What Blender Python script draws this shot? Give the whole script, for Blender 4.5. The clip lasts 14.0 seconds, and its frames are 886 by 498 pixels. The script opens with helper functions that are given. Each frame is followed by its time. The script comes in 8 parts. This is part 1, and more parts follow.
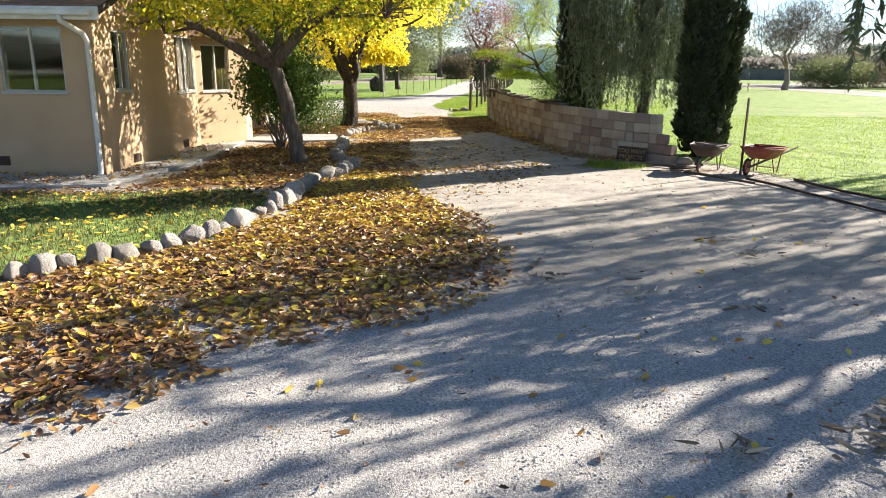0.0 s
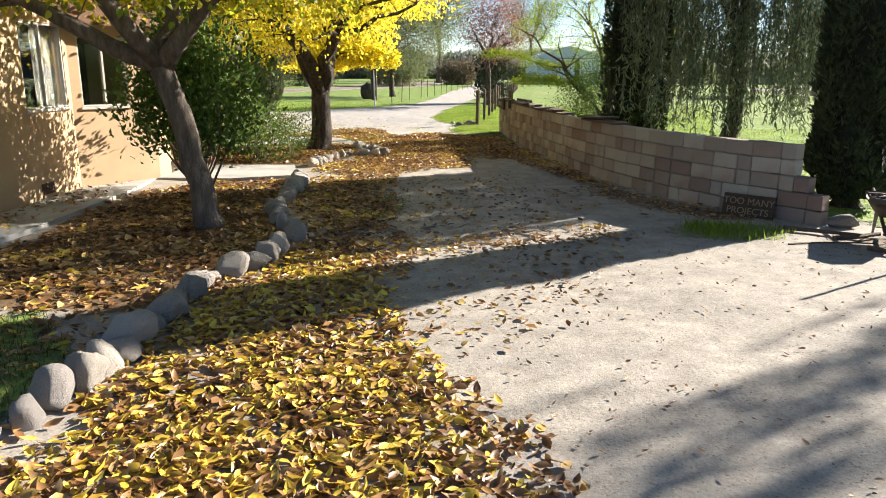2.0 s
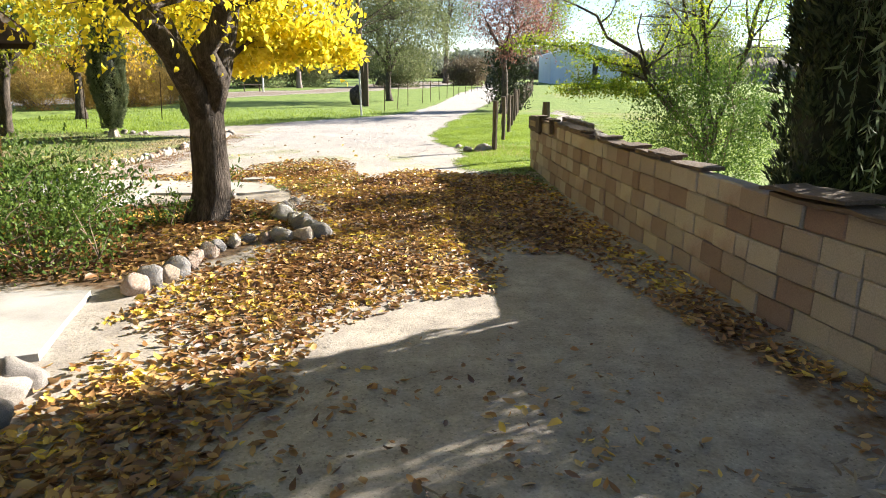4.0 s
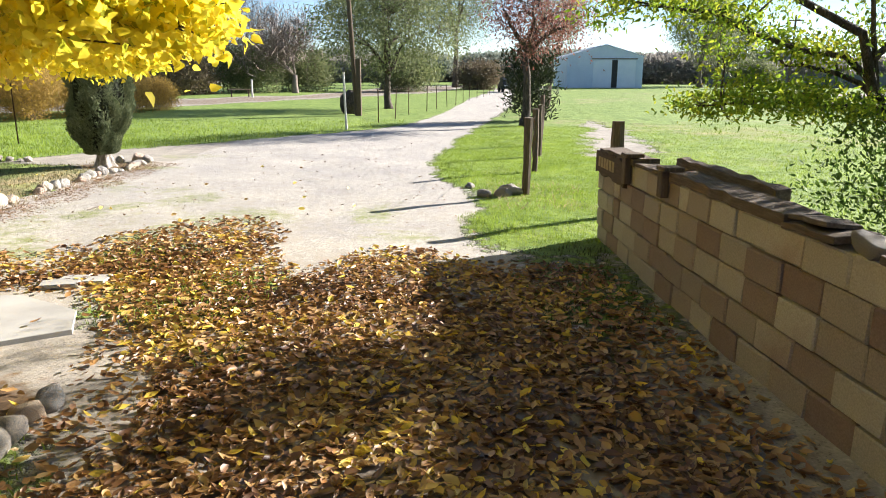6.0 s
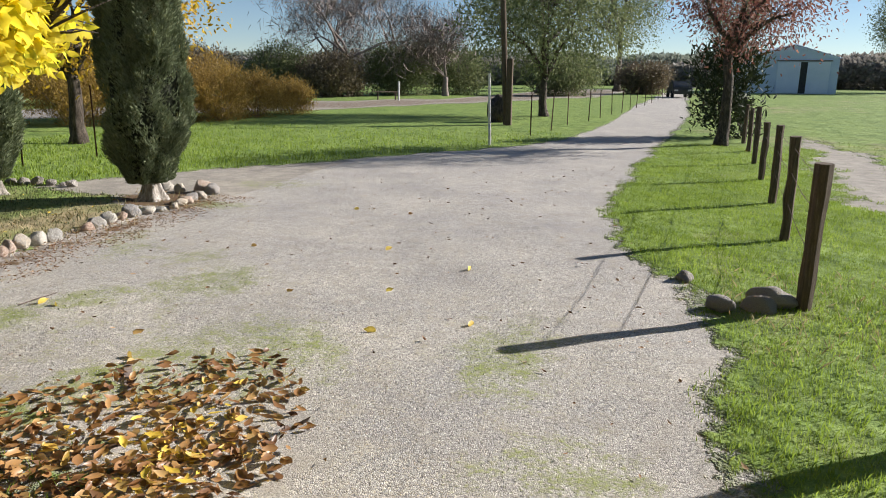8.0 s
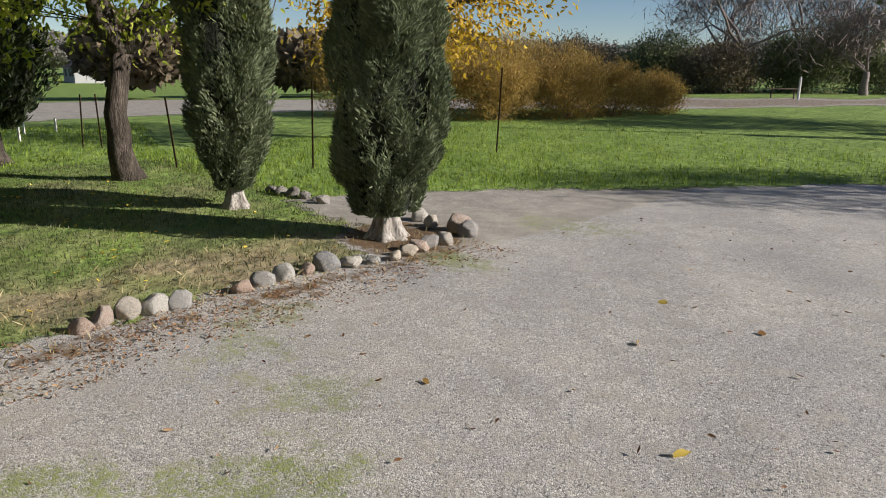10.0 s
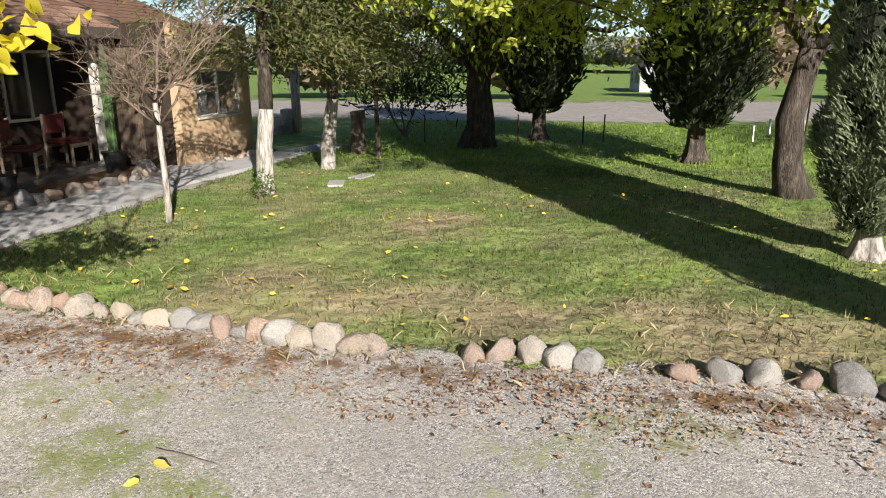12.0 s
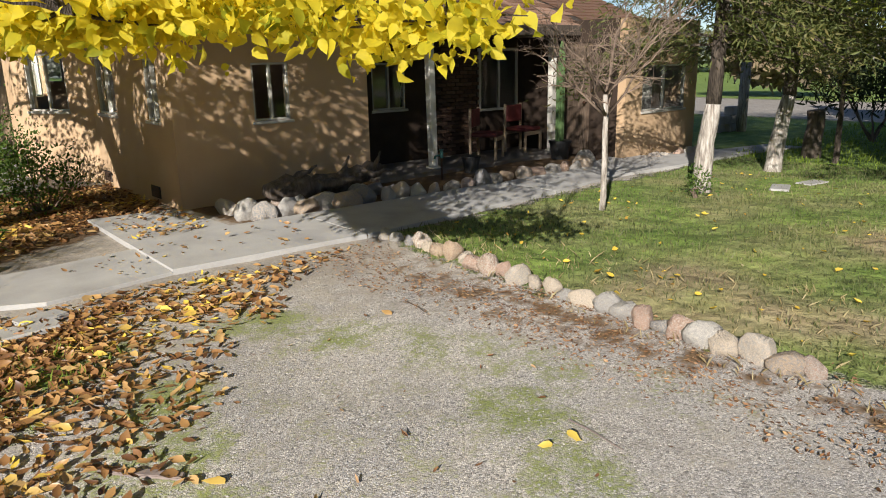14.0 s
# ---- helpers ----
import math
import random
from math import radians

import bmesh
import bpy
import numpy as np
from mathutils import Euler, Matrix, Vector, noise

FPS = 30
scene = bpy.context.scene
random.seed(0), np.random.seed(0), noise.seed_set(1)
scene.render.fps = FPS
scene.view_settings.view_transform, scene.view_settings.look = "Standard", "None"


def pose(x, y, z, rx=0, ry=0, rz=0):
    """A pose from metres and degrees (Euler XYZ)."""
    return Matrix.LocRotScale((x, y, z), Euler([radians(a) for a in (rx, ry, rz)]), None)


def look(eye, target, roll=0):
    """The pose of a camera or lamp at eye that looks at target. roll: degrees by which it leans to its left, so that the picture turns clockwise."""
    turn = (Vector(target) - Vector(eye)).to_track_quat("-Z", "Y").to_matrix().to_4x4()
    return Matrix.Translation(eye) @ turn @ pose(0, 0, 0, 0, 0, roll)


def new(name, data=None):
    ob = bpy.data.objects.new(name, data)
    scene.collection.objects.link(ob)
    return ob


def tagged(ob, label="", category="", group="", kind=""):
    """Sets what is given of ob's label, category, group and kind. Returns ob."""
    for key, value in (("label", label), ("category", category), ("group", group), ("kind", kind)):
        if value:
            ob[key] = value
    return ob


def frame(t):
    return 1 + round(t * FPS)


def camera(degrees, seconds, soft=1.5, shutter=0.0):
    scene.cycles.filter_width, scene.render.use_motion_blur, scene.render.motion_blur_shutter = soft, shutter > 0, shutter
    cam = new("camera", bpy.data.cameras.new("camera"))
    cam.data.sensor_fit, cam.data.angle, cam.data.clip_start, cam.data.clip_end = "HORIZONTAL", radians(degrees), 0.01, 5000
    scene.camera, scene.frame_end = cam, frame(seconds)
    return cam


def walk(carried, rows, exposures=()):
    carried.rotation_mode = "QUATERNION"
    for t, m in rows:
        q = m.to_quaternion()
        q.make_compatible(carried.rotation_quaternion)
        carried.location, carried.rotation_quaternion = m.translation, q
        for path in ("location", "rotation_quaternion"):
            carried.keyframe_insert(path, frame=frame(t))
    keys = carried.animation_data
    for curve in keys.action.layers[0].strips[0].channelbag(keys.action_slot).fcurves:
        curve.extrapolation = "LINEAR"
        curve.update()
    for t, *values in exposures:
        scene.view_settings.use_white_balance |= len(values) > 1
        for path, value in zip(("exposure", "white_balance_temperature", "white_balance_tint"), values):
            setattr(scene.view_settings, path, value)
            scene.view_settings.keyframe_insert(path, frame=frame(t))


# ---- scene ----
cam = camera(63.8, 14.0, soft=1.0)
PATH = [
    (0, (0.707, -4.675, 1.926), (0.694, -2.739, 1.427), 0.7),
    (0.5, (0.681, -3.968, 1.883), (0.668, -2.03, 1.39), 0.6),
    (1, (0.644, -2.672, 1.861), (0.631, -0.733, 1.372), 0.6),
    (1.5, (0.587, -0.875, 1.829), (0.575, 1.066, 1.345), 0.5),
    (2, (0.578, 1.192, 1.864), (0.567, 3.132, 1.379), 0.5),
    (2.5, (0.63, 3.284, 1.94), (0.615, 5.222, 1.445), 0.7),
    (3, (0.69, 5.432, 1.975), (0.663, 7.368, 1.475), 0.2),
    (3.2, (0.69, 6.246, 1.967), (0.662, 8.183, 1.47), 0.25),
    (5.3, (0.683, 13.904, 1.823), (0.635, 15.845, 1.343), 0.45),
    (5.5, (0.687, 14.493, 1.816), (0.635, 16.435, 1.338), 0.4),
    (6, (0.684, 15.859, 1.839), (0.621, 17.8, 1.361), 0.3),
    (6.5, (0.652, 17.128, 1.848), (0.485, 19.063, 1.372), 0.3),
    (7, (0.615, 18.386, 1.853), (0.298, 20.302, 1.375), 0.5),
    (7.2, (0.572, 18.867, 1.850), (0.225, 20.78, 1.374), 0.5),
    (9.3, (-0.813, 23.716, 1.805), (-1.747, 25.413, 1.309), 0.9),
    (9.5, (-0.873, 24.066, 1.808), (-1.922, 25.695, 1.309), 0.9),
    (10, (-0.982, 24.9, 1.822), (-2.316, 26.301, 1.316), 0.9),
    (10.5, (-1.159, 25.702, 1.826), (-2.787, 26.743, 1.313), 0.7),
    (11, (-1.422, 26.46, 1.842), (-3.273, 27.004, 1.317), 0.4),
    (11.5, (-1.744, 27.101, 1.832), (-3.674, 27.11, 1.308), -0.1),
    (12, (-1.905, 27.402, 1.819), (-3.769, 26.896, 1.297), -0.4),
    (12.5, (-1.918, 27.426, 1.808), (-3.632, 26.535, 1.288), -0.6),
    (13, (-1.921, 27.371, 1.797), (-3.518, 26.285, 1.278), -0.7),
    (13.5, (-1.916, 27.315, 1.775), (-3.373, 26.045, 1.26), -0.9),
    (14, (-1.9, 27.293, 1.766), (-3.169, 25.835, 1.253), -1.1),
]
walk(cam, [(t, look(eye, aim, roll)) for t, eye, aim, roll in PATH],
     exposures=[(0, 1.92, 6900, 10), (1.0, 1.92, 6900, 10), (2.0, 1.77, 6900, 10), (3.0, 2.0, 6900, 10), (5.3, 1.92, 6650, 10), (6.5, 1.66, 6550, 10), (7.2, 1.38, 6500, 10), (9.3, 0.56, 6450, 10), (10.5, 0.68, 6450, 10), (12.5, 1.07, 6550, 10), (14, 0.74, 6550, 10)])

# ---- light ----
SUN_AZ, SUN_EL = radians(33.5), radians(24.5)
SUN_DIR = Vector((math.cos(SUN_EL) * math.cos(SUN_AZ), math.cos(SUN_EL) * math.sin(SUN_AZ), math.sin(SUN_EL)))
world = bpy.data.worlds.new("sky")
scene.world = world
world.use_nodes = True
wn = world.node_tree
sky = wn.nodes.new("ShaderNodeTexSky")
sky.sky_type = "NISHITA"
sky.sun_disc = False
sky.sun_elevation = SUN_EL
sky.sun_rotation = radians(56.5)
sky.air_density, sky.dust_density, sky.ozone_density = 0.7, 0.0, 2.0
wn.nodes["Background"].inputs["Strength"].default_value = 0.053
wn.links.new(sky.outputs[0], wn.nodes["Background"].inputs["Color"])
sun_data = bpy.data.lights.new("sun", "SUN")
sun_data.energy, sun_data.angle, sun_data.color = 5.0, radians(0.53), (1.0, 0.95, 0.875)
sun = new("sun", sun_data)
sun.matrix_world = look(tuple(SUN_DIR * 60), (0, 0, 0))

# ---- materials ----
def material(name):
    m = bpy.data.materials.new(name)
    m.use_nodes = True
    nt = m.node_tree
    return m, nt, nt.nodes["Principled BSDF"]


def nd(nt, kind, inputs=None, **props):
    n = nt.nodes.new(kind)
    for k, v in props.items():
        setattr(n, k, v)
    for k, v in (inputs or {}).items():
        if isinstance(v, bpy.types.NodeSocket):
            nt.links.new(v, n.inputs[k])
        else:
            n.inputs[k].default_value = v
    return n


def ramp(nt, fac, stops):
    n = nt.nodes.new("ShaderNodeValToRGB")
    els = n.color_ramp.elements
    while len(els) < len(stops):
        els.new(0.5)
    for e, (p, c) in zip(els, stops):
        e.position = p
        e.color = (*c, 1) if len(c) == 3 else c
    nt.links.new(fac, n.inputs[0])
    return n.outputs[0]


def coords(nt, kind="Object"):
    return nt.nodes.new("ShaderNodeTexCoord").outputs[kind]


def world_pos(nt):
    return nt.nodes.new("ShaderNodeNewGeometry").outputs["Position"]


def tex_noise(nt, vec, scale, detail=4.0, rough=0.55):
    return nd(nt, "ShaderNodeTexNoise", {"Vector": vec, "Scale": scale, "Detail": detail, "Roughness": rough}).outputs["Fac"]


def mix_rgb(nt, fac, a, b, mode="MIX"):
    n = nt.nodes.new("ShaderNodeMix")
    n.data_type, n.blend_type = "RGBA", mode
    for sock, v in ((n.inputs[0], fac), (n.inputs[6], a), (n.inputs[7], b)):
        if isinstance(v, bpy.types.NodeSocket):
            nt.links.new(v, sock)
        elif isinstance(v, (tuple, list)):
            sock.default_value = (*v, 1)
        else:
            sock.default_value = v
    return n.outputs[2]


def calc(nt, op, a, b=0.0, clamp=False):
    n = nt.nodes.new("ShaderNodeMath")
    n.operation, n.use_clamp = op, clamp
    for sock, v in ((n.inputs[0], a), (n.inputs[1], b)):
        if isinstance(v, bpy.types.NodeSocket):
            nt.links.new(v, sock)
        else:
            sock.default_value = v
    return n.outputs[0]


def bump(nt, bsdf, height, strength=0.4, distance=0.02):
    b = nd(nt, "ShaderNodeBump", {"Height": height, "Strength": strength, "Distance": distance})
    nt.links.new(b.outputs[0], bsdf.inputs["Normal"])


def rough_mat(name, stops, scale=6.0, fine=60.0, rough=0.85, bump_s=0.4, bump_d=0.01, metal=0.0, by_object=False, spec=0.3, stretch=None, shade=0.35):
    """Two-scale mottled surface: broad patches through a colour ramp, fine grain over it."""
    m, nt, b = material(name)
    vec = world_pos(nt) if by_object is None else coords(nt)
    if stretch:
        vec = nd(nt, "ShaderNodeMapping", {"Vector": vec, "Scale": stretch}).outputs[0]
    broad = tex_noise(nt, vec, scale, 5)
    grain = tex_noise(nt, vec, fine, 3, 0.7)
    if by_object:
        rnd = nt.nodes.new("ShaderNodeObjectInfo").outputs["Random"]
        broad = calc(nt, "ADD", calc(nt, "MULTIPLY", rnd, 0.75), calc(nt, "MULTIPLY", broad, 0.35))
    col = ramp(nt, broad, stops)
    g = ramp(nt, grain, [(0.25, (1 - shade,) * 3), (0.75, (1 + shade * 0.5,) * 3)])
    col = mix_rgb(nt, 1.0, col, g, "MULTIPLY")
    nt.links.new(col, b.inputs["Base Color"])
    b.inputs["Roughness"].default_value = rough
    b.inputs["Metallic"].default_value = metal
    b.inputs["Specular IOR Level"].default_value = spec
    h = calc(nt, "ADD", calc(nt, "MULTIPLY", broad, 0.6), calc(nt, "MULTIPLY", grain, 0.5))
    bump(nt, b, h, bump_s, bump_d)
    return m


def leaf_mat(name, stops, trans=0.45, rough=0.55, spec=0.25, patch=None):
    """Thin leaves: each island takes its own colour; light shines through."""
    m, nt, b = material(name)
    rnd = nt.nodes.new("ShaderNodeNewGeometry").outputs["Random Per Island"]
    if patch:
        n = tex_noise(nt, coords(nt), patch, 2)
        rnd = calc(nt, "ADD", calc(nt, "MULTIPLY", rnd, 0.55), calc(nt, "MULTIPLY", calc(nt, "SUBTRACT", n, 0.27), 0.95), clamp=True)
    col = ramp(nt, rnd, stops)
    nt.links.new(col, b.inputs["Base Color"])
    b.inputs["Roughness"].default_value = rough
    b.inputs["Specular IOR Level"].default_value = spec
    if trans > 0:
        tr = nd(nt, "ShaderNodeBsdfTranslucent", {"Color": col})
        mx = nd(nt, "ShaderNodeMixShader", {0: trans, 1: b.outputs[0], 2: tr.outputs[0]})
        nt.links.new(mx.outputs[0], nt.nodes["Material Output"].inputs["Surface"])
    return m


def ground_material():
    m, nt, b = material("ground_cover")
    p = world_pos(nt)
    att = {k: nd(nt, "ShaderNodeAttribute", attribute_name=k).outputs["Fac"] for k in ("grass", "soil", "dirt", "dry", "moss")}
    n1 = tex_noise(nt, p, 0.8, 6, 0.6)
    n2 = tex_noise(nt, p, 5.0, 5, 0.65)
    n3 = tex_noise(nt, p, 40.0, 4, 0.7)
    vor = nd(nt, "ShaderNodeTexVoronoi", {"Vector": p, "Scale": 165.0, "Randomness": 1.0})
    vor2 = nd(nt, "ShaderNodeTexVoronoi", {"Vector": p, "Scale": 80.0, "Randomness": 1.0})
    sep = nd(nt, "ShaderNodeSeparateColor", {0: vor.outputs["Color"]})
    sep2 = nd(nt, "ShaderNodeSeparateColor", {0: vor2.outputs["Color"]})
    # crushed grey gravel
    stone = ramp(nt, sep.outputs[0], [(0.0, (0.19, 0.181, 0.174)), (0.3, (0.35, 0.334, 0.322)), (0.75, (0.47, 0.448, 0.43)), (1.0, (0.68, 0.648, 0.612))])
    stone2 = ramp(nt, sep2.outputs[1], [(0.0, (0.17, 0.163, 0.159)), (0.5, (0.40, 0.384, 0.368)), (1.0, (0.66, 0.63, 0.6))])
    gravel = mix_rgb(nt, calc(nt, "GREATER_THAN", sep2.outputs[0], 0.72), stone, stone2)
    gravel = mix_rgb(nt, 1.0, gravel, ramp(nt, n1, [(0.3, (0.80, 0.79, 0.80)), (0.7, (1.12, 1.08, 1.02))]), "MULTIPLY")
    # packed sandy dirt
    dirt = ramp(nt, calc(nt, "ADD", calc(nt, "MULTIPLY", n2, 0.6), calc(nt, "MULTIPLY", n3, 0.4)),
                [(0.28, (0.20, 0.178, 0.155)), (0.5, (0.33, 0.302, 0.268)), (0.72, (0.45, 0.415, 0.372))])
    dirt = mix_rgb(nt, 1.0, dirt, ramp(nt, tex_noise(nt, p, 1.7, 6, 0.7), [(0.32, (0.74, 0.73, 0.74)), (0.62, (1.08, 1.06, 1.03))]), "MULTIPLY")
    dirt = mix_rgb(nt, 1.0, dirt, ramp(nt, sep2.outputs[2], [(0.0, (0.62, 0.61, 0.6)), (0.12, (1, 1, 1)), (0.9, (1, 1, 1)), (1.0, (1.2, 1.19, 1.17))]), "MULTIPLY")
    d_amt = calc(nt, "ADD", att["dirt"], calc(nt, "MULTIPLY", calc(nt, "SUBTRACT", n2, 0.5), 1.1))
    d_amt = ramp(nt, d_amt, [(0.38, (0, 0, 0)), (0.66, (1, 1, 1))])
    col = mix_rgb(nt, d_amt, gravel, dirt)
    # thin olive moss and weeds between the stones
    m_amt = ramp(nt, calc(nt, "ADD", att["moss"], calc(nt, "MULTIPLY", calc(nt, "SUBTRACT", calc(nt, "ADD", calc(nt, "MULTIPLY", n2, 0.55), calc(nt, "MULTIPLY", n3, 0.45)), 0.5), 2.6)),
                 [(0.36, (0, 0, 0)), (0.8, (0.85, 0.85, 0.85))])
    moss = ramp(nt, n3, [(0.3, (0.11, 0.145, 0.035)), (0.6, (0.23, 0.27, 0.065)), (0.8, (0.34, 0.37, 0.12))])
    col = mix_rgb(nt, m_amt, col, moss)
    # brown bed soil and debris
    soil = ramp(nt, calc(nt, "ADD", calc(nt, "MULTIPLY", n2, 0.5), calc(nt, "MULTIPLY", n3, 0.5)),
                [(0.3, (0.045, 0.028, 0.017)), (0.5, (0.12, 0.075, 0.042)), (0.7, (0.24, 0.155, 0.085))])
    s_amt = ramp(nt, calc(nt, "ADD", att["soil"], calc(nt, "MULTIPLY", calc(nt, "SUBTRACT", n2, 0.5), 1.3)), [(0.4, (0, 0, 0)), (0.62, (1, 1, 1))])
    col = mix_rgb(nt, s_amt, col, soil)
    # turf, green to straw
    fibre = tex_noise(nt, p, 120.0, 3, 0.8)
    green = ramp(nt, calc(nt, "ADD", calc(nt, "MULTIPLY", n2, 0.45), calc(nt, "MULTIPLY", fibre, 0.55)),
                 [(0.3, (0.05, 0.08, 0.016)), (0.5, (0.162, 0.235, 0.05)), (0.7, (0.31, 0.395, 0.115))])
    straw = ramp(nt, calc(nt, "ADD", calc(nt, "MULTIPLY", n2, 0.4), calc(nt, "MULTIPLY", fibre, 0.6)),
                 [(0.3, (0.16, 0.125, 0.07)), (0.55, (0.32, 0.265, 0.155)), (0.75, (0.47, 0.40, 0.27))])
    dry_amt = ramp(nt, calc(nt, "ADD", att["dry"], calc(nt, "MULTIPLY", calc(nt, "SUBTRACT", n1, 0.5), 1.4)), [(0.35, (0, 0, 0)), (0.85, (1, 1, 1))])
    turf = mix_rgb(nt, dry_amt, green, straw)
    clover = ramp(nt, calc(nt, "ADD", calc(nt, "MULTIPLY", tex_noise(nt, p, 0.7, 3, 0.5), 0.5), calc(nt, "MULTIPLY", tex_noise(nt, p, 2.6, 4, 0.65), 0.5)), [(0.38, (0.72, 0.79, 0.72)), (0.5, (1.0, 1.0, 1.0)), (0.64, (1.16, 1.1, 1.08))])
    turf = mix_rgb(nt, 1.0, turf, clover, "MULTIPLY")
    g_amt = ramp(nt, calc(nt, "ADD", att["grass"], calc(nt, "MULTIPLY", calc(nt, "SUBTRACT", n2, 0.5), 1.2)), [(0.42, (0, 0, 0)), (0.62, (1, 1, 1))])
    col = mix_rgb(nt, g_amt, col, turf)
    nt.links.new(col, b.inputs["Base Color"])
    b.inputs["Roughness"].default_value = 0.9
    b.inputs["Specular IOR Level"].default_value = 0.25
    peb = calc(nt, "ADD", calc(nt, "MULTIPLY", vor.outputs["Distance"], -0.5), calc(nt, "MULTIPLY", vor2.outputs["Distance"], -0.35))
    peb = calc(nt, "MULTIPLY", peb, calc(nt, "SUBTRACT", 1.0, calc(nt, "MULTIPLY", d_amt, 0.85)))
    h = calc(nt, "ADD", peb, calc(nt, "MULTIPLY", n3, 0.8))
    fine = nd(nt, "ShaderNodeBump", {"Height": h, "Strength": 0.55, "Distance": 0.012})
    # tufts and hollows in the turf
    tuft = calc(nt, "ADD", calc(nt, "MULTIPLY", tex_noise(nt, p, 1.1, 3, 0.5), 1.0), calc(nt, "MULTIPLY", tex_noise(nt, p, 3.6, 4, 0.6), 0.45))
    swell = nd(nt, "ShaderNodeBump", {"Height": calc(nt, "MULTIPLY", tuft, g_amt), "Strength": 0.8, "Distance": 0.22, "Normal": fine.outputs[0]})
    nt.links.new(swell.outputs[0], b.inputs["Normal"])
    return m


M_GROUND = ground_material()
M_ROCK = rough_mat("border_stone", [(0.08, (0.32, 0.19, 0.15)), (0.2, (0.50, 0.38, 0.27)), (0.32, (0.26, 0.265, 0.28)), (0.45, (0.60, 0.50, 0.39)), (0.58, (0.40, 0.385, 0.37)), (0.74, (0.60, 0.55, 0.48)), (0.86, (0.44, 0.29, 0.22)), (1.0, (0.54, 0.50, 0.45))],
                   scale=9, fine=38, by_object=True, bump_s=0.9, bump_d=0.03, shade=0.5)
M_ROCK_GREY = rough_mat("grey_stone", [(0.1, (0.26, 0.235, 0.215)), (0.35, (0.40, 0.36, 0.32)), (0.6, (0.33, 0.30, 0.285)), (0.9, (0.54, 0.485, 0.43))], scale=9, fine=28, by_object=True, bump_s=1.0, bump_d=0.04, shade=0.5)
M_BLOCK = rough_mat("concrete_block", [(0.0, (0.15, 0.088, 0.080)), (0.2, (0.225, 0.155, 0.134)), (0.42, (0.30, 0.243, 0.216)), (0.65, (0.34, 0.295, 0.262)), (0.85, (0.43, 0.38, 0.335)), (1.0, (0.275, 0.18, 0.155))],
                    scale=3, fine=90, by_object=True, bump_s=0.35, bump_d=0.006, shade=0.3)
M_MORTAR = rough_mat("mortar", [(0.3, (0.20, 0.17, 0.15)), (0.7, (0.30, 0.265, 0.23))], scale=4, fine=80)
M_OLDWOOD = rough_mat("weathered_wood", [(0.25, (0.065, 0.045, 0.032)), (0.55, (0.12, 0.085, 0.062)), (0.8, (0.20, 0.155, 0.12))], scale=4, fine=30, stretch=(14, 14, 1.2), bump_s=0.7)
M_OLDWOOD_X = rough_mat("weathered_board", [(0.25, (0.075, 0.052, 0.038)), (0.55, (0.135, 0.098, 0.075)), (0.8, (0.24, 0.19, 0.15))], scale=4, fine=30, stretch=(1.2, 14, 14), bump_s=0.7)
M_STUCCO = rough_mat("tan_stucco", [(0.25, (0.42, 0.285, 0.175)), (0.55, (0.475, 0.33, 0.205)), (0.8, (0.52, 0.37, 0.24))], scale=1.2, fine=120, bump_s=0.5, bump_d=0.006, shade=0.12)
M_WHITE = rough_mat("white_trim", [(0.3, (0.58, 0.55, 0.50)), (0.7, (0.74, 0.72, 0.67))], scale=5, fine=60, rough=0.5, shade=0.1, bump_s=0.1)
M_FRAME = rough_mat("window_aluminium", [(0.3, (0.38, 0.36, 0.33)), (0.7, (0.50, 0.48, 0.44))], scale=5, fine=60, rough=0.45, shade=0.1, bump_s=0.1)
M_SHINGLE = rough_mat("brown_shingle", [(0.2, (0.17, 0.095, 0.062)), (0.5, (0.26, 0.15, 0.10)), (0.8, (0.35, 0.22, 0.155))], scale=3, fine=80, by_object=True, bump_s=0.5)
M_DARKTRIM = rough_mat("dark_fascia", [(0.3, (0.05, 0.04, 0.033)), (0.7, (0.085, 0.068, 0.055))], scale=4, fine=50, shade=0.2)
# porch brick and brown boards: the recess's shade is darkened into their colour
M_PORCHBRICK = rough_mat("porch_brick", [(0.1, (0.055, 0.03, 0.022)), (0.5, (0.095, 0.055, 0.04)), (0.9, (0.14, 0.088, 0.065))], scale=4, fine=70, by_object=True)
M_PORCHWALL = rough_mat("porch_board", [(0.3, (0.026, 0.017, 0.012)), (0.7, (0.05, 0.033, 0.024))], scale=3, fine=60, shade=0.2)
M_CONCRETE = rough_mat("concrete_walk", [(0.25, (0.27, 0.26, 0.25)), (0.5, (0.38, 0.37, 0.36)), (0.8, (0.47, 0.46, 0.445))], scale=1.6, fine=90, bump_s=0.25, bump_d=0.004, shade=0.18)
# porch floor concrete, coloured darker than the walk for the shade there
M_SHADEFLOOR = rough_mat("porch_shade_concrete", [(0.25, (0.12, 0.105, 0.095)), (0.8, (0.2, 0.18, 0.165))], scale=2, fine=60, shade=0.2)
M_BARK = rough_mat("grey_bark", [(0.3, (0.07, 0.054, 0.043)), (0.55, (0.14, 0.11, 0.09)), (0.8, (0.23, 0.19, 0.16))], scale=5, fine=26, stretch=(3, 3, 0.7), bump_s=0.9, bump_d=0.03)
M_BARK_DARK = rough_mat("dark_bark", [(0.3, (0.04, 0.03, 0.024)), (0.5, (0.085, 0.066, 0.053)), (0.7, (0.17, 0.135, 0.11))], scale=4, fine=16, stretch=(4, 4, 0.8), bump_s=1.0, bump_d=0.06, shade=0.6)
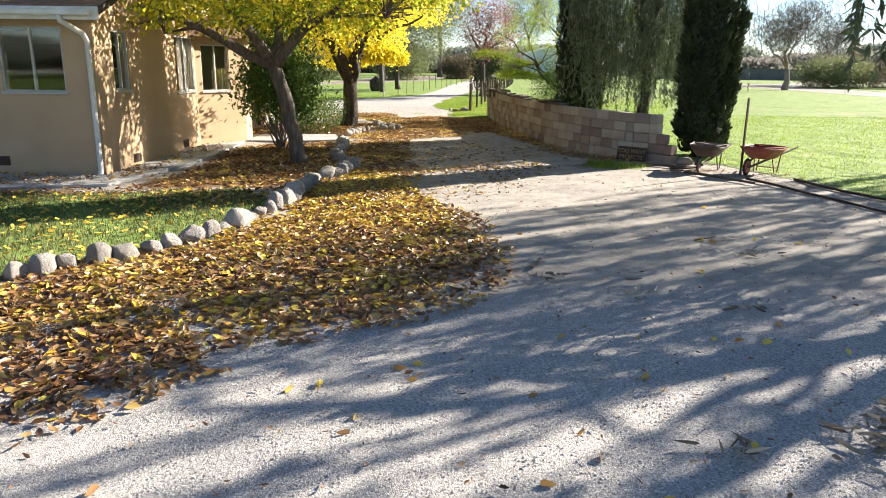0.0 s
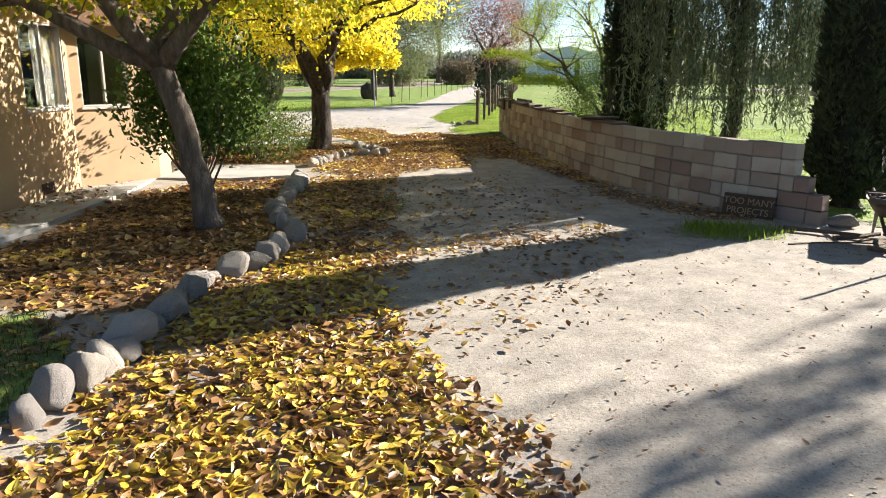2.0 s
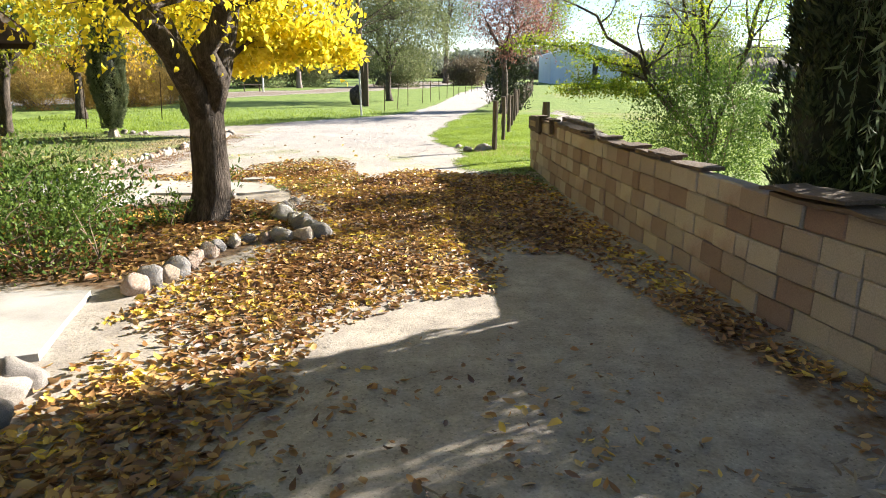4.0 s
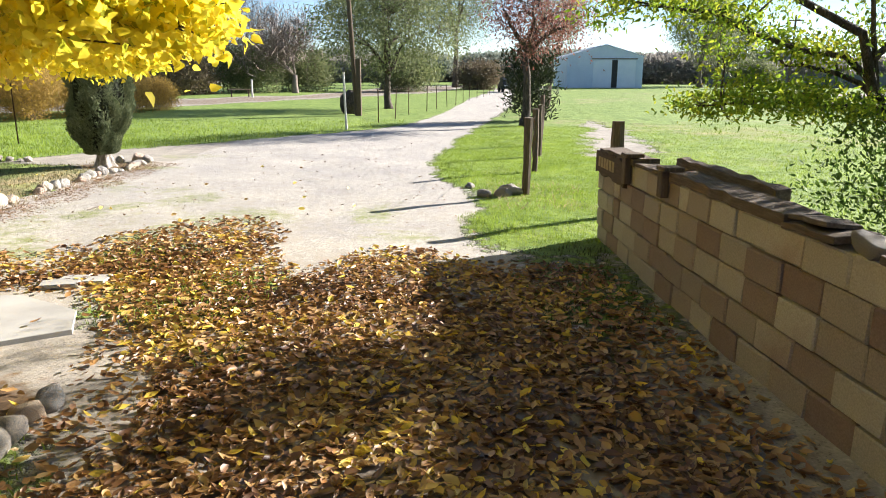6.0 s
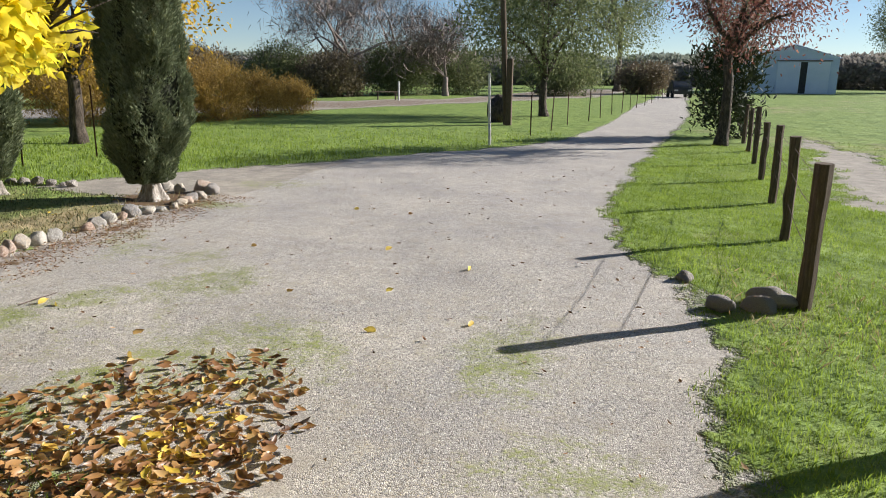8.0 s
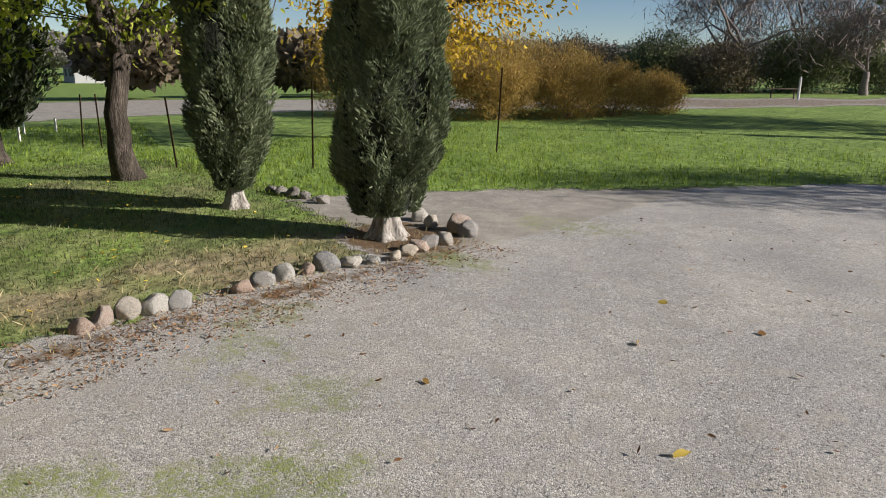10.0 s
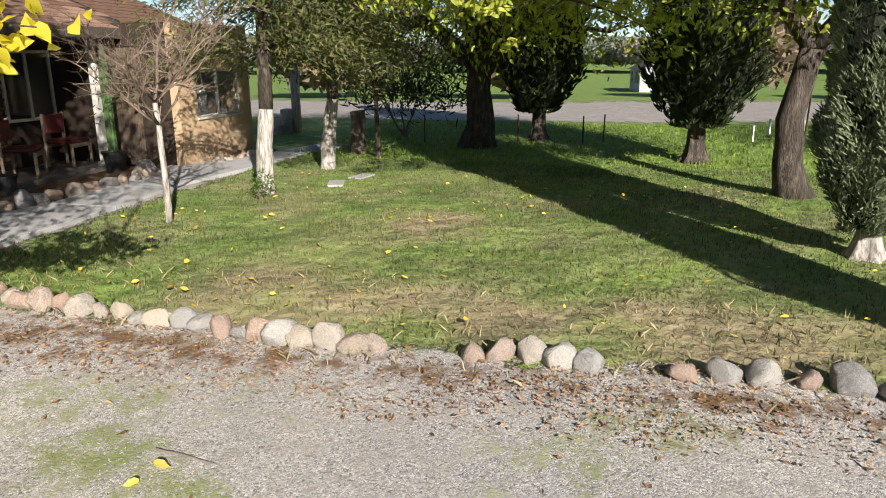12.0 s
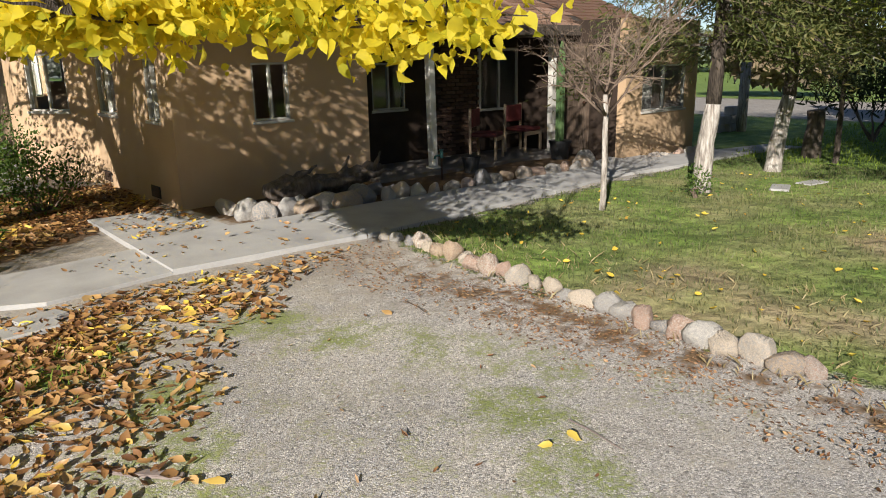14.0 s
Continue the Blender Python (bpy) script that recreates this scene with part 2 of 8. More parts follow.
M_BARK_PALE = rough_mat("pale_bark", [(0.3, (0.13, 0.105, 0.09)), (0.48, (0.36, 0.318, 0.28)), (0.72, (0.64, 0.60, 0.555))], scale=7, fine=40, stretch=(5, 5, 0.6), bump_s=0.9, bump_d=0.02)
M_TWIG = rough_mat("bare_twig", [(0.3, (0.16, 0.115, 0.09)), (0.7, (0.27, 0.20, 0.155))], scale=5, fine=30, bump_s=0.2)
M_GREYTWIG = rough_mat("grey_twig", [(0.3, (0.19, 0.15, 0.138)), (0.7, (0.31, 0.25, 0.225))], scale=5, fine=30, bump_s=0.2)
M_STEEL = rough_mat("rusty_steel", [(0.3, (0.05, 0.03, 0.022)), (0.7, (0.12, 0.06, 0.035))], scale=8, fine=70, rough=0.7, metal=0.3)
M_RED = rough_mat("faded_red_paint", [(0.25, (0.16, 0.03, 0.022)), (0.55, (0.27, 0.055, 0.04)), (0.85, (0.32, 0.13, 0.09))], scale=5, fine=60, rough=0.5, shade=0.25)
M_GREYTRAY = rough_mat("grey_steel", [(0.3, (0.07, 0.05, 0.042)), (0.7, (0.16, 0.12, 0.10))], scale=6, fine=60, rough=0.55, metal=0.3)
M_RUBBER = rough_mat("black_rubber", [(0.3, (0.018, 0.017, 0.017)), (0.7, (0.035, 0.033, 0.032))], scale=9, fine=60, shade=0.2)
M_BLACK = rough_mat("black_plastic", [(0.3, (0.02, 0.02, 0.022)), (0.7, (0.04, 0.04, 0.042))], scale=5, fine=50, rough=0.5, shade=0.2)
M_SIGN = rough_mat("sign_board", [(0.3, (0.05, 0.03, 0.022)), (0.7, (0.10, 0.062, 0.045))], scale=5, fine=40, stretch=(1, 10, 10))
M_LETTER = rough_mat("carved_letter", [(0.3, (0.26, 0.19, 0.11)), (0.7, (0.36, 0.27, 0.16))], scale=8, fine=60, shade=0.2)
M_CACTUS = rough_mat("cactus_skin", [(0.3, (0.07, 0.13, 0.05)), (0.7, (0.13, 0.21, 0.08))], scale=6, fine=40, shade=0.2)
M_CUSHION = rough_mat("maroon_vinyl", [(0.3, (0.09, 0.02, 0.022)), (0.7, (0.15, 0.034, 0.034))], scale=6, fine=60, rough=0.55, shade=0.2)
M_CHAIRWOOD = rough_mat("pale_chair_wood", [(0.3, (0.30, 0.22, 0.15)), (0.7, (0.42, 0.32, 0.23))], scale=6, fine=40, stretch=(8, 8, 1))
M_TEAL = rough_mat("teal_paint", [(0.3, (0.03, 0.10, 0.10)), (0.7, (0.06, 0.17, 0.17))], scale=9, fine=70, rough=0.45, shade=0.2)
M_BARN = rough_mat("barn_metal", [(0.3, (0.52, 0.62, 0.76)), (0.7, (0.62, 0.71, 0.84))], scale=0.6, fine=8, rough=0.5, shade=0.08, bump_s=0.1)
M_BARNDOOR = rough_mat("barn_door", [(0.3, (0.64, 0.72, 0.84)), (0.7, (0.74, 0.80, 0.90))], scale=0.6, fine=8, rough=0.5, shade=0.06, bump_s=0.1)
M_FARWHITE = rough_mat("far_white_wall", [(0.3, (0.32, 0.315, 0.31)), (0.7, (0.40, 0.39, 0.38))], scale=1, fine=10, shade=0.08)
M_FARROOF = rough_mat("far_roof", [(0.3, (0.16, 0.14, 0.13)), (0.7, (0.24, 0.21, 0.20))], scale=1, fine=10, shade=0.15)
M_FARFENCE = rough_mat("far_fence", [(0.3, (0.10, 0.11, 0.12)), (0.7, (0.16, 0.17, 0.18))], scale=0.5, fine=6, shade=0.15)
M_CARPAINT = rough_mat("dark_car_paint", [(0.3, (0.03, 0.032, 0.036)), (0.7, (0.05, 0.052, 0.056))], scale=1, fine=10, rough=0.3, shade=0.05, bump_s=0.0)

L_YELLOW = leaf_mat("mulberry_leaf", [(0.0, (0.16, 0.22, 0.02)), (0.16, (0.42, 0.43, 0.035)), (0.34, (0.80, 0.66, 0.045)), (0.7, (0.90, 0.77, 0.085)), (0.92, (0.88, 0.80, 0.20)), (1.0, (0.74, 0.50, 0.07))], trans=0.7, patch=0.5)
L_YELLOWGREEN = leaf_mat("turning_leaf", [(0.0, (0.09, 0.15, 0.014)), (0.28, (0.22, 0.30, 0.025)), (0.5, (0.55, 0.50, 0.04)), (0.8, (0.78, 0.60, 0.05)), (1.0, (0.80, 0.66, 0.10))], trans=0.5, patch=0.5)
L_WALNUT = leaf_mat("walnut_leaf", [(0.0, (0.16, 0.21, 0.035)), (0.4, (0.36, 0.42, 0.06)), (0.75, (0.54, 0.55, 0.09)), (1.0, (0.72, 0.60, 0.12))], trans=0.5, patch=0.5)
L_GOLD = leaf_mat("golden_leaf", [(0.0, (0.32, 0.20, 0.03)), (0.5, (0.55, 0.34, 0.04)), (1.0, (0.72, 0.50, 0.05))], trans=0.45)
L_LOCUST = leaf_mat("locust_leaf", [(0.0, (0.08, 0.15, 0.018)), (0.5, (0.20, 0.29, 0.028)), (0.8, (0.42, 0.45, 0.045)), (1.0, (0.66, 0.56, 0.06))], trans=0.58, patch=0.6)
L_CYPRESS = leaf_mat("cypress_spray", [(0.0, (0.018, 0.026, 0.012)), (0.5, (0.042, 0.056, 0.026)), (1.0, (0.095, 0.11, 0.052))], trans=0.1, rough=0.7, patch=2.2)
L_JUNIPER = leaf_mat("juniper_spray", [(0.0, (0.06, 0.078, 0.042)), (0.5, (0.16, 0.19, 0.105)), (0.9, (0.30, 0.335, 0.21)), (1.0, (0.34, 0.27, 0.15))], trans=0.12, rough=0.85, spec=0.08, patch=2.2)
L_SHADECORE = rough_mat("cypress_shade_core", [(0.3, (0.012, 0.016, 0.008)), (0.7, (0.028, 0.032, 0.016))], scale=6, fine=30, bump_s=1.0, bump_d=0.08)
L_WILLOW = leaf_mat("willow_leaf", [(0.0, (0.075, 0.105, 0.06)), (0.5, (0.15, 0.185, 0.11)), (1.0, (0.26, 0.29, 0.17))], trans=0.35, patch=0.6)
L_EUCALYPT = leaf_mat("eucalyptus_leaf", [(0.0, (0.06, 0.085, 0.045)), (0.5, (0.11, 0.14, 0.075)), (1.0, (0.20, 0.22, 0.11))], trans=0.25, patch=0.5)
L_SHRUB = leaf_mat("shrub_leaf", [(0.0, (0.035, 0.075, 0.016)), (0.5, (0.085, 0.15, 0.03)), (1.0, (0.20, 0.27, 0.055))], trans=0.4, patch=1.5)
L_REDWOOD = leaf_mat("redwood_spray", [(0.0, (0.045, 0.062, 0.018)), (0.5, (0.10, 0.118, 0.034)), (0.85, (0.17, 0.145, 0.055)), (1.0, (0.21, 0.12, 0.045))], trans=0.25, patch=0.9)
L_PISTACHE = leaf_mat("red_leaf", [(0.0, (0.13, 0.05, 0.04)), (0.5, (0.25, 0.105, 0.085)), (1.0, (0.38, 0.21, 0.16))], trans=0.4)
L_TAMARISK = leaf_mat("tamarisk_spray", [(0.0, (0.16, 0.105, 0.032)), (0.5, (0.36, 0.245, 0.07)), (1.0, (0.56, 0.37, 0.09))], trans=0.42, patch=0.6)
# far leaf colour, lightened somewhat for haze in the air
L_FAR = leaf_mat("far_foliage", [(0.0, (0.07, 0.09, 0.042)), (0.5, (0.15, 0.175, 0.08)), (1.0, (0.27, 0.28, 0.13))], trans=0.45, patch=0.3)
# leaves of the farthest belts: distance haze is mixed into both colours
L_HAZE = leaf_mat("haze_tinted_foliage", [(0.0, (0.19, 0.22, 0.19)), (0.5, (0.26, 0.29, 0.24)), (1.0, (0.34, 0.35, 0.29))], trans=0.4, patch=0.1)
L_HAZEBROWN = leaf_mat("haze_tinted_brown_foliage", [(0.0, (0.20, 0.185, 0.17)), (0.5, (0.27, 0.25, 0.225)), (1.0, (0.35, 0.32, 0.28))], trans=0.4, patch=0.1)
L_FARBROWN = leaf_mat("far_brown_foliage", [(0.0, (0.09, 0.07, 0.05)), (0.5, (0.17, 0.135, 0.09)), (1.0, (0.27, 0.20, 0.11))], trans=0.25, patch=0.3)
L_LITTER = leaf_mat("fallen_leaf_blanket", [(0.0, (0.04, 0.022, 0.012)), (0.2, (0.12, 0.055, 0.026)), (0.4, (0.27, 0.135, 0.055)), (0.56, (0.38, 0.21, 0.08)), (0.70, (0.50, 0.33, 0.14)), (0.80, (0.66, 0.46, 0.07)), (0.93, (0.76, 0.60, 0.12)), (1.0, (0.74, 0.66, 0.45))], trans=0.2, patch=0.9, rough=0.42, spec=0.5)
def lone_leaf_mat():
    m, nt, b = material("lone_leaf")
    rnd = nt.nodes.new("ShaderNodeObjectInfo").outputs["Random"]
    col = ramp(nt, rnd, [(0.0, (0.30, 0.16, 0.07)), (0.3, (0.46, 0.29, 0.09)), (0.6, (0.64, 0.46, 0.09)), (1.0, (0.74, 0.58, 0.12))])
    nt.links.new(col, b.inputs["Base Color"])
    b.inputs["Roughness"].default_value = 0.5
    tr = nd(nt, "ShaderNodeBsdfTranslucent", {"Color": col})
    mx = nd(nt, "ShaderNodeMixShader", {0: 0.35, 1: b.outputs[0], 2: tr.outputs[0]})
    nt.links.new(mx.outputs[0], nt.nodes["Material Output"].inputs["Surface"])
    return m


L_LONE = lone_leaf_mat()
L_LITTER_Y = leaf_mat("yellow_fallen_leaf", [(0.0, (0.36, 0.20, 0.05)), (0.4, (0.64, 0.44, 0.06)), (1.0, (0.76, 0.60, 0.11))], trans=0.2)
L_DEBRIS = leaf_mat("brown_debris", [(0.0, (0.12, 0.055, 0.026)), (0.5, (0.27, 0.14, 0.07)), (1.0, (0.44, 0.29, 0.16))], trans=0.15)
L_DRYEUC = leaf_mat("dry_eucalyptus_leaf", [(0.0, (0.13, 0.10, 0.075)), (0.5, (0.27, 0.215, 0.16)), (1.0, (0.45, 0.39, 0.31))], trans=0.1)
L_GRASS = leaf_mat("grass_blade", [(0.0, (0.09, 0.13, 0.010)), (0.5, (0.215, 0.305, 0.04)), (0.85, (0.355, 0.45, 0.08)), (1.0, (0.48, 0.44, 0.14))], trans=0.5, patch=0.9)
L_LAWN = leaf_mat("lawn_blade", [(0.0, (0.045, 0.06, 0.022)), (0.5, (0.105, 0.12, 0.046)), (0.8, (0.21, 0.195, 0.095)), (1.0, (0.42, 0.35, 0.21))], trans=0.25, patch=0.7)
L_STRAW = leaf_mat("straw_blade", [(0.0, (0.22, 0.17, 0.08)), (0.5, (0.36, 0.29, 0.15)), (1.0, (0.50, 0.42, 0.24))], trans=0.35)


def glass_mat():
    m, nt, b = material("window_glass")
    b.inputs["Base Color"].default_value = (0.9, 0.95, 0.95, 1)
    b.inputs["Roughness"].default_value = 0.02
    b.inputs["Transmission Weight"].default_value = 1.0
    b.inputs["IOR"].default_value = 1.5
    return m


M_GLASS = glass_mat()
M_CURTAIN = rough_mat("dim_curtain", [(0.3, (0.22, 0.20, 0.18)), (0.7, (0.34, 0.32, 0.29))], scale=4, fine=30, stretch=(20, 20, 0.4), shade=0.2)
M_INNER = rough_mat("room_wall", [(0.3, (0.10, 0.09, 0.08)), (0.7, (0.14, 0.13, 0.115))], scale=2, fine=30, shade=0.1)

# ---- building blocks ----
def thing(name, x, y, z=0.0, rz=0.0, label="", category="", group="", kind=""):
    ob = new(name)
    ob.empty_display_size = 0.1
    ob.matrix_basis = pose(x, y, z, 0, 0, rz)
    return tagged(ob, label, category, group, kind)


def attach(ob, parent):
    ob.parent = parent
    return ob


def mesh_part(name, mesh, mat, parent=None, label="", smooth=False):
    if mat and not mesh.materials:
        mesh.materials.append(mat)
    if smooth:
        mesh.polygons.foreach_set("use_smooth", [True] * len(mesh.polygons))
    ob = new(name, mesh)
    if parent:
        ob.parent = parent
    if label:
        ob["label"] = label
    return ob


def part(name, bm, mat, parent=None, label="", smooth=False):
    mesh = bpy.data.meshes.new(name)
    bm.to_mesh(mesh)
    bm.free()
    return mesh_part(name, mesh, mat, parent, label, smooth)


def box(bm, x0, x1, y0, y1, z0, z1, m=None, bevel=0.0):
    mat = Matrix.Translation(((x0 + x1) / 2, (y0 + y1) / 2, (z0 + z1) / 2)) @ Matrix.Diagonal((x1 - x0, y1 - y0, z1 - z0, 1))
    if m is not None:
        mat = m @ mat
    r = bmesh.ops.create_cube(bm, size=1.0, matrix=mat)
    if bevel:
        edges = list({e for v in r["verts"] for e in v.link_edges})
        bmesh.ops.bevel(bm, geom=edges, offset=bevel, segments=1, affect="EDGES")
    return bm


def rod(bm, a, b, r0, r1=None, n=8):
    a, b = Vector(a), Vector(b)
    d = b - a
    m = Matrix.Translation((a + b) / 2) @ d.to_track_quat("Z", "Y").to_matrix().to_4x4()
    bmesh.ops.create_cone(bm, cap_ends=True, segments=n, radius1=r0, radius2=r0 if r1 is None else r1, depth=d.length, matrix=m)
    return bm


def raw_mesh(name, verts, faces):
    me = bpy.data.meshes.new(name)
    me.from_pydata(verts.tolist() if isinstance(verts, np.ndarray) else verts, [], faces.tolist() if isinstance(faces, np.ndarray) else faces)
    return me


def tris_mesh(name, verts, tris):
    """Fast mesh of triangles from numpy arrays."""
    me = bpy.data.meshes.new(name)
    n, k = len(verts), len(tris)
    me.vertices.add(n)
    me.vertices.foreach_set("co", np.asarray(verts, np.float32).ravel())
    me.loops.add(k * 3)
    me.loops.foreach_set("vertex_index", np.asarray(tris, np.int32).ravel())
    me.polygons.add(k)
    me.polygons.foreach_set("loop_start", np.arange(0, k * 3, 3, dtype=np.int32))
    me.update(calc_edges=True)
    return me


def tubes(name, lines, sides=6):
    """One mesh of tapered tubes; each line is (points, radii)."""
    V, F, base = [], [], 0
    for pts, rad in lines:
        pts = [Vector(p) for p in pts]
        k = sides if max(rad) > 0.02 else 3
        up = None
        for i, (p, r) in enumerate(zip(pts, rad)):
            d = (pts[min(i + 1, len(pts) - 1)] - pts[max(i - 1, 0)])
            d = d.normalized() if d.length > 1e-6 else Vector((0, 0, 1))
            if up is None:
                up = d.orthogonal().normalized()
            up = (up - d * up.dot(d)).normalized()
            side = d.cross(up)
            for s in range(k):
                a = 2 * math.pi * s / k
                V.append(tuple(p + (up * math.cos(a) + side * math.sin(a)) * r))
        for i in range(len(pts) - 1):
            for s in range(k):
                a, b = base + i * k + s, base + i * k + (s + 1) % k
                F.append((a, b, b + k, a + k))
        F.append(tuple(base + s for s in reversed(range(k))))
        F.append(tuple(base + (len(pts) - 1) * k + s for s in range(k)))
        base += len(pts) * k
    return raw_mesh(name, V, F)


def frames_from(rng, dirs, flat=0.0):
    """For each direction a random perpendicular frame (along, across, normal)."""
    d = dirs / np.maximum(np.linalg.norm(dirs, axis=1, keepdims=True), 1e-9)
    r = rng.normal(size=d.shape)
    r[:, 2] *= (1 - flat)
    a = np.cross(d, r)
    a /= np.maximum(np.linalg.norm(a, axis=1, keepdims=True), 1e-9)
    return d, a, np.cross(d, a)


def leaves_mesh(name, pos, dirs, length, width, rng, fold=0.25, flat=0.0, droop=0.2):
    """Ovate leaves, folded along the midrib and bent towards the tip."""
    n = len(pos)
    d, a, nm = frames_from(rng, dirs, flat)
    L = np.broadcast_to(np.asarray(length, float), (n,))[:, None]
    W = np.broadcast_to(np.asarray(width, float), (n,))[:, None] * 0.5
    f = fold * W
    bend = droop * L
    v = np.stack([pos,
                  pos + d * L * 0.18 + a * W * 0.86 + nm * f,
                  pos + d * L * 0.56 + a * W * 0.84 + nm * f - nm * bend * 0.25,
                  pos + d * L - nm * bend,
                  pos + d * L * 0.56 - a * W * 0.84 + nm * f * 1.2 - nm * bend * 0.25,
                  pos + d * L * 0.18 - a * W * 0.86 + nm * f,
                  pos + d * L * 0.40], 1)
    t = np.array([[0, 6, 1], [1, 6, 2], [2, 6, 3], [3, 6, 4], [4, 6, 5], [5, 6, 0]])
    tris = (np.arange(n)[:, None, None] * 7 + t[None]).reshape(-1, 3)
    return tris_mesh(name, v.reshape(-1, 3), tris)


def ovate_mesh(name, pos, dirs, length, width, rng, fold=0.25, flat=0.0, droop=0.2):
    """Broad leaves with a rounded base, a drawn-out tip and a raised edge, for those close to the eye."""
    n = len(pos)
    d, a, nm = frames_from(rng, dirs, flat)
    L = np.broadcast_to(np.asarray(length, float), (n,))[:, None]
    W = np.broadcast_to(np.asarray(width, float), (n,))[:, None] * 0.5
    curl = droop * rng.uniform(0.4, 1.6, (n, 1)) * L
    wave = rng.normal(0, 0.18, (n, 4, 1))
    pts = [pos, pos + d * L * 0.3 - nm * curl * 0.08, pos + d * L * 0.64 - nm * curl * 0.4, pos + d * L - nm * curl]
    for side in (1, -1):
        for q, (along, out) in enumerate(((0.02, 0.52), (0.26, 1.0), (0.58, 0.78), (0.83, 0.30))):
            pts.append(pos + d * L * along + a * W * out * side + nm * W * out * (fold + wave[:, q] * side) - nm * curl * along * along)
    v = np.stack(pts, 1)
    t = [[0, 1, 4], [4, 1, 5], [5, 1, 2], [5, 2, 6], [6, 2, 7], [7, 2, 3]]
    t = np.array(t + [[x + 4 * (x > 3) for x in reversed(f)] for f in t])
    return tris_mesh(name, v.reshape(-1, 3), (np.arange(n)[:, None, None] * 12 + t[None]).reshape(-1, 3))


def flakes_mesh(name, pos, dirs, length, width, rng):
    """Slim four-cornered leaves, for fine and far foliage."""
    n = len(pos)
    d, a, nm = frames_from(rng, dirs)
    L = np.broadcast_to(np.asarray(length, float), (n,))[:, None]
    W = np.broadcast_to(np.asarray(width, float), (n,))[:, None] * 0.5
    v = np.stack([pos, pos + d * L * 0.45 + a * W, pos + d * L + nm * L * 0.12, pos + d * L * 0.45 - a * W], 1)
    t = np.array([[0, 1, 2], [0, 2, 3]])
    return tris_mesh(name, v.reshape(-1, 3), (np.arange(n)[:, None, None] * 4 + t[None]).reshape(-1, 3))


def blades_mesh(name, pos, height, width, rng, lean=0.35):
    n = len(pos)
    ang = rng.uniform(0, 2 * math.pi, n)
    a = np.stack([np.cos(ang), np.sin(ang), 0 * ang], 1)
    ld = rng.uniform(0, 2 * math.pi, n)
    ln = np.stack([np.cos(ld), np.sin(ld), 0 * ld], 1) * (rng.uniform(0, lean, n) * height)[:, None]
    up = np.zeros((n, 3))
    up[:, 2] = height
    W = np.broadcast_to(np.asarray(width, float), (n,))[:, None] * 0.5
    v = np.stack([pos - a * W, pos + a * W, pos + up * 0.55 + ln * 0.4 + a * W * 0.6, pos + up + ln * 1.2], 1)
    t = np.array([[0, 1, 2], [0, 2, 3]])
    tris = (np.arange(n)[:, None, None] * 4 + t[None]).reshape(-1, 3)
    return tris_mesh(name, v.reshape(-1, 3), tris)


def inside(poly, x, y):
    poly = np.asarray(poly, float)
    c = np.zeros(np.shape(x), bool)
    j = len(poly) - 1
    for i in range(len(poly)):
        xi, yi, xj, yj = *poly[i], *poly[j]
        if yi != yj:
            c ^= ((yi > y) != (yj > y)) & (x < (xj - xi) * (y - yi) / (yj - yi) + xi)
        j = i
    return c


def edge_dist(poly, x, y):
    """Distance to the outline of a polygon, positive inside."""
    poly = np.asarray(poly, float)
    d = np.full(np.shape(x), 1e9)
    for i in range(len(poly)):
        ax, ay = poly[i - 1]
        bx, by = poly[i]
        ux, uy = bx - ax, by - ay
        t = np.clip(((x - ax) * ux + (y - ay) * uy) / (ux * ux + uy * uy + 1e-12), 0, 1)
        d = np.minimum(d, np.hypot(x - ax - t * ux, y - ay - t * uy))
    return np.where(inside(poly, x, y), d, -d)


def scatter(poly, per_m2, rng):
    p = np.asarray(poly, float)
    lo, hi = p.min(0), p.max(0)
    n = int((hi - lo).prod() * per_m2)
    q = rng.uniform(lo, hi, (n, 2))
    return q[inside(poly, q[:, 0], q[:, 1])]


def wob(x, y, s, amp, seed=0.0):
    """Cheap smooth noise for outlines, by summed sines."""
    return amp * (np.sin(x * s * 1.3 + seed) * np.cos(y * s * 0.9 + seed * 2.1) + 0.5 * np.sin(x * s * 2.9 + y * s * 2.3 + seed * 3.7)
                  + 0.3 * np.sin(x * s * 6.1 - y * s * 5.3 + seed))

# ---- the ground ----
FIELD_RIGHT = [(2.3, 23.2), (1.9, 23.0), (1.3, 23.0), (0.9, 23.5), (0.75, 24.4), (0.85, 25.8), (0.7, 27.3), (0.15, 29.0), (-0.05, 31.0), (0.35, 35.5), (0.9, 40.0), (2.2, 50.0), (3.2, 59.0), (6.2, 97.0), (24.0, 300.0),
               (400.0, 300.0), (1500.0, 300.0), (1500.0, -200.0), (60.0, -200.0), (9.0, -10.0), (7.8, 0.0), (7.0, 4.6), (6.6, 7.2), (6.0, 8.8), (5.6, 10.2), (4.5, 11.6), (3.8, 13.2), (3.0, 17.0)]
FIELD_LEFT = [(-9.1, 30.2), (-8.2, 32.3), (-7.0, 33.9), (-5.7, 35.4), (-4.4, 37.5), (-2.7, 39.6), (-1.5, 42.6), (-0.5, 50.0), (0.9, 71.0), (3.4, 97.0), (20.0, 300.0), (-300.0, 300.0), (-1500.0, 300.0),
              (-1500.0, -200.0), (-16.0, -200.0), (-16.0, 19.0), (-13.2, 20.8), (-12.3, 21.2), (-6.3, 21.4), (-6.0, 22.6), (-5.95, 24.5), (-5.95, 27.0), (-6.0, 29.3), (-6.6, 30.0)]
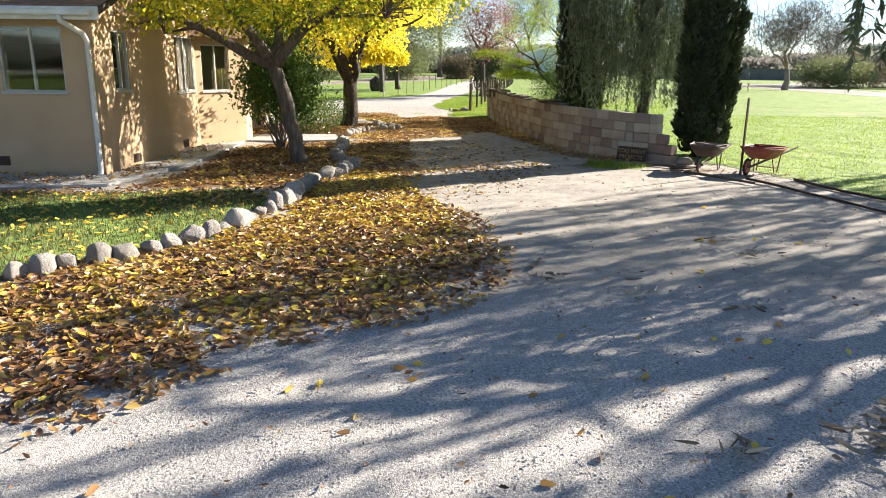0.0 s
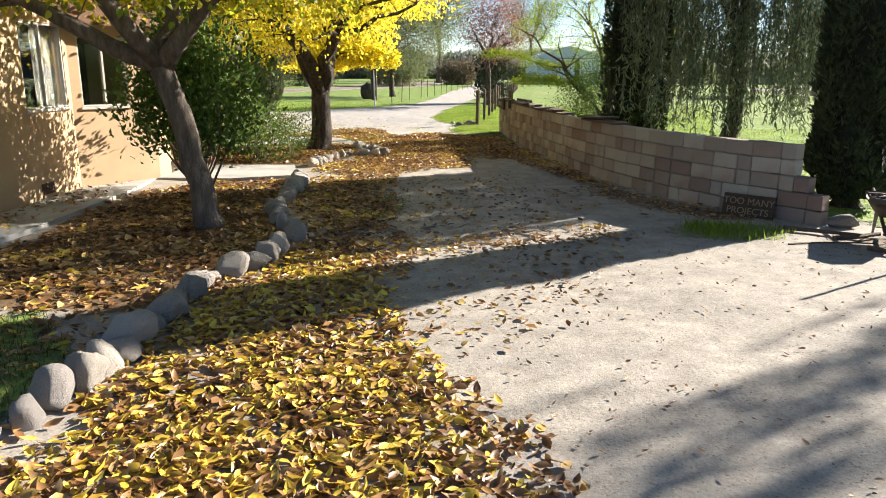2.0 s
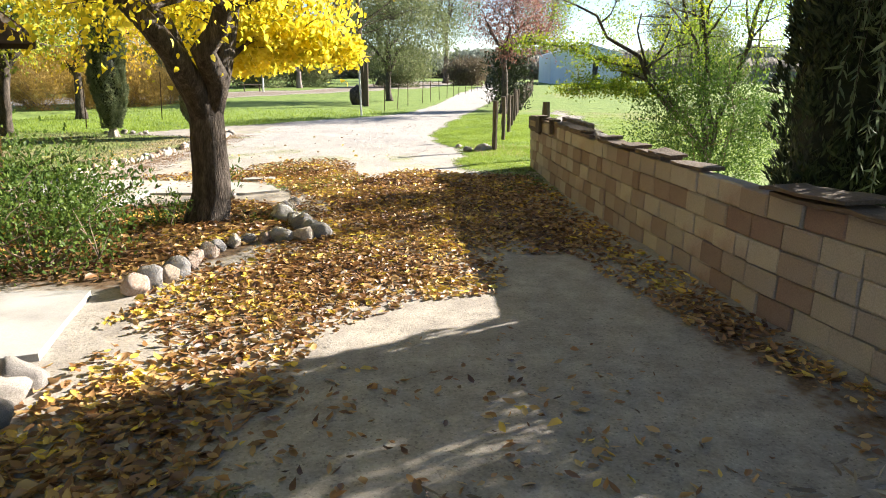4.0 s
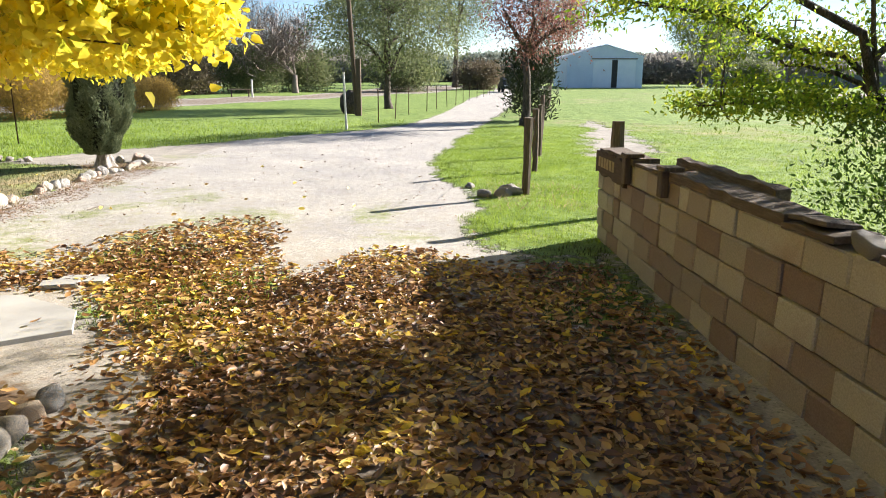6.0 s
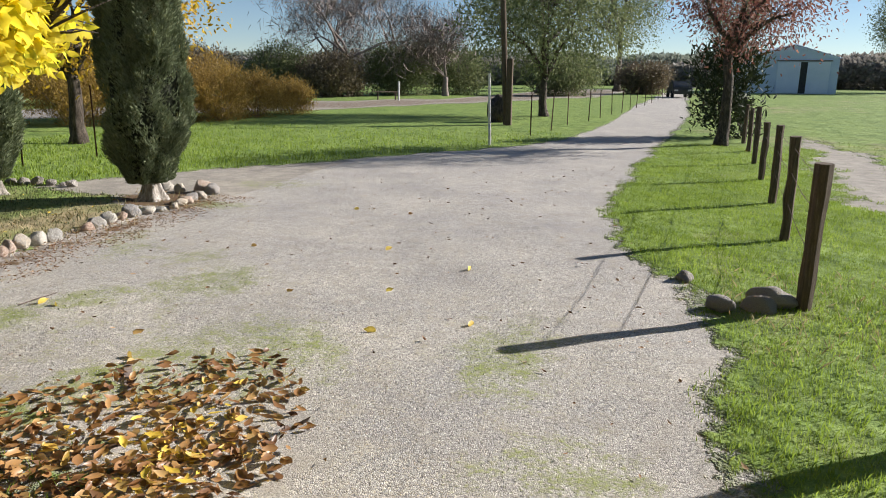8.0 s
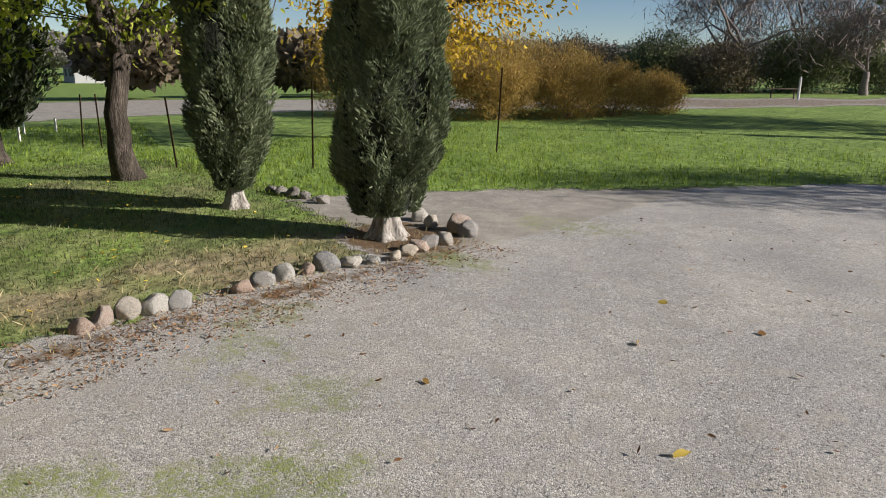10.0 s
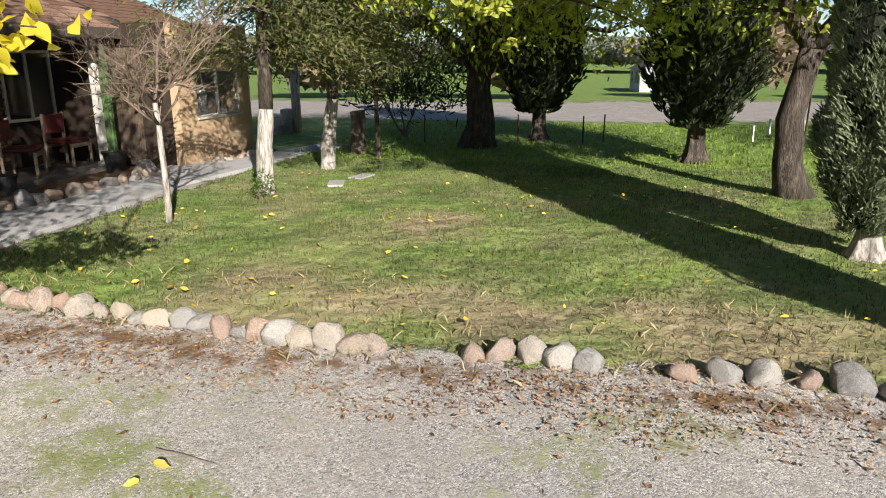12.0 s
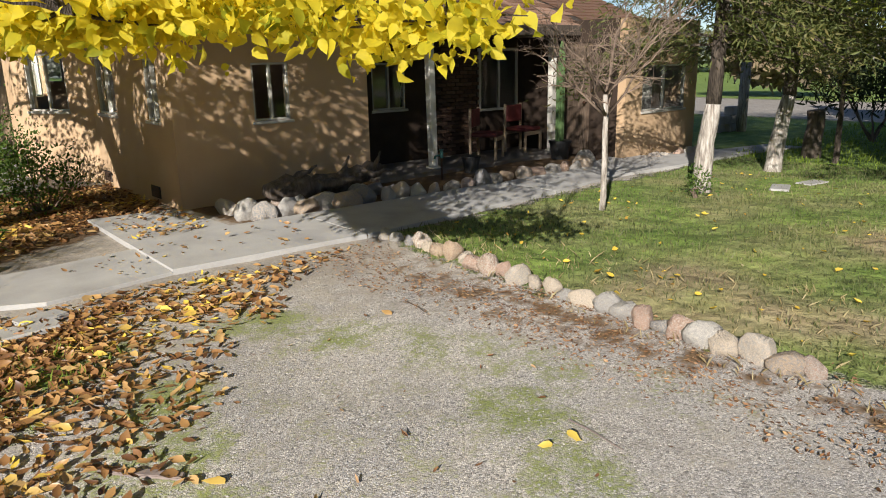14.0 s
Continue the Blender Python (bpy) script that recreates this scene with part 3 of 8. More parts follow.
LAWN_A = [(-2.0, 3.2), (-2.6, 2.3), (-3.2, 1.6), (-9.0, -2.0), (-20.0, -2.0), (-20.0, 4.0), (-6.2, 5.7), (-4.0, 5.9), (-2.6, 6.5), (-1.7, 5.4), (-1.8, 4.4)]
BED_A = [(-2.6, 6.5), (-4.3, 6.4), (-4.1, 9.0), (-4.3, 12.0), (-3.4, 13.2), (-2.1, 13.7), (-2.0, 12.0), (-1.9, 10.6), (-1.3, 9.4), (-1.2, 8.3), (-1.6, 6.4)]
BED_C = [(-2.4, 15.4), (-5.2, 15.6), (-5.2, 18.4), (-4.0, 19.2), (-2.6, 19.9), (-1.7, 19.6), (-1.3, 17.9), (-1.9, 16.0)]
BED_HOUSE = [(-5.25, 18.5), (-13.0, 18.5), (-12.6, 19.5), (-11.2, 20.0), (-8.6, 20.05), (-5.4, 20.0)]
DIRT_TRACK = [(-24.0, -30.0), (-23.0, 17.0), (-23.8, 27.0), (-25.5, 36.0), (-24.0, 42.5), (-15.0, 56.5), (-11.0, 67.5), (-2.0, 92.0), (2.0, 140.0), (-8.0, 140.0), (-13.3, 77.0), (-20.0, 68.0), (-34.0, 54.0), (-44.0, 46.0), (-43.0, 27.0), (-42.0, 14.0), (-44.0, -30.0)]
BARE_PATCH = [(3.8, 30.0), (5.4, 33.5), (6.0, 40.0), (5.6, 46.0), (4.6, 40.0), (3.6, 34.0)]
FAR_TRACK = [(41.0, 10.0), (40.0, 61.0), (39.0, 82.0), (54.0, 98.0), (130.0, 122.0), (130.0, 132.0), (52.0, 110.0), (33.0, 86.0), (34.0, 61.0), (35.0, 10.0)]
DEBRIS_STRIP = [(-5.2, 21.6), (-5.95, 21.6), (-6.1, 24.5), (-6.05, 27.0), (-6.1, 30.4), (-5.4, 30.4), (-5.3, 28.0), (-5.2, 25.0)]
BLANKET_A = [(-6.0, 0.2), (-3.5, -0.6), (-1.6, -1.6), (-1.0, -0.95), (-0.6, -0.4), (-0.2, 0.1), (0.4, 0.45), (1.0, 0.9), (1.3, 1.6), (1.45, 2.6), (1.15, 4.6), (0.9, 5.1), (0.4, 5.8), (0.1, 6.9), (0.45, 8.3), (0.3, 8.8), (0.0, 9.5), (-0.1, 10.35), (-0.15, 11.6),
             (-0.25, 12.4), (-0.3, 13.6), (-1.2, 14.6), (-2.0, 13.8), (-1.9, 11.0), (-1.2, 9.0), (-1.6, 7.0), (-1.8, 4.6), (-2.3, 3.1), (-3.2, 1.7)]
BLANKET_B = [(-2.0, 14.4), (-0.3, 13.7), (-0.25, 14.3), (0.1, 14.8), (0.4, 15.2), (1.2, 15.4), (1.2, 16.9), (1.95, 16.7), (2.3, 15.2), (2.7, 14.2), (3.2, 12.8), (3.42, 13.1), (3.02, 15.2), (2.66, 17.8), (2.34, 20.8), (2.05, 22.6), (0.9, 22.9), (0.35, 23.3), (-0.3, 23.35), (-0.9, 22.4), (-1.5, 23.7), (-2.0, 23.9), (-2.3, 23.0),
             (-3.2, 22.6), (-3.6, 21.9), (-2.4, 21.2), (-2.0, 20.5), (-1.75, 19.8), (-1.3, 18.0), (-1.6, 16.5), (-2.0, 15.6)]
MOSS_SPOTS = [(-4.05, 22.9, 0.4, 0.3, 0.72), (-4.25, 23.5, 0.45, 0.3, 0.62), (-4.4, 25.0, 0.25, 0.45, 0.68), (-4.15, 25.55, 0.3, 0.4, 0.66), (-4.9, 24.7, 0.3, 0.5, 0.5), (-4.6, 24.1, 0.35, 0.5, 0.5),
              (-3.9, 24.9, 0.4, 0.25, 0.45), (-3.4, 26.3, 0.5, 0.6, 0.55), (-5.2, 25.4, 0.3, 0.6, 0.42), (-4.1, 27.1, 0.4, 0.35, 0.5), (-5.4, 29.75, 0.6, 0.35, 0.7), (-5.7, 31.8, 0.9, 0.5, 0.45), (-2.3, 24.9, 0.9, 0.8, 0.55),
              (-0.55, 25.2, 0.4, 0.8, 0.58), (-2.95, 24.2, 0.4, 0.3, 0.66), (-3.05, 23.7, 0.35, 0.35, 0.8), (-2.8, 22.6, 0.5, 0.4, 0.8), (-4.9, 27.1, 0.4, 0.6, 0.45), (-5.4, 27.55, 0.3, 0.5, 0.5), (-0.2, 23.9, 0.5, 0.4, 0.5)]
WALL_FOOT = [(5.0, 10.3), (4.2, 11.6), (3.45, 13.4), (3.1, 15.2), (2.3, 15.6), (2.5, 13.9), (2.85, 12.5), (3.2, 11.3), (3.9, 10.2)]
MOSS_COURT = [(-4.9, 22.4), (-3.6, 22.2), (-2.4, 22.6), (-2.2, 24.4), (-2.6, 26.2), (-3.2, 27.2), (-4.2, 26.8), (-5.0, 25.4)]


def ground_axis(lo, hi, step, far):
    core = np.arange(lo, hi + step * 0.5, step)
    out, d, p = [], step, hi
    while p < far:
        d *= 1.28
        p += d
        out.append(p)
    outl, d, p = [], step, lo
    while p > -far:
        d *= 1.28
        p -= d
        outl.append(p)
    return np.array(outl[::-1] + list(core) + out)


def soft(d, w=0.25):
    return np.clip(0.5 + d / (2 * w), 0, 1)


def cover(x, y):
    """How much turf, bed soil, packed dirt and dry straw lies at each place."""
    w = wob(x, y, 1.7, 0.10, 0.3)
    right, left = edge_dist(FIELD_RIGHT, x, y) + w, edge_dist(FIELD_LEFT, x, y) + w
    grass = np.maximum(soft(right, 0.35), soft(left, 0.3))
    grass = np.maximum(grass, soft(edge_dist(LAWN_A, x, y) + w))
    track = soft(edge_dist(DIRT_TRACK, x, y) + 3 * w, 0.8)
    track = np.maximum(track, 0.85 * soft(edge_dist(BARE_PATCH, x, y) + 3 * w, 0.5))
    track = np.maximum(track, soft(edge_dist(FAR_TRACK, x, y), 1.5))
    grass = grass * (1 - track)
    soil = np.maximum(soft(edge_dist(BED_A, x, y) + w), soft(edge_dist(BED_C, x, y) + w))
    soil = np.maximum(soil, soft(edge_dist(BED_HOUSE, x, y), 0.1))
    soil = np.maximum(soil, 0.54 * soft(edge_dist(DEBRIS_STRIP, x, y) + w, 0.45))
    # dark leaf mould under the drifts
    soil = np.maximum(soil, 0.56 * soft(edge_dist(BLANKET_B, x, y) - 0.25 + w, 0.4))
    soil = np.maximum(soil, 0.44 * soft(edge_dist(BLANKET_A, x, y) - 0.35 + w, 0.5))
    soil = np.maximum(soil, 0.6 * soft(edge_dist(WALL_FOOT, x, y) + w, 0.35))
    cyp = np.hypot(x + 6.45, y - 29.95)
    soil = np.maximum(soil, 0.75 * soft(0.8 - cyp, 0.4))
    grass = grass * (1 - 0.9 * soft(0.7 - cyp, 0.3))
    # moss and weeds creeping into the gravel
    moss = 0.27 * soft(edge_dist(MOSS_COURT, x, y) + 3 * w, 0.9)
    for mx, my, rx, ry, amount in MOSS_SPOTS:
        moss = np.maximum(moss, amount * soft(1.0 - np.hypot((x - mx) / rx, (y - my) / ry) + 2.5 * w, 0.55))
    for wx, wy, wr in ((-1.7, 21.6, 1.0), (-0.9, 20.2, 0.45), (-1.8, 18.7, 0.7), (-2.4, 22.7, 0.8)):
        grass = np.maximum(grass, 0.62 * soft(wr - np.hypot(x - wx, y - wy) + w, 0.4))
    # a green tongue of weeds by the garden wall and down the middle of the drive
    grass = np.maximum(grass, 0.62 * soft(1.1 - np.hypot((x - 1.75) * 1.3, (y - 21.9) * 0.6), 0.6))
    grass = np.maximum(grass, 0.66 * soft(0.6 - np.hypot((x - 4.1) * 0.6, y - 9.6), 0.3))
    grass = np.maximum(grass, 0.55 * soft(0.8 - np.hypot((x + 0.45) * 1.3, (y - 11.2) * 0.6), 0.4))
    # bare debris-strewn edge between the drive and the field
    edge = soft(0.55 - np.hypot((x - 5.6) * 0.6, y - 9.2), 0.5)
    band = soft(0.45 - np.abs(right - 0.25), 0.3) * soft(10.5 - y, 1.0) * soft(y + 6, 2.0) * (x > 3)
    grass = grass * (1 - 0.85 * np.maximum(edge, band))
    soil = np.maximum(soil, np.maximum(0.6 * edge, 0.42 * band))
    soil = np.maximum(soil, 0.52 * track * soft(y - 54.0, 4.0))
    dirt = np.clip(soft(y - 1.2, 1.4) * soft(21.5 - y, 2.0), 0, 1) * 0.75 + 0.15 + 0.27 * soft(y - 22.0, 1.0)
    dirt = np.maximum(dirt, track)
    dirt = np.maximum(dirt, 0.7 * soft(22.6 - y, 0.5) * soft(y - 21.0, 0.4) * soft(-2.8 - x, 0.6))
    dirt = np.where((x < -5.6) & (y > 29.5) & (y < 37), np.maximum(dirt, 0.75), dirt)
    dry = 0.05 + 0.42 * soft(edge_dist([(-6.0, 21.4), (-6.0, 30.2), (-13.0, 30.5), (-13.0, 21.2)], x, y), 0.8)
    dry = np.maximum(dry, 0.8 * soft(0.75 - np.hypot((x + 9.3) * 0.6, (y - 25.2)) + 2 * w, 0.5))
    dry = np.maximum(dry, 0.78 * soft(0.9 - np.abs(x + 6.7) - 2 * w, 0.6) * soft(y - 23.4, 1.0) * soft(31.0 - y, 0.5))
    dry = np.where(x > 1, 0.25 + 0.5 * np.clip(wob(x, y, 0.23, 0.5, 5.0), -0.3, 0.6) * soft(y - 26, 3), dry)
    return grass, soil, dirt, dry, moss


def relief(x, y, grass):
    h = wob(x, y, 0.9, 0.010, 1.1) + wob(x, y, 3.3, 0.004, 2.0)
    near = np.exp(-((x / 60.0) ** 2 + ((y - 15) / 80.0) ** 2))
    return h * near + 0.015 * grass * near - 0.03 * np.clip(-21.5 - x, 0, 58.5)


def build_ground():
    gx, gy = ground_axis(-14.0, 8.0, 0.16, 1800), ground_axis(-6.0, 42.0, 0.16, 1800)
    X, Y = np.meshgrid(gx, gy)
    g, s, d, dr, mo = cover(X, Y)
    Z = relief(X, Y, g)
    v = np.stack([X, Y, Z], -1).reshape(-1, 3)
    ny, nx = X.shape
    i = (np.arange(ny - 1)[:, None] * nx + np.arange(nx - 1)[None]).ravel()
    t = np.concatenate([np.stack([i, i + 1, i + nx + 1], 1), np.stack([i, i + nx + 1, i + nx], 1)])
    me = tris_mesh("ground", v, t)
    for name, val in (("grass", g), ("soil", s), ("dirt", d), ("dry", dr), ("moss", mo)):
        a = me.attributes.new(name, "FLOAT", "POINT")
        a.data.foreach_set("value", val.ravel().astype(np.float32))
    ob = mesh_part("ground", me, M_GROUND, smooth=True)
    tagged(ob, "gravel drive, packed dirt and green turf on flat ground", "ground", kind="structure")


build_ground()


def slab(name, poly, z0, z1, label):
    bm = bmesh.new()
    vs = [bm.verts.new((x, y, z1)) for x, y in poly]
    f = bm.faces.new(vs)
    r = bmesh.ops.extrude_face_region(bm, geom=[f])
    bmesh.ops.translate(bm, vec=(0, 0, z0 - z1), verts=[e for e in r["geom"] if isinstance(e, bmesh.types.BMVert)])
    bmesh.ops.recalc_face_normals(bm, faces=bm.faces)
    edges = [e for e in bm.edges if all(abs(v.co.z - z1) < 1e-6 for v in e.verts)]
    bmesh.ops.bevel(bm, geom=edges, offset=0.003, segments=1, affect="EDGES")
    return tagged(part(name, bm, M_CONCRETE), label, "path", kind="structure")


slab("pavement", [(-2.15, 20.62), (-2.35, 21.05), (-3.0, 21.4), (-4.02, 21.28), (-4.05, 20.2), (-3.2, 20.3), (-2.6, 20.3)], -0.1, 0.034, "worn grey concrete walk end slab over gravel")
slab("pavement", [(-4.053, 20.2), (-4.023, 21.28), (-5.98, 21.42), (-6.0, 20.03), (-5.15, 20.0), (-5.1, 18.6), (-4.1, 18.5)], -0.1, 0.055, "grey concrete walk slab dusted with fallen leaves")
slab("pavement", [(-6.02, 20.03), (-6.0, 21.42), (-9.2, 21.2), (-9.2, 20.2), (-8.6, 20.12)], -0.1, 0.05, "grey concrete walk beside the lawn")
slab("pavement", [(-9.22, 20.2), (-9.22, 21.2), (-10.9, 21.0), (-12.4, 21.15), (-14.6, 21.25), (-16.0, 21.6), (-16.0, 20.9), (-13.2, 20.3), (-12.7, 19.6), (-11.2, 20.1)], -0.1, 0.05, "grey concrete walk by the porch")
slab("pavement", [(-2.1, 13.8), (-2.45, 15.2), (-4.4, 15.0), (-4.4, 13.3), (-3.2, 13.3)], -0.1, 0.05, "pale concrete step slab by the drive")
slab("pavement", [(-4.42, 13.25), (-5.15, 12.1), (-5.15, 7.35), (-8.5, 7.4), (-8.5, 6.4), (-6.2, 5.95), (-4.7, 6.45), (-4.25, 9.2), (-4.3, 12.0)], -0.1, 0.05, "concrete walk round the house, strewn with leaves")

# ---- the block garden wall ----
WALL_LINE = [(2.28, 23.9), (2.55, 20.5), (2.87, 17.6), (3.22, 15.0), (3.55, 13.6), (4.05, 12.1), (4.57, 11.07), (5.3, 10.12)]


def polyline_at(line, s):
    for (ax, ay), (bx, by) in zip(line, line[1:]):
        d = math.hypot(bx - ax, by - ay)
        if s <= d or (bx, by) == line[-1]:
            f = s / d
            return ax + (bx - ax) * f, ay + (by - ay) * f, math.atan2(by - ay, bx - ax)
        s -= d


def line_length(line):
    return sum(math.hypot(b[0] - a[0], b[1] - a[1]) for a, b in zip(line, line[1:]))


def block_mesh(length, h=0.194, t=0.2, chip=0):
    bm = bmesh.new()
    box(bm, -length / 2 + 0.003, length / 2 - 0.003, -t / 2, t / 2, 0, h, bevel=0.011)
    rng = random.Random(chip)
    for v in bm.verts:
        v.co += Vector((rng.uniform(-1, 1), rng.uniform(-1, 1), rng.uniform(-1, 1))) * 0.006
    me = bpy.data.meshes.new("block")
    bm.to_mesh(me)
    bm.free()
    me.materials.append(M_BLOCK)
    return me


def build_block_wall():
    wall = thing("garden_wall", 0, 0, 0, label="dry-stacked tan and mauve concrete block garden wall, stepped at its end", category="wall", kind="structure")
    full = [block_mesh(0.4, chip=i) for i in range(5)]
    half = [block_mesh(0.2, chip=9 + i) for i in range(3)]
    slim = [block_mesh(0.4, h=0.095, chip=20 + i) for i in range(2)]
    total = line_length(WALL_LINE)
    rng = random.Random(4)
    core = []
    for course in range(5):
        end = total - (0.02, 0.0, 0.22, 0.42, 0.42)[course]
        s = 0.0
        while s < end - 0.08:
            n = 0.2 if (course % 2 and s == 0) or rng.random() < 0.12 or end - s < 0.35 else 0.4
            x, y, a = polyline_at(WALL_LINE, min(s + n / 2, total - 0.01))
            ob = new("block", rng.choice(full if n == 0.4 else half))
            ob.parent = wall
            off = rng.uniform(-0.010, 0.010)
            ob.matrix_basis = pose(x - math.sin(a) * off, y + math.cos(a) * off, -0.015 + course * 0.2035, rng.uniform(-0.6, 0.6), rng.uniform(-0.5, 0.5), math.degrees(a) + rng.uniform(-0.9, 0.9))
            s += n
    # recessed backing behind the joints
    bm = bmesh.new()
    s = 0.06
    while s < total - 0.95:
        x, y, a = polyline_at(WALL_LINE, s + 0.2)
        box(bm, -0.2, 0.2, -0.066, 0.066, -0.1, 0.975, m=pose(x, y, 0, 0, 0, math.degrees(a)))
        s += 0.4
    part("mortar", bm, M_MORTAR, wall, "shadowed mortar joints")
    return wall


build_block_wall()


def board_on_wall(s0, s1, z, width, thick, name, label, mat, lift=0.0, tilt=0.0, sag=0, seed=1, category="board"):
    """A worn board lying along the wall's top between two lengths of it."""
    x0, y0, _ = polyline_at(WALL_LINE, s0)
    x1, y1, _ = polyline_at(WALL_LINE, s1)
    L, a = math.hypot(x1 - x0, y1 - y0), math.atan2(y1 - y0, x1 - x0)
    rng = random.Random(seed)
    bm = bmesh.new()
    n = max(3, int(L / 0.15))
    rows = []
    for i in range(n + 1):
        t = i / n * L
        j = [rng.uniform(-0.012, 0.012) for _ in range(4)]
        rows.append([bm.verts.new((t, -width / 2 + j[0], j[2] * 0.6)), bm.verts.new((t, width / 2 + j[1], j[3] * 0.6)),
                     bm.verts.new((t, width / 2 + j[1], thick + j[3])), bm.verts.new((t, -width / 2 + j[0], thick + j[2]))])
    for r, q in zip(rows, rows[1:]):
        for k in range(4):
            bm.faces.new((r[k], r[(k + 1) % 4], q[(k + 1) % 4], q[k]))
    bm.faces.new(rows[0][::-1])
    bm.faces.new(rows[-1])
    bmesh.ops.recalc_face_normals(bm, faces=bm.faces)
    bmesh.ops.bevel(bm, geom=list(bm.edges), offset=0.004, segments=1, affect="EDGES")
    ob = part(name, bm, mat)
    ob.matrix_basis = pose(x0, y0, z, tilt, -math.degrees(math.atan2(lift, L)), math.degrees(a))
    return tagged(ob, label, category)

# ---- border stones ----
def rock_mesh(seed, flat=0.75, sharp=0.7):
    bm = bmesh.new()
    bmesh.ops.create_icosphere(bm, subdivisions=3, radius=1.0)
    o = Vector((seed * 7.3, seed * 3.1, seed * 1.7))
    rng = random.Random(seed)
    planes = [(Vector((rng.gauss(0, 1), rng.gauss(0, 1), rng.gauss(0, 1))).normalized(), rng.uniform(0.58, 0.82)) for _ in range(9)]
    for v in bm.verts:
        n = v.co.normalized()
        r = 1 + 0.25 * noise.noise(n * 1.3 + o) + 0.15 * noise.noise(n * 3.2 + o) + 0.06 * noise.noise(n * 8 + o)
        p = n * r
        for q, d in planes:
            e = p.dot(q) - d
            if e > 0:
                p -= q * e * sharp
        v.co = Vector((p.x, p.y * 0.85, p.z * flat))
    me = bpy.data.meshes.new("stone")
    bm.to_mesh(me)
    bm.free()
    me.polygons.foreach_set("use_smooth", [True] * len(me.polygons))
    return me


ROCKS_W = [rock_mesh(i + 1, 0.68 + 0.07 * (i % 4), 0.88) for i in range(9)]
ROCKS_G = [rock_mesh(i + 31, 0.72 + 0.06 * (i % 4), 0.96) for i in range(7)]
for me in ROCKS_W:
    me.materials.append(M_ROCK)
for me in ROCKS_G:
    me.materials.append(M_ROCK_GREY)


def stones_along(line, step, size, pool, label, group, seed, jitter=0.05, both=0.0, tall=1.0):
    rng = random.Random(seed)
    total, s = line_length(line), 0.0
    while s < total:
        x, y, a = polyline_at(line, s)
        r = size * rng.uniform(0.7, 1.25)
        ob = new("border_stone", rng.choice(pool))
        off = rng.uniform(-jitter, jitter)
        ob.matrix_basis = pose(x - math.sin(a) * off, y + math.cos(a) * off, r * 0.38, rng.uniform(-18, 18), rng.uniform(-18, 18), math.degrees(a) + rng.uniform(-60, 60))
        ob.scale = (r * rng.uniform(0.85, 1.15), r * rng.uniform(0.8, 1.1), r * tall * rng.uniform(0.8, 1.15))
        tagged(ob, label, "stone", group)
        if rng.random() < both:
            o2 = new("border_stone", rng.choice(pool))
            q = r * rng.uniform(0.6, 0.9)
            o2.matrix_basis = pose(x - math.sin(a) * 0.24, y + math.cos(a) * 0.24, q * 0.4, rng.uniform(-20, 20), 0, rng.uniform(0, 360))
            o2.scale = (q, q, q * 0.8)
            tagged(o2, label, "stone", group)
        s += step * rng.uniform(0.8, 1.25)


stones_along([(-3.9, 1.1), (-3.2, 1.5), (-2.75, 2.0), (-2.5, 2.38), (-2.2, 2.72), (-2.03, 3.15), (-1.84, 3.85), (-1.68, 4.7), (-1.58, 5.9), (-1.6, 7.1), (-1.32, 7.75), (-1.16, 8.3), (-1.22, 8.6)], 0.25, 0.165, ROCKS_G,
             "rough grey field stone edging the garden bed", "stones along the drive", 3)
stones_along([(-1.12, 8.95), (-1.25, 9.4), (-1.52, 9.95), (-1.76, 10.6), (-1.74, 11.15), (-1.8, 12.0), (-1.87, 12.85), (-1.97, 13.5)], 0.27, 0.165, ROCKS_G,
             "rough grey field stone half sunk in leaves", "stones along the drive", 5)
stones_along([(-2.12, 15.3), (-1.95, 15.7), (-1.9, 16.5), (-1.76, 17.2), (-1.42, 17.25), (-1.14, 17.35), (-0.95, 17.4), (-1.0, 17.7), (-1.2, 17.9), (-1.35, 18.2), (-1.64, 18.6), (-1.7, 19.1), (-1.7, 19.55)], 0.22, 0.14, ROCKS_W,
             "tan and grey stone in a row among fallen leaves", "stones round the mulberry", 6)
stones_along([(-6.12, 21.55), (-6.15, 22.1), (-6.08, 22.8), (-6.0, 23.6), (-5.92, 24.5), (-5.87, 25.3), (-5.9, 26.0)], 0.172, 0.112, ROCKS_W, "rounded pale river stone edging the lawn", "stones edging the lawn", 7, 0.03, tall=1.2)
stones_along([(-5.92, 26.5), (-5.95, 26.85), (-5.93, 27.35)], 0.17, 0.105, ROCKS_W, "rounded pale river stone edging the lawn", "stones edging the lawn", 8, 0.03, tall=1.2)
stones_along([(-5.93, 27.75), (-5.95, 28.2), (-5.95, 28.6), (-5.85, 29.2), (-5.9, 29.75), (-5.98, 30.15)], 0.2, 0.112, ROCKS_W, "rounded river stone edging the lawn", "stones edging the lawn", 9, 0.04)
stones_along([(-6.0, 30.55), (-6.3, 30.6), (-6.75, 30.7), (-7.1, 30.75)], 0.3, 0.15, ROCKS_W, "stone in the ring round the juniper", "stones round the juniper", 10, 0.08)
stones_along([(-8.5, 30.5), (-9.2, 30.45), (-9.7, 30.4)], 0.22, 0.11, ROCKS_G, "flat grey stone in the grass", "stones in the grass", 12, 0.05)
stones_along([(-5.5, 19.1), (-5.55, 19.75), (-6.2, 19.85), (-7.2, 19.88), (-8.0, 19.92)], 0.27, 0.19, ROCKS_W, "large stone in the planter by the house", "planter stones", 13, 0.08, both=0.5)
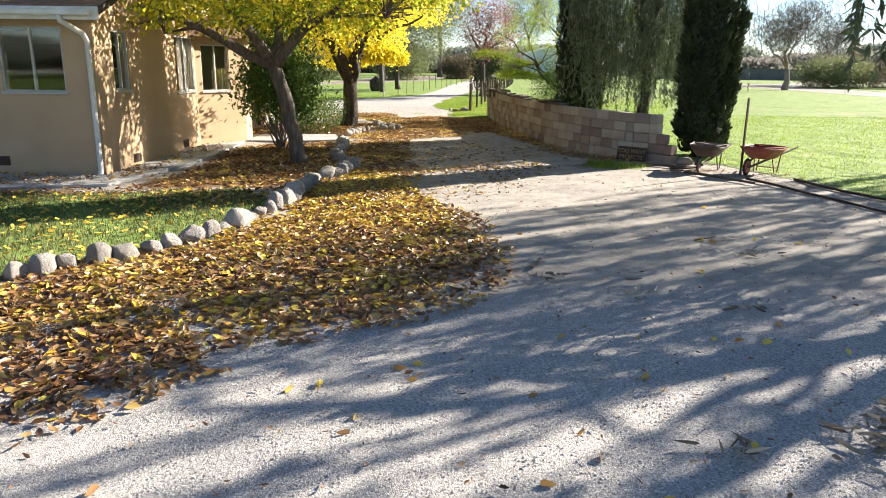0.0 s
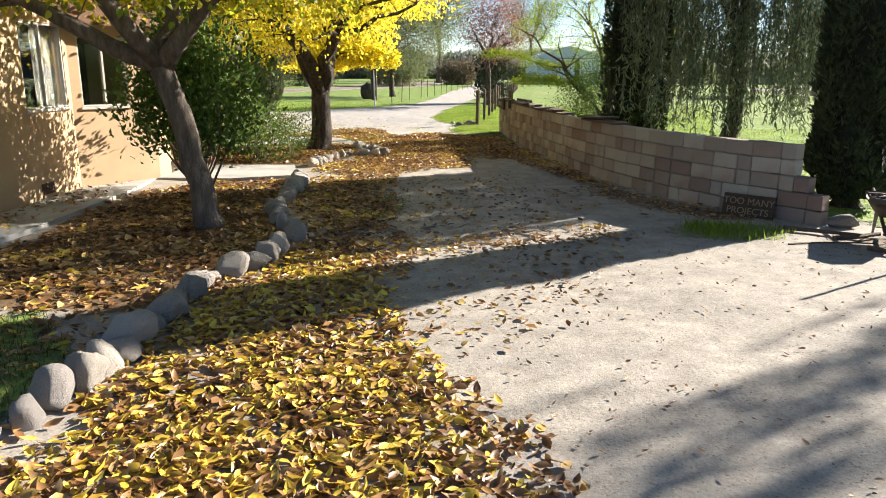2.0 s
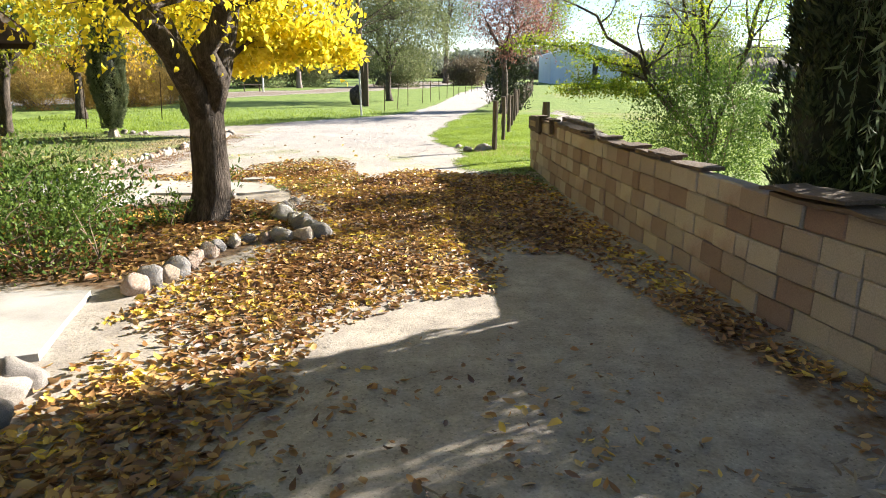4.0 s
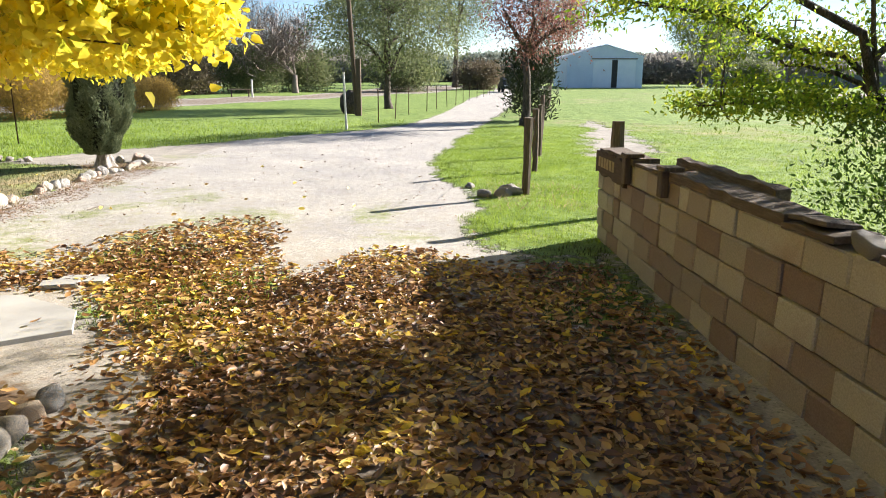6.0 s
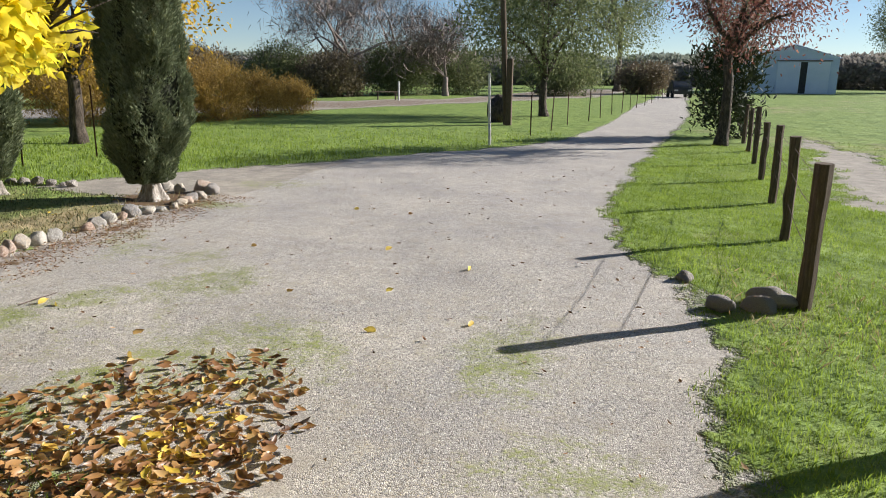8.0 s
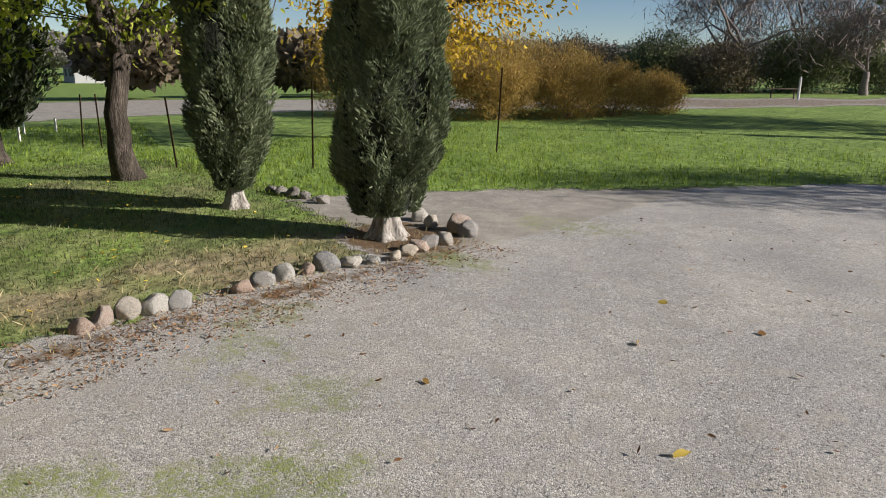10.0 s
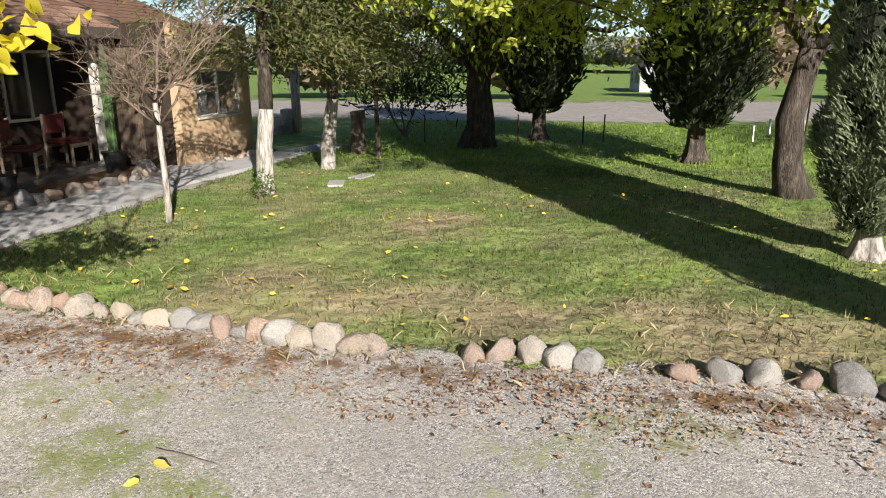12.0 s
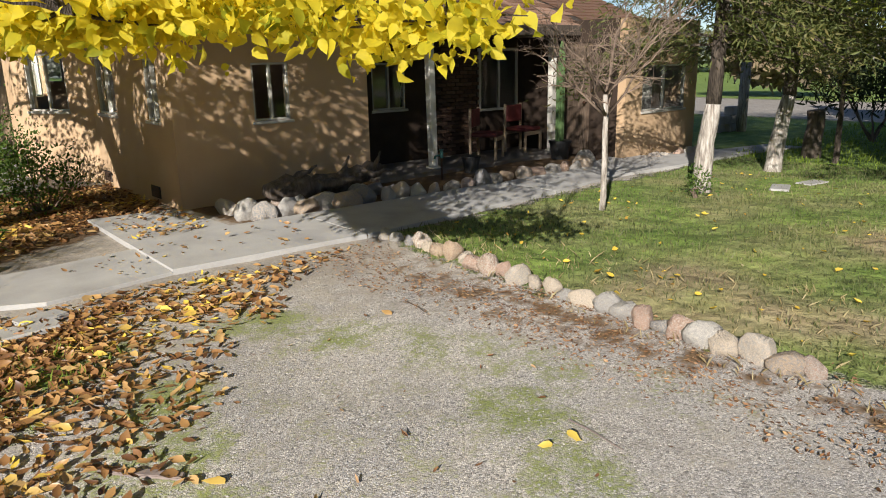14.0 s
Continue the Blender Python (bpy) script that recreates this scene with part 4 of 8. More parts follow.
stones_along([(-8.2, 19.95), (-9.6, 19.95), (-10.4, 20.1), (-11.3, 20.1), (-12.0, 19.6), (-12.4, 19.2)], 0.27, 0.17, ROCKS_W, "rounded stone edging the porch bed", "planter stones", 14, 0.05)
stones_along([(-13.0, 20.3), (-14.8, 20.5)], 0.3, 0.12, ROCKS_W, "rounded stone at the foot of the wall", "planter stones", 15, 0.05)
for x, y, r in ((1.25, 26.75, 0.15), (0.98, 26.72, 0.13), (1.38, 26.9, 0.17), (0.75, 27.5, 0.1), (-2.75, 20.05, 0.13), (-5.95, 20.9, 0.05), (5.55, 10.0, 0.16)):
    ob = new("field_stone", ROCKS_G[int(r * 100) % len(ROCKS_G)])
    ob.matrix_basis = pose(x, y, r * 0.35, 5, 8, r * 1000)
    ob.scale = (r * 1.2, r, r * 0.8)
    tagged(ob, "loose grey stone lying at the drive's edge", "stone", "loose stones")

# ---- trees ----
def bent_line(rng, a, b, n=6, wander=0.08, arch=0.0):
    a, b = np.asarray(a, float), np.asarray(b, float)
    L = np.linalg.norm(b - a)
    t = np.linspace(0, 1, n)
    p = a[None] * (1 - t)[:, None] + b[None] * t[:, None]
    k = np.sin(np.pi * t)[:, None]
    p = p + k * rng.normal(size=3)[None] * wander * L * 0.5
    p[1:-1] += rng.normal(size=(n - 2, 3)) * wander * L * 0.18
    p[:, 2] += arch * L * np.sin(np.pi * t)
    return p


def sub_branches(rng, lines, count, length, ratio=0.5, up=0.3, start=0.35):
    """Side shoots along given branches."""
    out = []
    for pts, rad in lines:
        pts = np.asarray(pts)
        for _ in range(count):
            f = rng.uniform(start, 0.98)
            i = min(int(f * (len(pts) - 1)), len(pts) - 2)
            p = pts[i] + (pts[i + 1] - pts[i]) * rng.uniform()
            d = pts[i + 1] - pts[i]
            d = d / (np.linalg.norm(d) + 1e-9) * 0.6 + rng.normal(size=3) * 0.75
            d[2] = max(d[2] + up, -0.05)
            d /= np.linalg.norm(d)
            L = length * rng.uniform(0.55, 1.25)
            r = rad[i] * ratio
            q = bent_line(rng, p, p + d * L, 5, 0.12, 0.04)
            out.append((q, np.linspace(r, r * 0.35, 5)))
    return out


def crown_points(rng, n, centre, radii, hollow=0.45, squash=0.0, lumps=7, lump=0.22):
    """Clump centres through an uneven ellipsoid, denser towards the outside, with gaps."""
    u = rng.normal(size=(n, 3))
    u /= np.linalg.norm(u, axis=1, keepdims=True)
    lobes = rng.normal(size=(lumps, 3))
    lobes /= np.linalg.norm(lobes, axis=1, keepdims=True)
    bulge = 1 + lump * np.max((u @ lobes.T) ** 3, 1) - lump * 0.6 * rng.uniform(0, 1, n)
    r = (hollow + (1 - hollow) * rng.uniform(0, 1, n) ** 0.6) * bulge
    p = u * r[:, None] * np.asarray(radii)[None]
    return p + np.asarray(centre)[None], u


def clump_leaves(rng, centres, outs, per, spread, droop):
    pos = np.repeat(centres, per, 0) + rng.normal(size=(len(centres) * per, 3)) * spread
    d = np.repeat(outs, per, 0) * 0.5 + rng.normal(size=pos.shape) * 0.6
    d[:, 2] -= droop
    return pos, d


def twigs_to(rng, lines, centres, r=0.008):
    nodes = np.concatenate([np.asarray(p) for p, _ in lines])
    out = []
    for c in centres:
        near = nodes[np.argmin(((nodes - c) ** 2).sum(1) + 4 * np.maximum(nodes[:, 2] - c[2], 0))]
        if np.linalg.norm(near - c) > 0.12:
            out.append((bent_line(rng, near, c, 4, 0.12, 0.05), (r * 1.6, r * 1.2, r * 0.8, r * 0.4)))
    return out


def broadleaf(name, x, y, seed, label, bark, leaf, trunk_top, trunk_r, limbs, centre, radii, clumps, per, leaf_l, leaf_w, spread=0.3, droop=0.35, hollow=0.45,
              lean=(0, 0), twig_every=2, zmin=1.8, category="tree", shoots=3, keep=None, cut=None, group="", low_boughs=(), leaf_ok=None, thick_top=0.68, bough_r=0.16, bough_clumps=84, bough_spread=(0.26, 0.26, 0.07)):
    """A tree with a tapered trunk, limbs that fork, twigs and a crown of single leaves."""
    rng = np.random.default_rng(seed)
    root = thing(name, x, y, 0, label=label, category=category, group=group)
    top = np.array([lean[0], lean[1], trunk_top])
    trunk = bent_line(rng, (0, 0, -0.12), top, 8, 0.06)
    r = np.linspace(trunk_r, trunk_r * thick_top, 8)
    r[0], r[1] = trunk_r * 1.45, trunk_r * 1.08
    lines = [(trunk, r)]
    main = []
    for k, (dx, dy, dz) in enumerate(limbs):
        a = trunk[-1] - np.array([0, 0, 0.12 * (k % 2)])
        q = bent_line(rng, a, a + np.array([dx, dy, dz]), 8, 0.10, 0.10)
        main.append((q, np.linspace(trunk_r * 0.9 * thick_top, trunk_r * 0.16, 8)))
    second = sub_branches(rng, main, shoots, np.mean(radii) * 0.5, 0.6, 0.25)
    lines += main + second
    cen, out = crown_points(rng, clumps, centre, radii, hollow)
    ok = cen[:, 2] > zmin
    if keep:
        ok &= keep(cen)
    cen, out = cen[ok], out[ok]
    boughs, low = [], []
    for way in low_boughs:
        way = np.array(way, float)
        q = np.concatenate([bent_line(rng, p, e, 6, 0.05)[:-1] for p, e in zip(way, way[1:])] + [way[-1:]])
        boughs.append((q, np.linspace(trunk_r * bough_r, 0.005, len(q))))
        f = rng.uniform(0.4, 1.0, bough_clumps)
        i = np.minimum((f * (len(q) - 1)).astype(int), len(q) - 2)
        c = q[i] + rng.normal(size=(bough_clumps, 3)) * np.array(bough_spread)
        low.append(c)
    tw = twigs_to(rng, main + second + boughs, np.concatenate([cen[::twig_every]] + low))
    if cut:
        tw = [(q, w) for q, w in tw if cut(np.asarray(q))]
    mesh_part("trunk", tubes("trunk", lines[:1], 10), bark, root, smooth=True)
    for ln in main + boughs:
        mesh_part("limb", tubes("limb", [ln], 9), bark, root, smooth=True)
    tagged(mesh_part("twig_mass", tubes("twig_mass", second + tw, 5), bark, root), kind="stuff")
    pos, d = clump_leaves(rng, cen, out, per, spread, droop)
    if low:
        low = np.concatenate(low)
        p2, d2 = clump_leaves(rng, low, np.tile(np.array([[0.1, 0.3, 0.0]]), (len(low), 1)), per, np.array([0.13, 0.13, 0.06]), 0.25)
        if leaf_ok:
            p2, d2 = p2[leaf_ok(p2)], d2[leaf_ok(p2)]
        L2 = leaf_l * rng.uniform(0.6, 1.15, len(p2))
        near = ovate_mesh("bough_leaves", p2, d2, L2, L2 * leaf_w * rng.uniform(0.85, 1.15, len(p2)), rng, flat=0.3, fold=0.3, droop=0.3)
        tagged(mesh_part("bough_leaves", near, leaf, root, smooth=True), kind="stuff")
    if leaf_ok:
        ok = leaf_ok(pos)
        pos, d = pos[ok], d[ok]
    L = leaf_l * rng.uniform(0.65, 1.2, len(pos))
    me = leaves_mesh("crown", pos, d, L, L * leaf_w * rng.uniform(0.8, 1.15, len(pos)), rng, flat=0.3, fold=0.35)
    tagged(mesh_part("crown", me, leaf, root), kind="stuff")
    return root


def cypress(name, x, y, seed, height, radius, label, leaf, bark, foot=0.55, sprays=6000, size=0.15, group="", trunk_r=0.13, top=0.35, plume=0.17, skirt=0.45, swell=0.0):
    """Columnar evergreen: thousands of upright scaly sprays over a core coloured as deep shade."""
    rng = np.random.default_rng(seed)
    root = thing(name, x, y, 0, label=label, category="tree", group=group)
    ph = rng.uniform(0, 6, 6)

    def girth(t, a):
        base = np.minimum(1.0, skirt + t * 5.0) * np.where(t > 0.55, 1 - (1 - top) * (np.maximum(t - 0.55, 0) / 0.45) ** 1.5, 1.0)
        base = base * (1 + swell * np.clip((t - 0.36) / 0.22, 0, 1))
        return radius * base * (1 + 0.10 * np.sin(a * 2 + ph[0] + t * 5) + 0.07 * np.sin(a * 5 + ph[1] - t * 14) + 0.05 * np.sin(t * 31 + ph[2] + a * 3))

    # solid core painted near black for the shade deep inside the crown
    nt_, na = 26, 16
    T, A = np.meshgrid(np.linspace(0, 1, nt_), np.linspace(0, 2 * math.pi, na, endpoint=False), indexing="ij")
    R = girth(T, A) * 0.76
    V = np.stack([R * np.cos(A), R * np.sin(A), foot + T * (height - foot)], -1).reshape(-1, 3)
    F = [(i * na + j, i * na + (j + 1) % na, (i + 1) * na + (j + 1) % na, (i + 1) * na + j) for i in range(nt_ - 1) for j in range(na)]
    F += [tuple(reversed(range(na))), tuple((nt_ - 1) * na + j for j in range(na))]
    mesh_part("shade_core", raw_mesh("shade_core", V, F), L_SHADECORE, root)
    zs = np.array([-0.1, 0.0, 0.05, 0.12, 0.22, 0.35, 0.6, foot + 0.9])
    Z2, A2 = np.meshgrid(zs, np.linspace(0, 2 * math.pi, 40, endpoint=False), indexing="ij")
    flare = 0.8 + 1.0 * np.exp(-np.maximum(Z2, 0) / 0.13)
    rib = np.sin(A2 * 6 + ph[3] + 1.2 * np.sin(A2 + ph[4]) + Z2 * 1.5)
    R2 = trunk_r * (flare + (0.10 + 0.22 * np.exp(-np.maximum(Z2, 0) / 0.15)) * rib + 0.04 * np.sin(A2 * 13 + ph[5]))
    V2 = np.stack([R2 * np.cos(A2), R2 * np.sin(A2), Z2], -1).reshape(-1, 3)
    F2 = [(i * 40 + j, i * 40 + (j + 1) % 40, (i + 1) * 40 + (j + 1) % 40, (i + 1) * 40 + j) for i in range(len(zs) - 1) for j in range(40)]
    mesh_part("trunk", raw_mesh("trunk", V2, F2), bark, root, smooth=True)
    # upswept plumes; the gaps between them show the shade-coloured core
    k_n = int(2 * math.pi * radius * height / (plume * plume * 2.3))
    ca, ct, amp, tilt = rng.uniform(0, 2 * math.pi, k_n), rng.uniform(0, 1, k_n), rng.uniform(0.45, 1.15, k_n), rng.normal(0, 0.5, k_n)
    k = rng.integers(0, k_n, sprays)
    u, v = rng.normal(size=sprays), rng.normal(size=sprays)
    a = ca[k] + (u + v * tilt[k] * 0.5) * plume * 0.5 / radius
    t = np.clip(ct[k] + v * plume * 0.95 / height, 0, 1)
    rr = girth(t, a) * (0.80 + 0.27 * amp[k] * np.exp(-(u * u + v * v) * 0.42) * (0.75 + 0.25 * rng.uniform(0, 1, sprays)))
    pos = np.stack([rr * np.cos(a), rr * np.sin(a), foot + t * (height - foot) - size * 0.5], 1)
    d = np.stack([np.cos(a) * 0.5, np.sin(a) * 0.5, np.full_like(a, 0.85)], 1) + rng.normal(size=(sprays, 3)) * 0.28
    d += np.stack([-np.sin(a), np.cos(a), 0 * a], 1) * (tilt[k] * 0.9)[:, None]
    # each spray is a fan of three slim leaves
    P, D = [], []
    for off in (-0.42, 0.0, 0.42):
        s = rng.normal(size=(sprays, 3)) * 0.10
        tang = np.stack([-np.sin(a), np.cos(a), 0 * a], 1)
        P.append(pos + s * size * 0.5)
        D.append(d + tang * off + s)
    P, D = np.concatenate(P), np.concatenate(D)
    L = size * rng.uniform(0.6, 1.35, len(P))
    me = flakes_mesh("foliage", P, D, L, L * (0.24 if leaf is L_CYPRESS else 0.17), rng)
    tagged(mesh_part("foliage", me, leaf, root), kind="stuff")
    return root


def weeping(name, x, y, seed, label, bark, leaf, trunk_top, trunk_r, limbs, centre, radii, strands, drop, per, leaf_l, leaf_w, category="tree", keep=None, reach=()):
    """A tree whose leaves hang on long strands; reach: ends of long boughs, each with its own strands."""
    rng = np.random.default_rng(seed)
    root = thing(name, x, y, 0, label=label, category=category)
    trunk = bent_line(rng, (0, 0, -0.1), (0.15, 0.05, trunk_top), 8, 0.07)
    r = np.linspace(trunk_r * 1.05, trunk_r * 0.7, 8)
    r[0] = trunk_r * 1.5
    lines = [(trunk, r)]
    main = []
    for dx, dy, dz in limbs:
        a = trunk[-1]
        q = bent_line(rng, a, a + np.array([dx, dy, dz]), 8, 0.10, 0.18)
        main.append((q, np.linspace(trunk_r * 0.55, trunk_r * 0.12, 8)))
    second = sub_branches(rng, main, 4, np.mean(radii) * 0.45, 0.55, 0.2)
    lines += main + second
    cen, out = crown_points(rng, strands, centre, radii, 0.35)
    if keep:
        cen = cen[keep(cen)]
    for e in reach:
        q = bent_line(rng, trunk[-1], e, 10, 0.05, 0.12)
        main.append((q, np.linspace(trunk_r * 0.4, 0.012, 10)))
        cen = np.concatenate([cen, q[-3:].repeat(14, 0) + rng.normal(size=(42, 3)) * np.array([0.45, 0.45, 0.12])])
    hang, P, D = [], [], []
    for c in cen:
        L = drop * rng.uniform(0.4, 1.2)
        e = c + np.array([rng.normal() * 0.12, rng.normal() * 0.12, -L])
        e[2] = max(e[2], 0.55 + rng.uniform(0, 0.9))
        if e[2] > c[2] - 0.2:
            continue
        q = bent_line(rng, c, e, 4, 0.05)
        hang.append((q, (0.005, 0.004, 0.003, 0.002)))
        k = int(per * (c[2] - e[2]) / drop) + 2
        f = rng.uniform(0, 1, k)
        i = np.minimum((f * 3).astype(int), 2)
        P.append(q[i] + (q[i + 1] - q[i]) * (f * 3 - i)[:, None])
        dd = rng.normal(size=(k, 3)) * 0.5
        dd[:, 2] -= 0.8
        D.append(dd)
    P, D = np.concatenate(P), np.concatenate(D)
    mesh_part("trunk", tubes("trunk", lines[:1], 10), bark, root, smooth=True)
    for ln in main:
        mesh_part("limb", tubes("limb", [ln], 8), bark, root, smooth=True)
    tagged(mesh_part("twig_mass", tubes("twig_mass", second, 5), bark, root), kind="stuff")
    tagged(mesh_part("strand_mass", tubes("strand_mass", hang, 3), bark, root), kind="stuff")
    L = leaf_l * rng.uniform(0.6, 1.3, len(P))
    me = leaves_mesh("foliage", P, D, L, L * leaf_w, rng, flat=0.0, droop=0.15)
    tagged(mesh_part("foliage", me, leaf, root), kind="stuff")
    return root


def bare_tree(name, x, y, seed, label, bark, height, trunk_r, spread, levels=4, split=3, fine=900, haze=0, category="tree", trunk_frac=0.3, up=0.45, lean=(0, 0), group=""):
    """A leafless tree that forks into ever finer twigs."""
    rng = np.random.default_rng(seed)
    root = thing(name, x, y, 0, label=label, category=category, group=group)
    top = np.array([lean[0], lean[1], height * trunk_frac])
    trunk = bent_line(rng, (0, 0, -0.15), top, 6, 0.05)
    lines = [(trunk, np.linspace(trunk_r * 1.25, trunk_r * 0.75, 6))]
    ends = [(trunk[-1], np.array([0, 0, 1.0]), trunk_r * 0.75, height * 0.33)]
    for lev in range(levels):
        nxt = []
        for p, d, r, L in ends:
            for _ in range(split if lev else split + 1):
                dd = d * 0.7 + rng.normal(size=3) * spread
                dd[2] += up * 0.5
                dd /= np.linalg.norm(dd)
                ln = L * rng.uniform(0.6, 1.15)
                q = bent_line(rng, p, p + dd * ln, 5, 0.10, 0.03)
                rr = np.linspace(r * 0.62, r * 0.36, 5)
                lines.append((q, rr))
                nxt.append((q[-1], dd, rr[-1], L * 0.66))
                if lev >= 1:
                    nxt.append((q[2], dd, rr[2] * 0.7, L * 0.5))
        if len(nxt) > fine:
            nxt = [nxt[i] for i in rng.permutation(len(nxt))[:fine]]
        ends = nxt
    if haze:
        tip = np.array([e[0] for e in ends] + [q[2] for q, _ in lines[-len(ends):]])
        tip = np.repeat(tip, max(1, haze // len(tip)), 0)
        tip = tip + rng.normal(size=tip.shape) * 0.85
        dd = rng.normal(size=tip.shape) * 0.5 + np.array([0, 0, 0.6])
        tagged(mesh_part("twig_mass", flakes_mesh("twig_mass", tip, dd, rng.uniform(0.5, 1.2, len(tip)), 0.02, rng), bark, root), kind="stuff")
    mesh_part("trunk", tubes("trunk", lines[:1], 8), bark, root, smooth=True)
    for ln in lines[1:2 + split]:
        mesh_part("limb", tubes("limb", [ln], 7), bark, root, smooth=True)
    tagged(mesh_part("branchwork", tubes("branchwork", lines[2 + split:], 4), bark, root), kind="stuff")
    return root


def bush(name, x, y, seed, label, leaf, radii, clumps, per, leaf_l, leaf_w, category="shrub", stems=7, bark=None, spread=0.1, upright=0.6, zlow=0.1, group=""):
    rng = np.random.default_rng(seed)
    root = thing(name, x, y, 0, label=label, category=category, group=group)
    cen, out = crown_points(rng, clumps, (0, 0, radii[2] * 0.95), radii, 0.3)
    cen = cen[cen[:, 2] > zlow]
    lines = []
    for _ in range(stems):
        c = cen[rng.integers(len(cen))]
        lines.append((bent_line(rng, (rng.normal() * 0.06 * radii[0], rng.normal() * 0.06 * radii[1], -0.05), c, 6, 0.1), np.linspace(0.018, 0.006, 6) * max(1, radii[2])))
    lines += twigs_to(rng, lines, cen[::3], 0.005)
    tagged(mesh_part("stem_mass", tubes("stem_mass", lines, 4), bark or M_TWIG, root), kind="stuff")
    ou = (cen - np.array([0, 0, 0.2 * radii[2]])) / np.linalg.norm(cen, axis=1, keepdims=True)
    pos, d = clump_leaves(rng, cen, ou, per, spread, 0.0)
    d[:, 2] += upright * 0.5
    pos[:, 2] = np.maximum(pos[:, 2], 0.03)
    L = leaf_l * rng.uniform(0.6, 1.3, len(pos))
    tagged(mesh_part("foliage", leaves_mesh("foliage", pos, d, L, L * leaf_w, rng, flat=0.2), leaf, root), kind="stuff")
    return root


# mulberries by the drive
broadleaf("mulberry_tree", -2.25, 9.55, 11, "mulberry tree in yellow autumn leaf with leaning grey trunk", M_BARK, L_YELLOWGREEN, 1.9, 0.15,
          [(-2.2, -0.7, 1.0), (0.8, 1.3, 1.6), (1.7, -0.9, 1.2), (-0.5, 1.8, 1.5), (-0.9, -1.9, 1.3)], (-0.2, 0.0, 3.8), (3.4, 3.3, 1.75), 760, 44, 0.095, 0.7,
          lean=(-0.46, 0.0), zmin=2.7, thick_top=0.86, group="mulberry trees by the drive", leaf_ok=lambda p: ((p[:, 0] < 1.7) | (p[:, 2] > 3.0)) & (p[:, 2] > 2.5 + wob(p[:, 0], p[:, 1], 1.6, 0.16, 2.0)))
broadleaf("mulberry_tree", -2.5, 18.35, 23, "mulberry tree in bright yellow leaf with dark forked trunk", M_BARK_DARK, L_YELLOW, 1.4, 0.26,
          [(-1.5, 0.6, 2.3), (0.6, 0.9, 2.6), (1.1, -1.3, 1.7), (-0.9, -1.6, 1.6)], (-0.5, 1.9, 4.3), (3.3, 4.8, 2.5), 1250, 46, 0.086, 0.7,
          lean=(0.05, 0.05), zmin=2.5, thick_top=0.8, group="mulberry trees by the drive",
          leaf_ok=lambda p: ((p[:, 0] < 1.8 - 0.6 * np.maximum(p[:, 1] - 2.3, 0)) | (p[:, 2] > 3.3)) & (p[:, 1] < 6.8) & (p[:, 2] > 1.68),
          low_boughs=[((0, 0, 1.5), (-0.2, 2.0, 2.6), (-0.3, 4.4, 2.4), (-0.6, 5.6, 2.08), (-1.6, 6.45, 1.93)), ((0, 0, 1.5), (0.5, 0.9, 2.35), (1.1, 1.5, 2.3), (1.4, 2.0, 2.1)),
                      ((0, 0, 1.5), (0.3, 1.5, 2.5), (0.7, 2.4, 2.3), (0.8, 3.0, 2.1)), ((-0.2, 2.0, 2.6), (-0.4, 3.8, 2.4), (-0.4, 4.9, 2.15), (-0.3, 5.6, 1.98)), ((0, 0, 1.5), (0.1, 1.2, 2.3), (-0.2, 2.3, 2.15), (-0.5, 3.1, 2.0))])
# cypresses behind the garden wall
cypress("cypress_tree", 6.35, 11.4, 31, 8.5, 0.6, "tall dark columnar cypress beside the wheelbarrows", L_CYPRESS, M_BARK_DARK, 0.18, 26000, 0.10, "cypresses behind the wall", skirt=0.8, plume=0.14)
cypress("cypress_tree", 4.4, 16.2, 32, 9.0, 0.62, "tall dark columnar cypress behind the block wall", L_CYPRESS, M_BARK_DARK, 0.3, 20000, 0.10, "cypresses behind the wall", skirt=0.75, plume=0.14)
weeping("willow_tree", 5.75, 14.7, 33, "weeping grey-green tree hanging over the block wall", M_BARK_DARK, L_WILLOW, 2.1, 0.17,
        [(-1.0, -0.4, 2.4), (1.1, 0.5, 2.6), (0.2, -1.1, 2.2), (-0.3, 1.3, 2.4)], (0.1, -0.1, 4.3), (2.5, 1.9, 2.1), 1050, 2.6, 52, 0.12, 0.2,
        keep=lambda c: c[:, 0] > -2.0)
broadleaf("locust_tree", 5.2, 22.3, 35, "many-stemmed locust tree with fine yellow-green leaflets", M_BARK_DARK, L_LOCUST, 0.35, 0.10,
          [(-2.6, -0.7, 2.6), (-0.6, 0.6, 3.6), (0.7, -0.6, 3.5), (0.3, 1.1, 3.2), (-1.2, -1.5, 3.0)], (-0.3, 0.2, 3.4), (2.7, 2.5, 1.6), 170, 105, 0.052, 0.42, spread=0.13, zmin=1.9, leaf_ok=lambda p: p[:, 0] > -3.9,
          hollow=0.3, droop=0.4, shoots=5, bough_r=0.5, bough_clumps=34,
          low_boughs=[((0, 0, 0.3), (-0.46, 0.0, 1.2), (-1.43, -0.3, 2.0), (-2.7, -0.8, 2.3), (-3.4, -1.0, 2.36)), ((-0.46, 0.0, 1.2), (-1.1, -0.2, 1.58), (-2.0, -0.4, 1.66), (-2.6, -0.5, 1.6))])
bush("shrub", 5.0, 21.6, 36, "leafy green suckers at the foot of the locust tree", L_SHRUB, (1.3, 1.3, 1.1), 210, 80, 0.055, 0.42, spread=0.17)
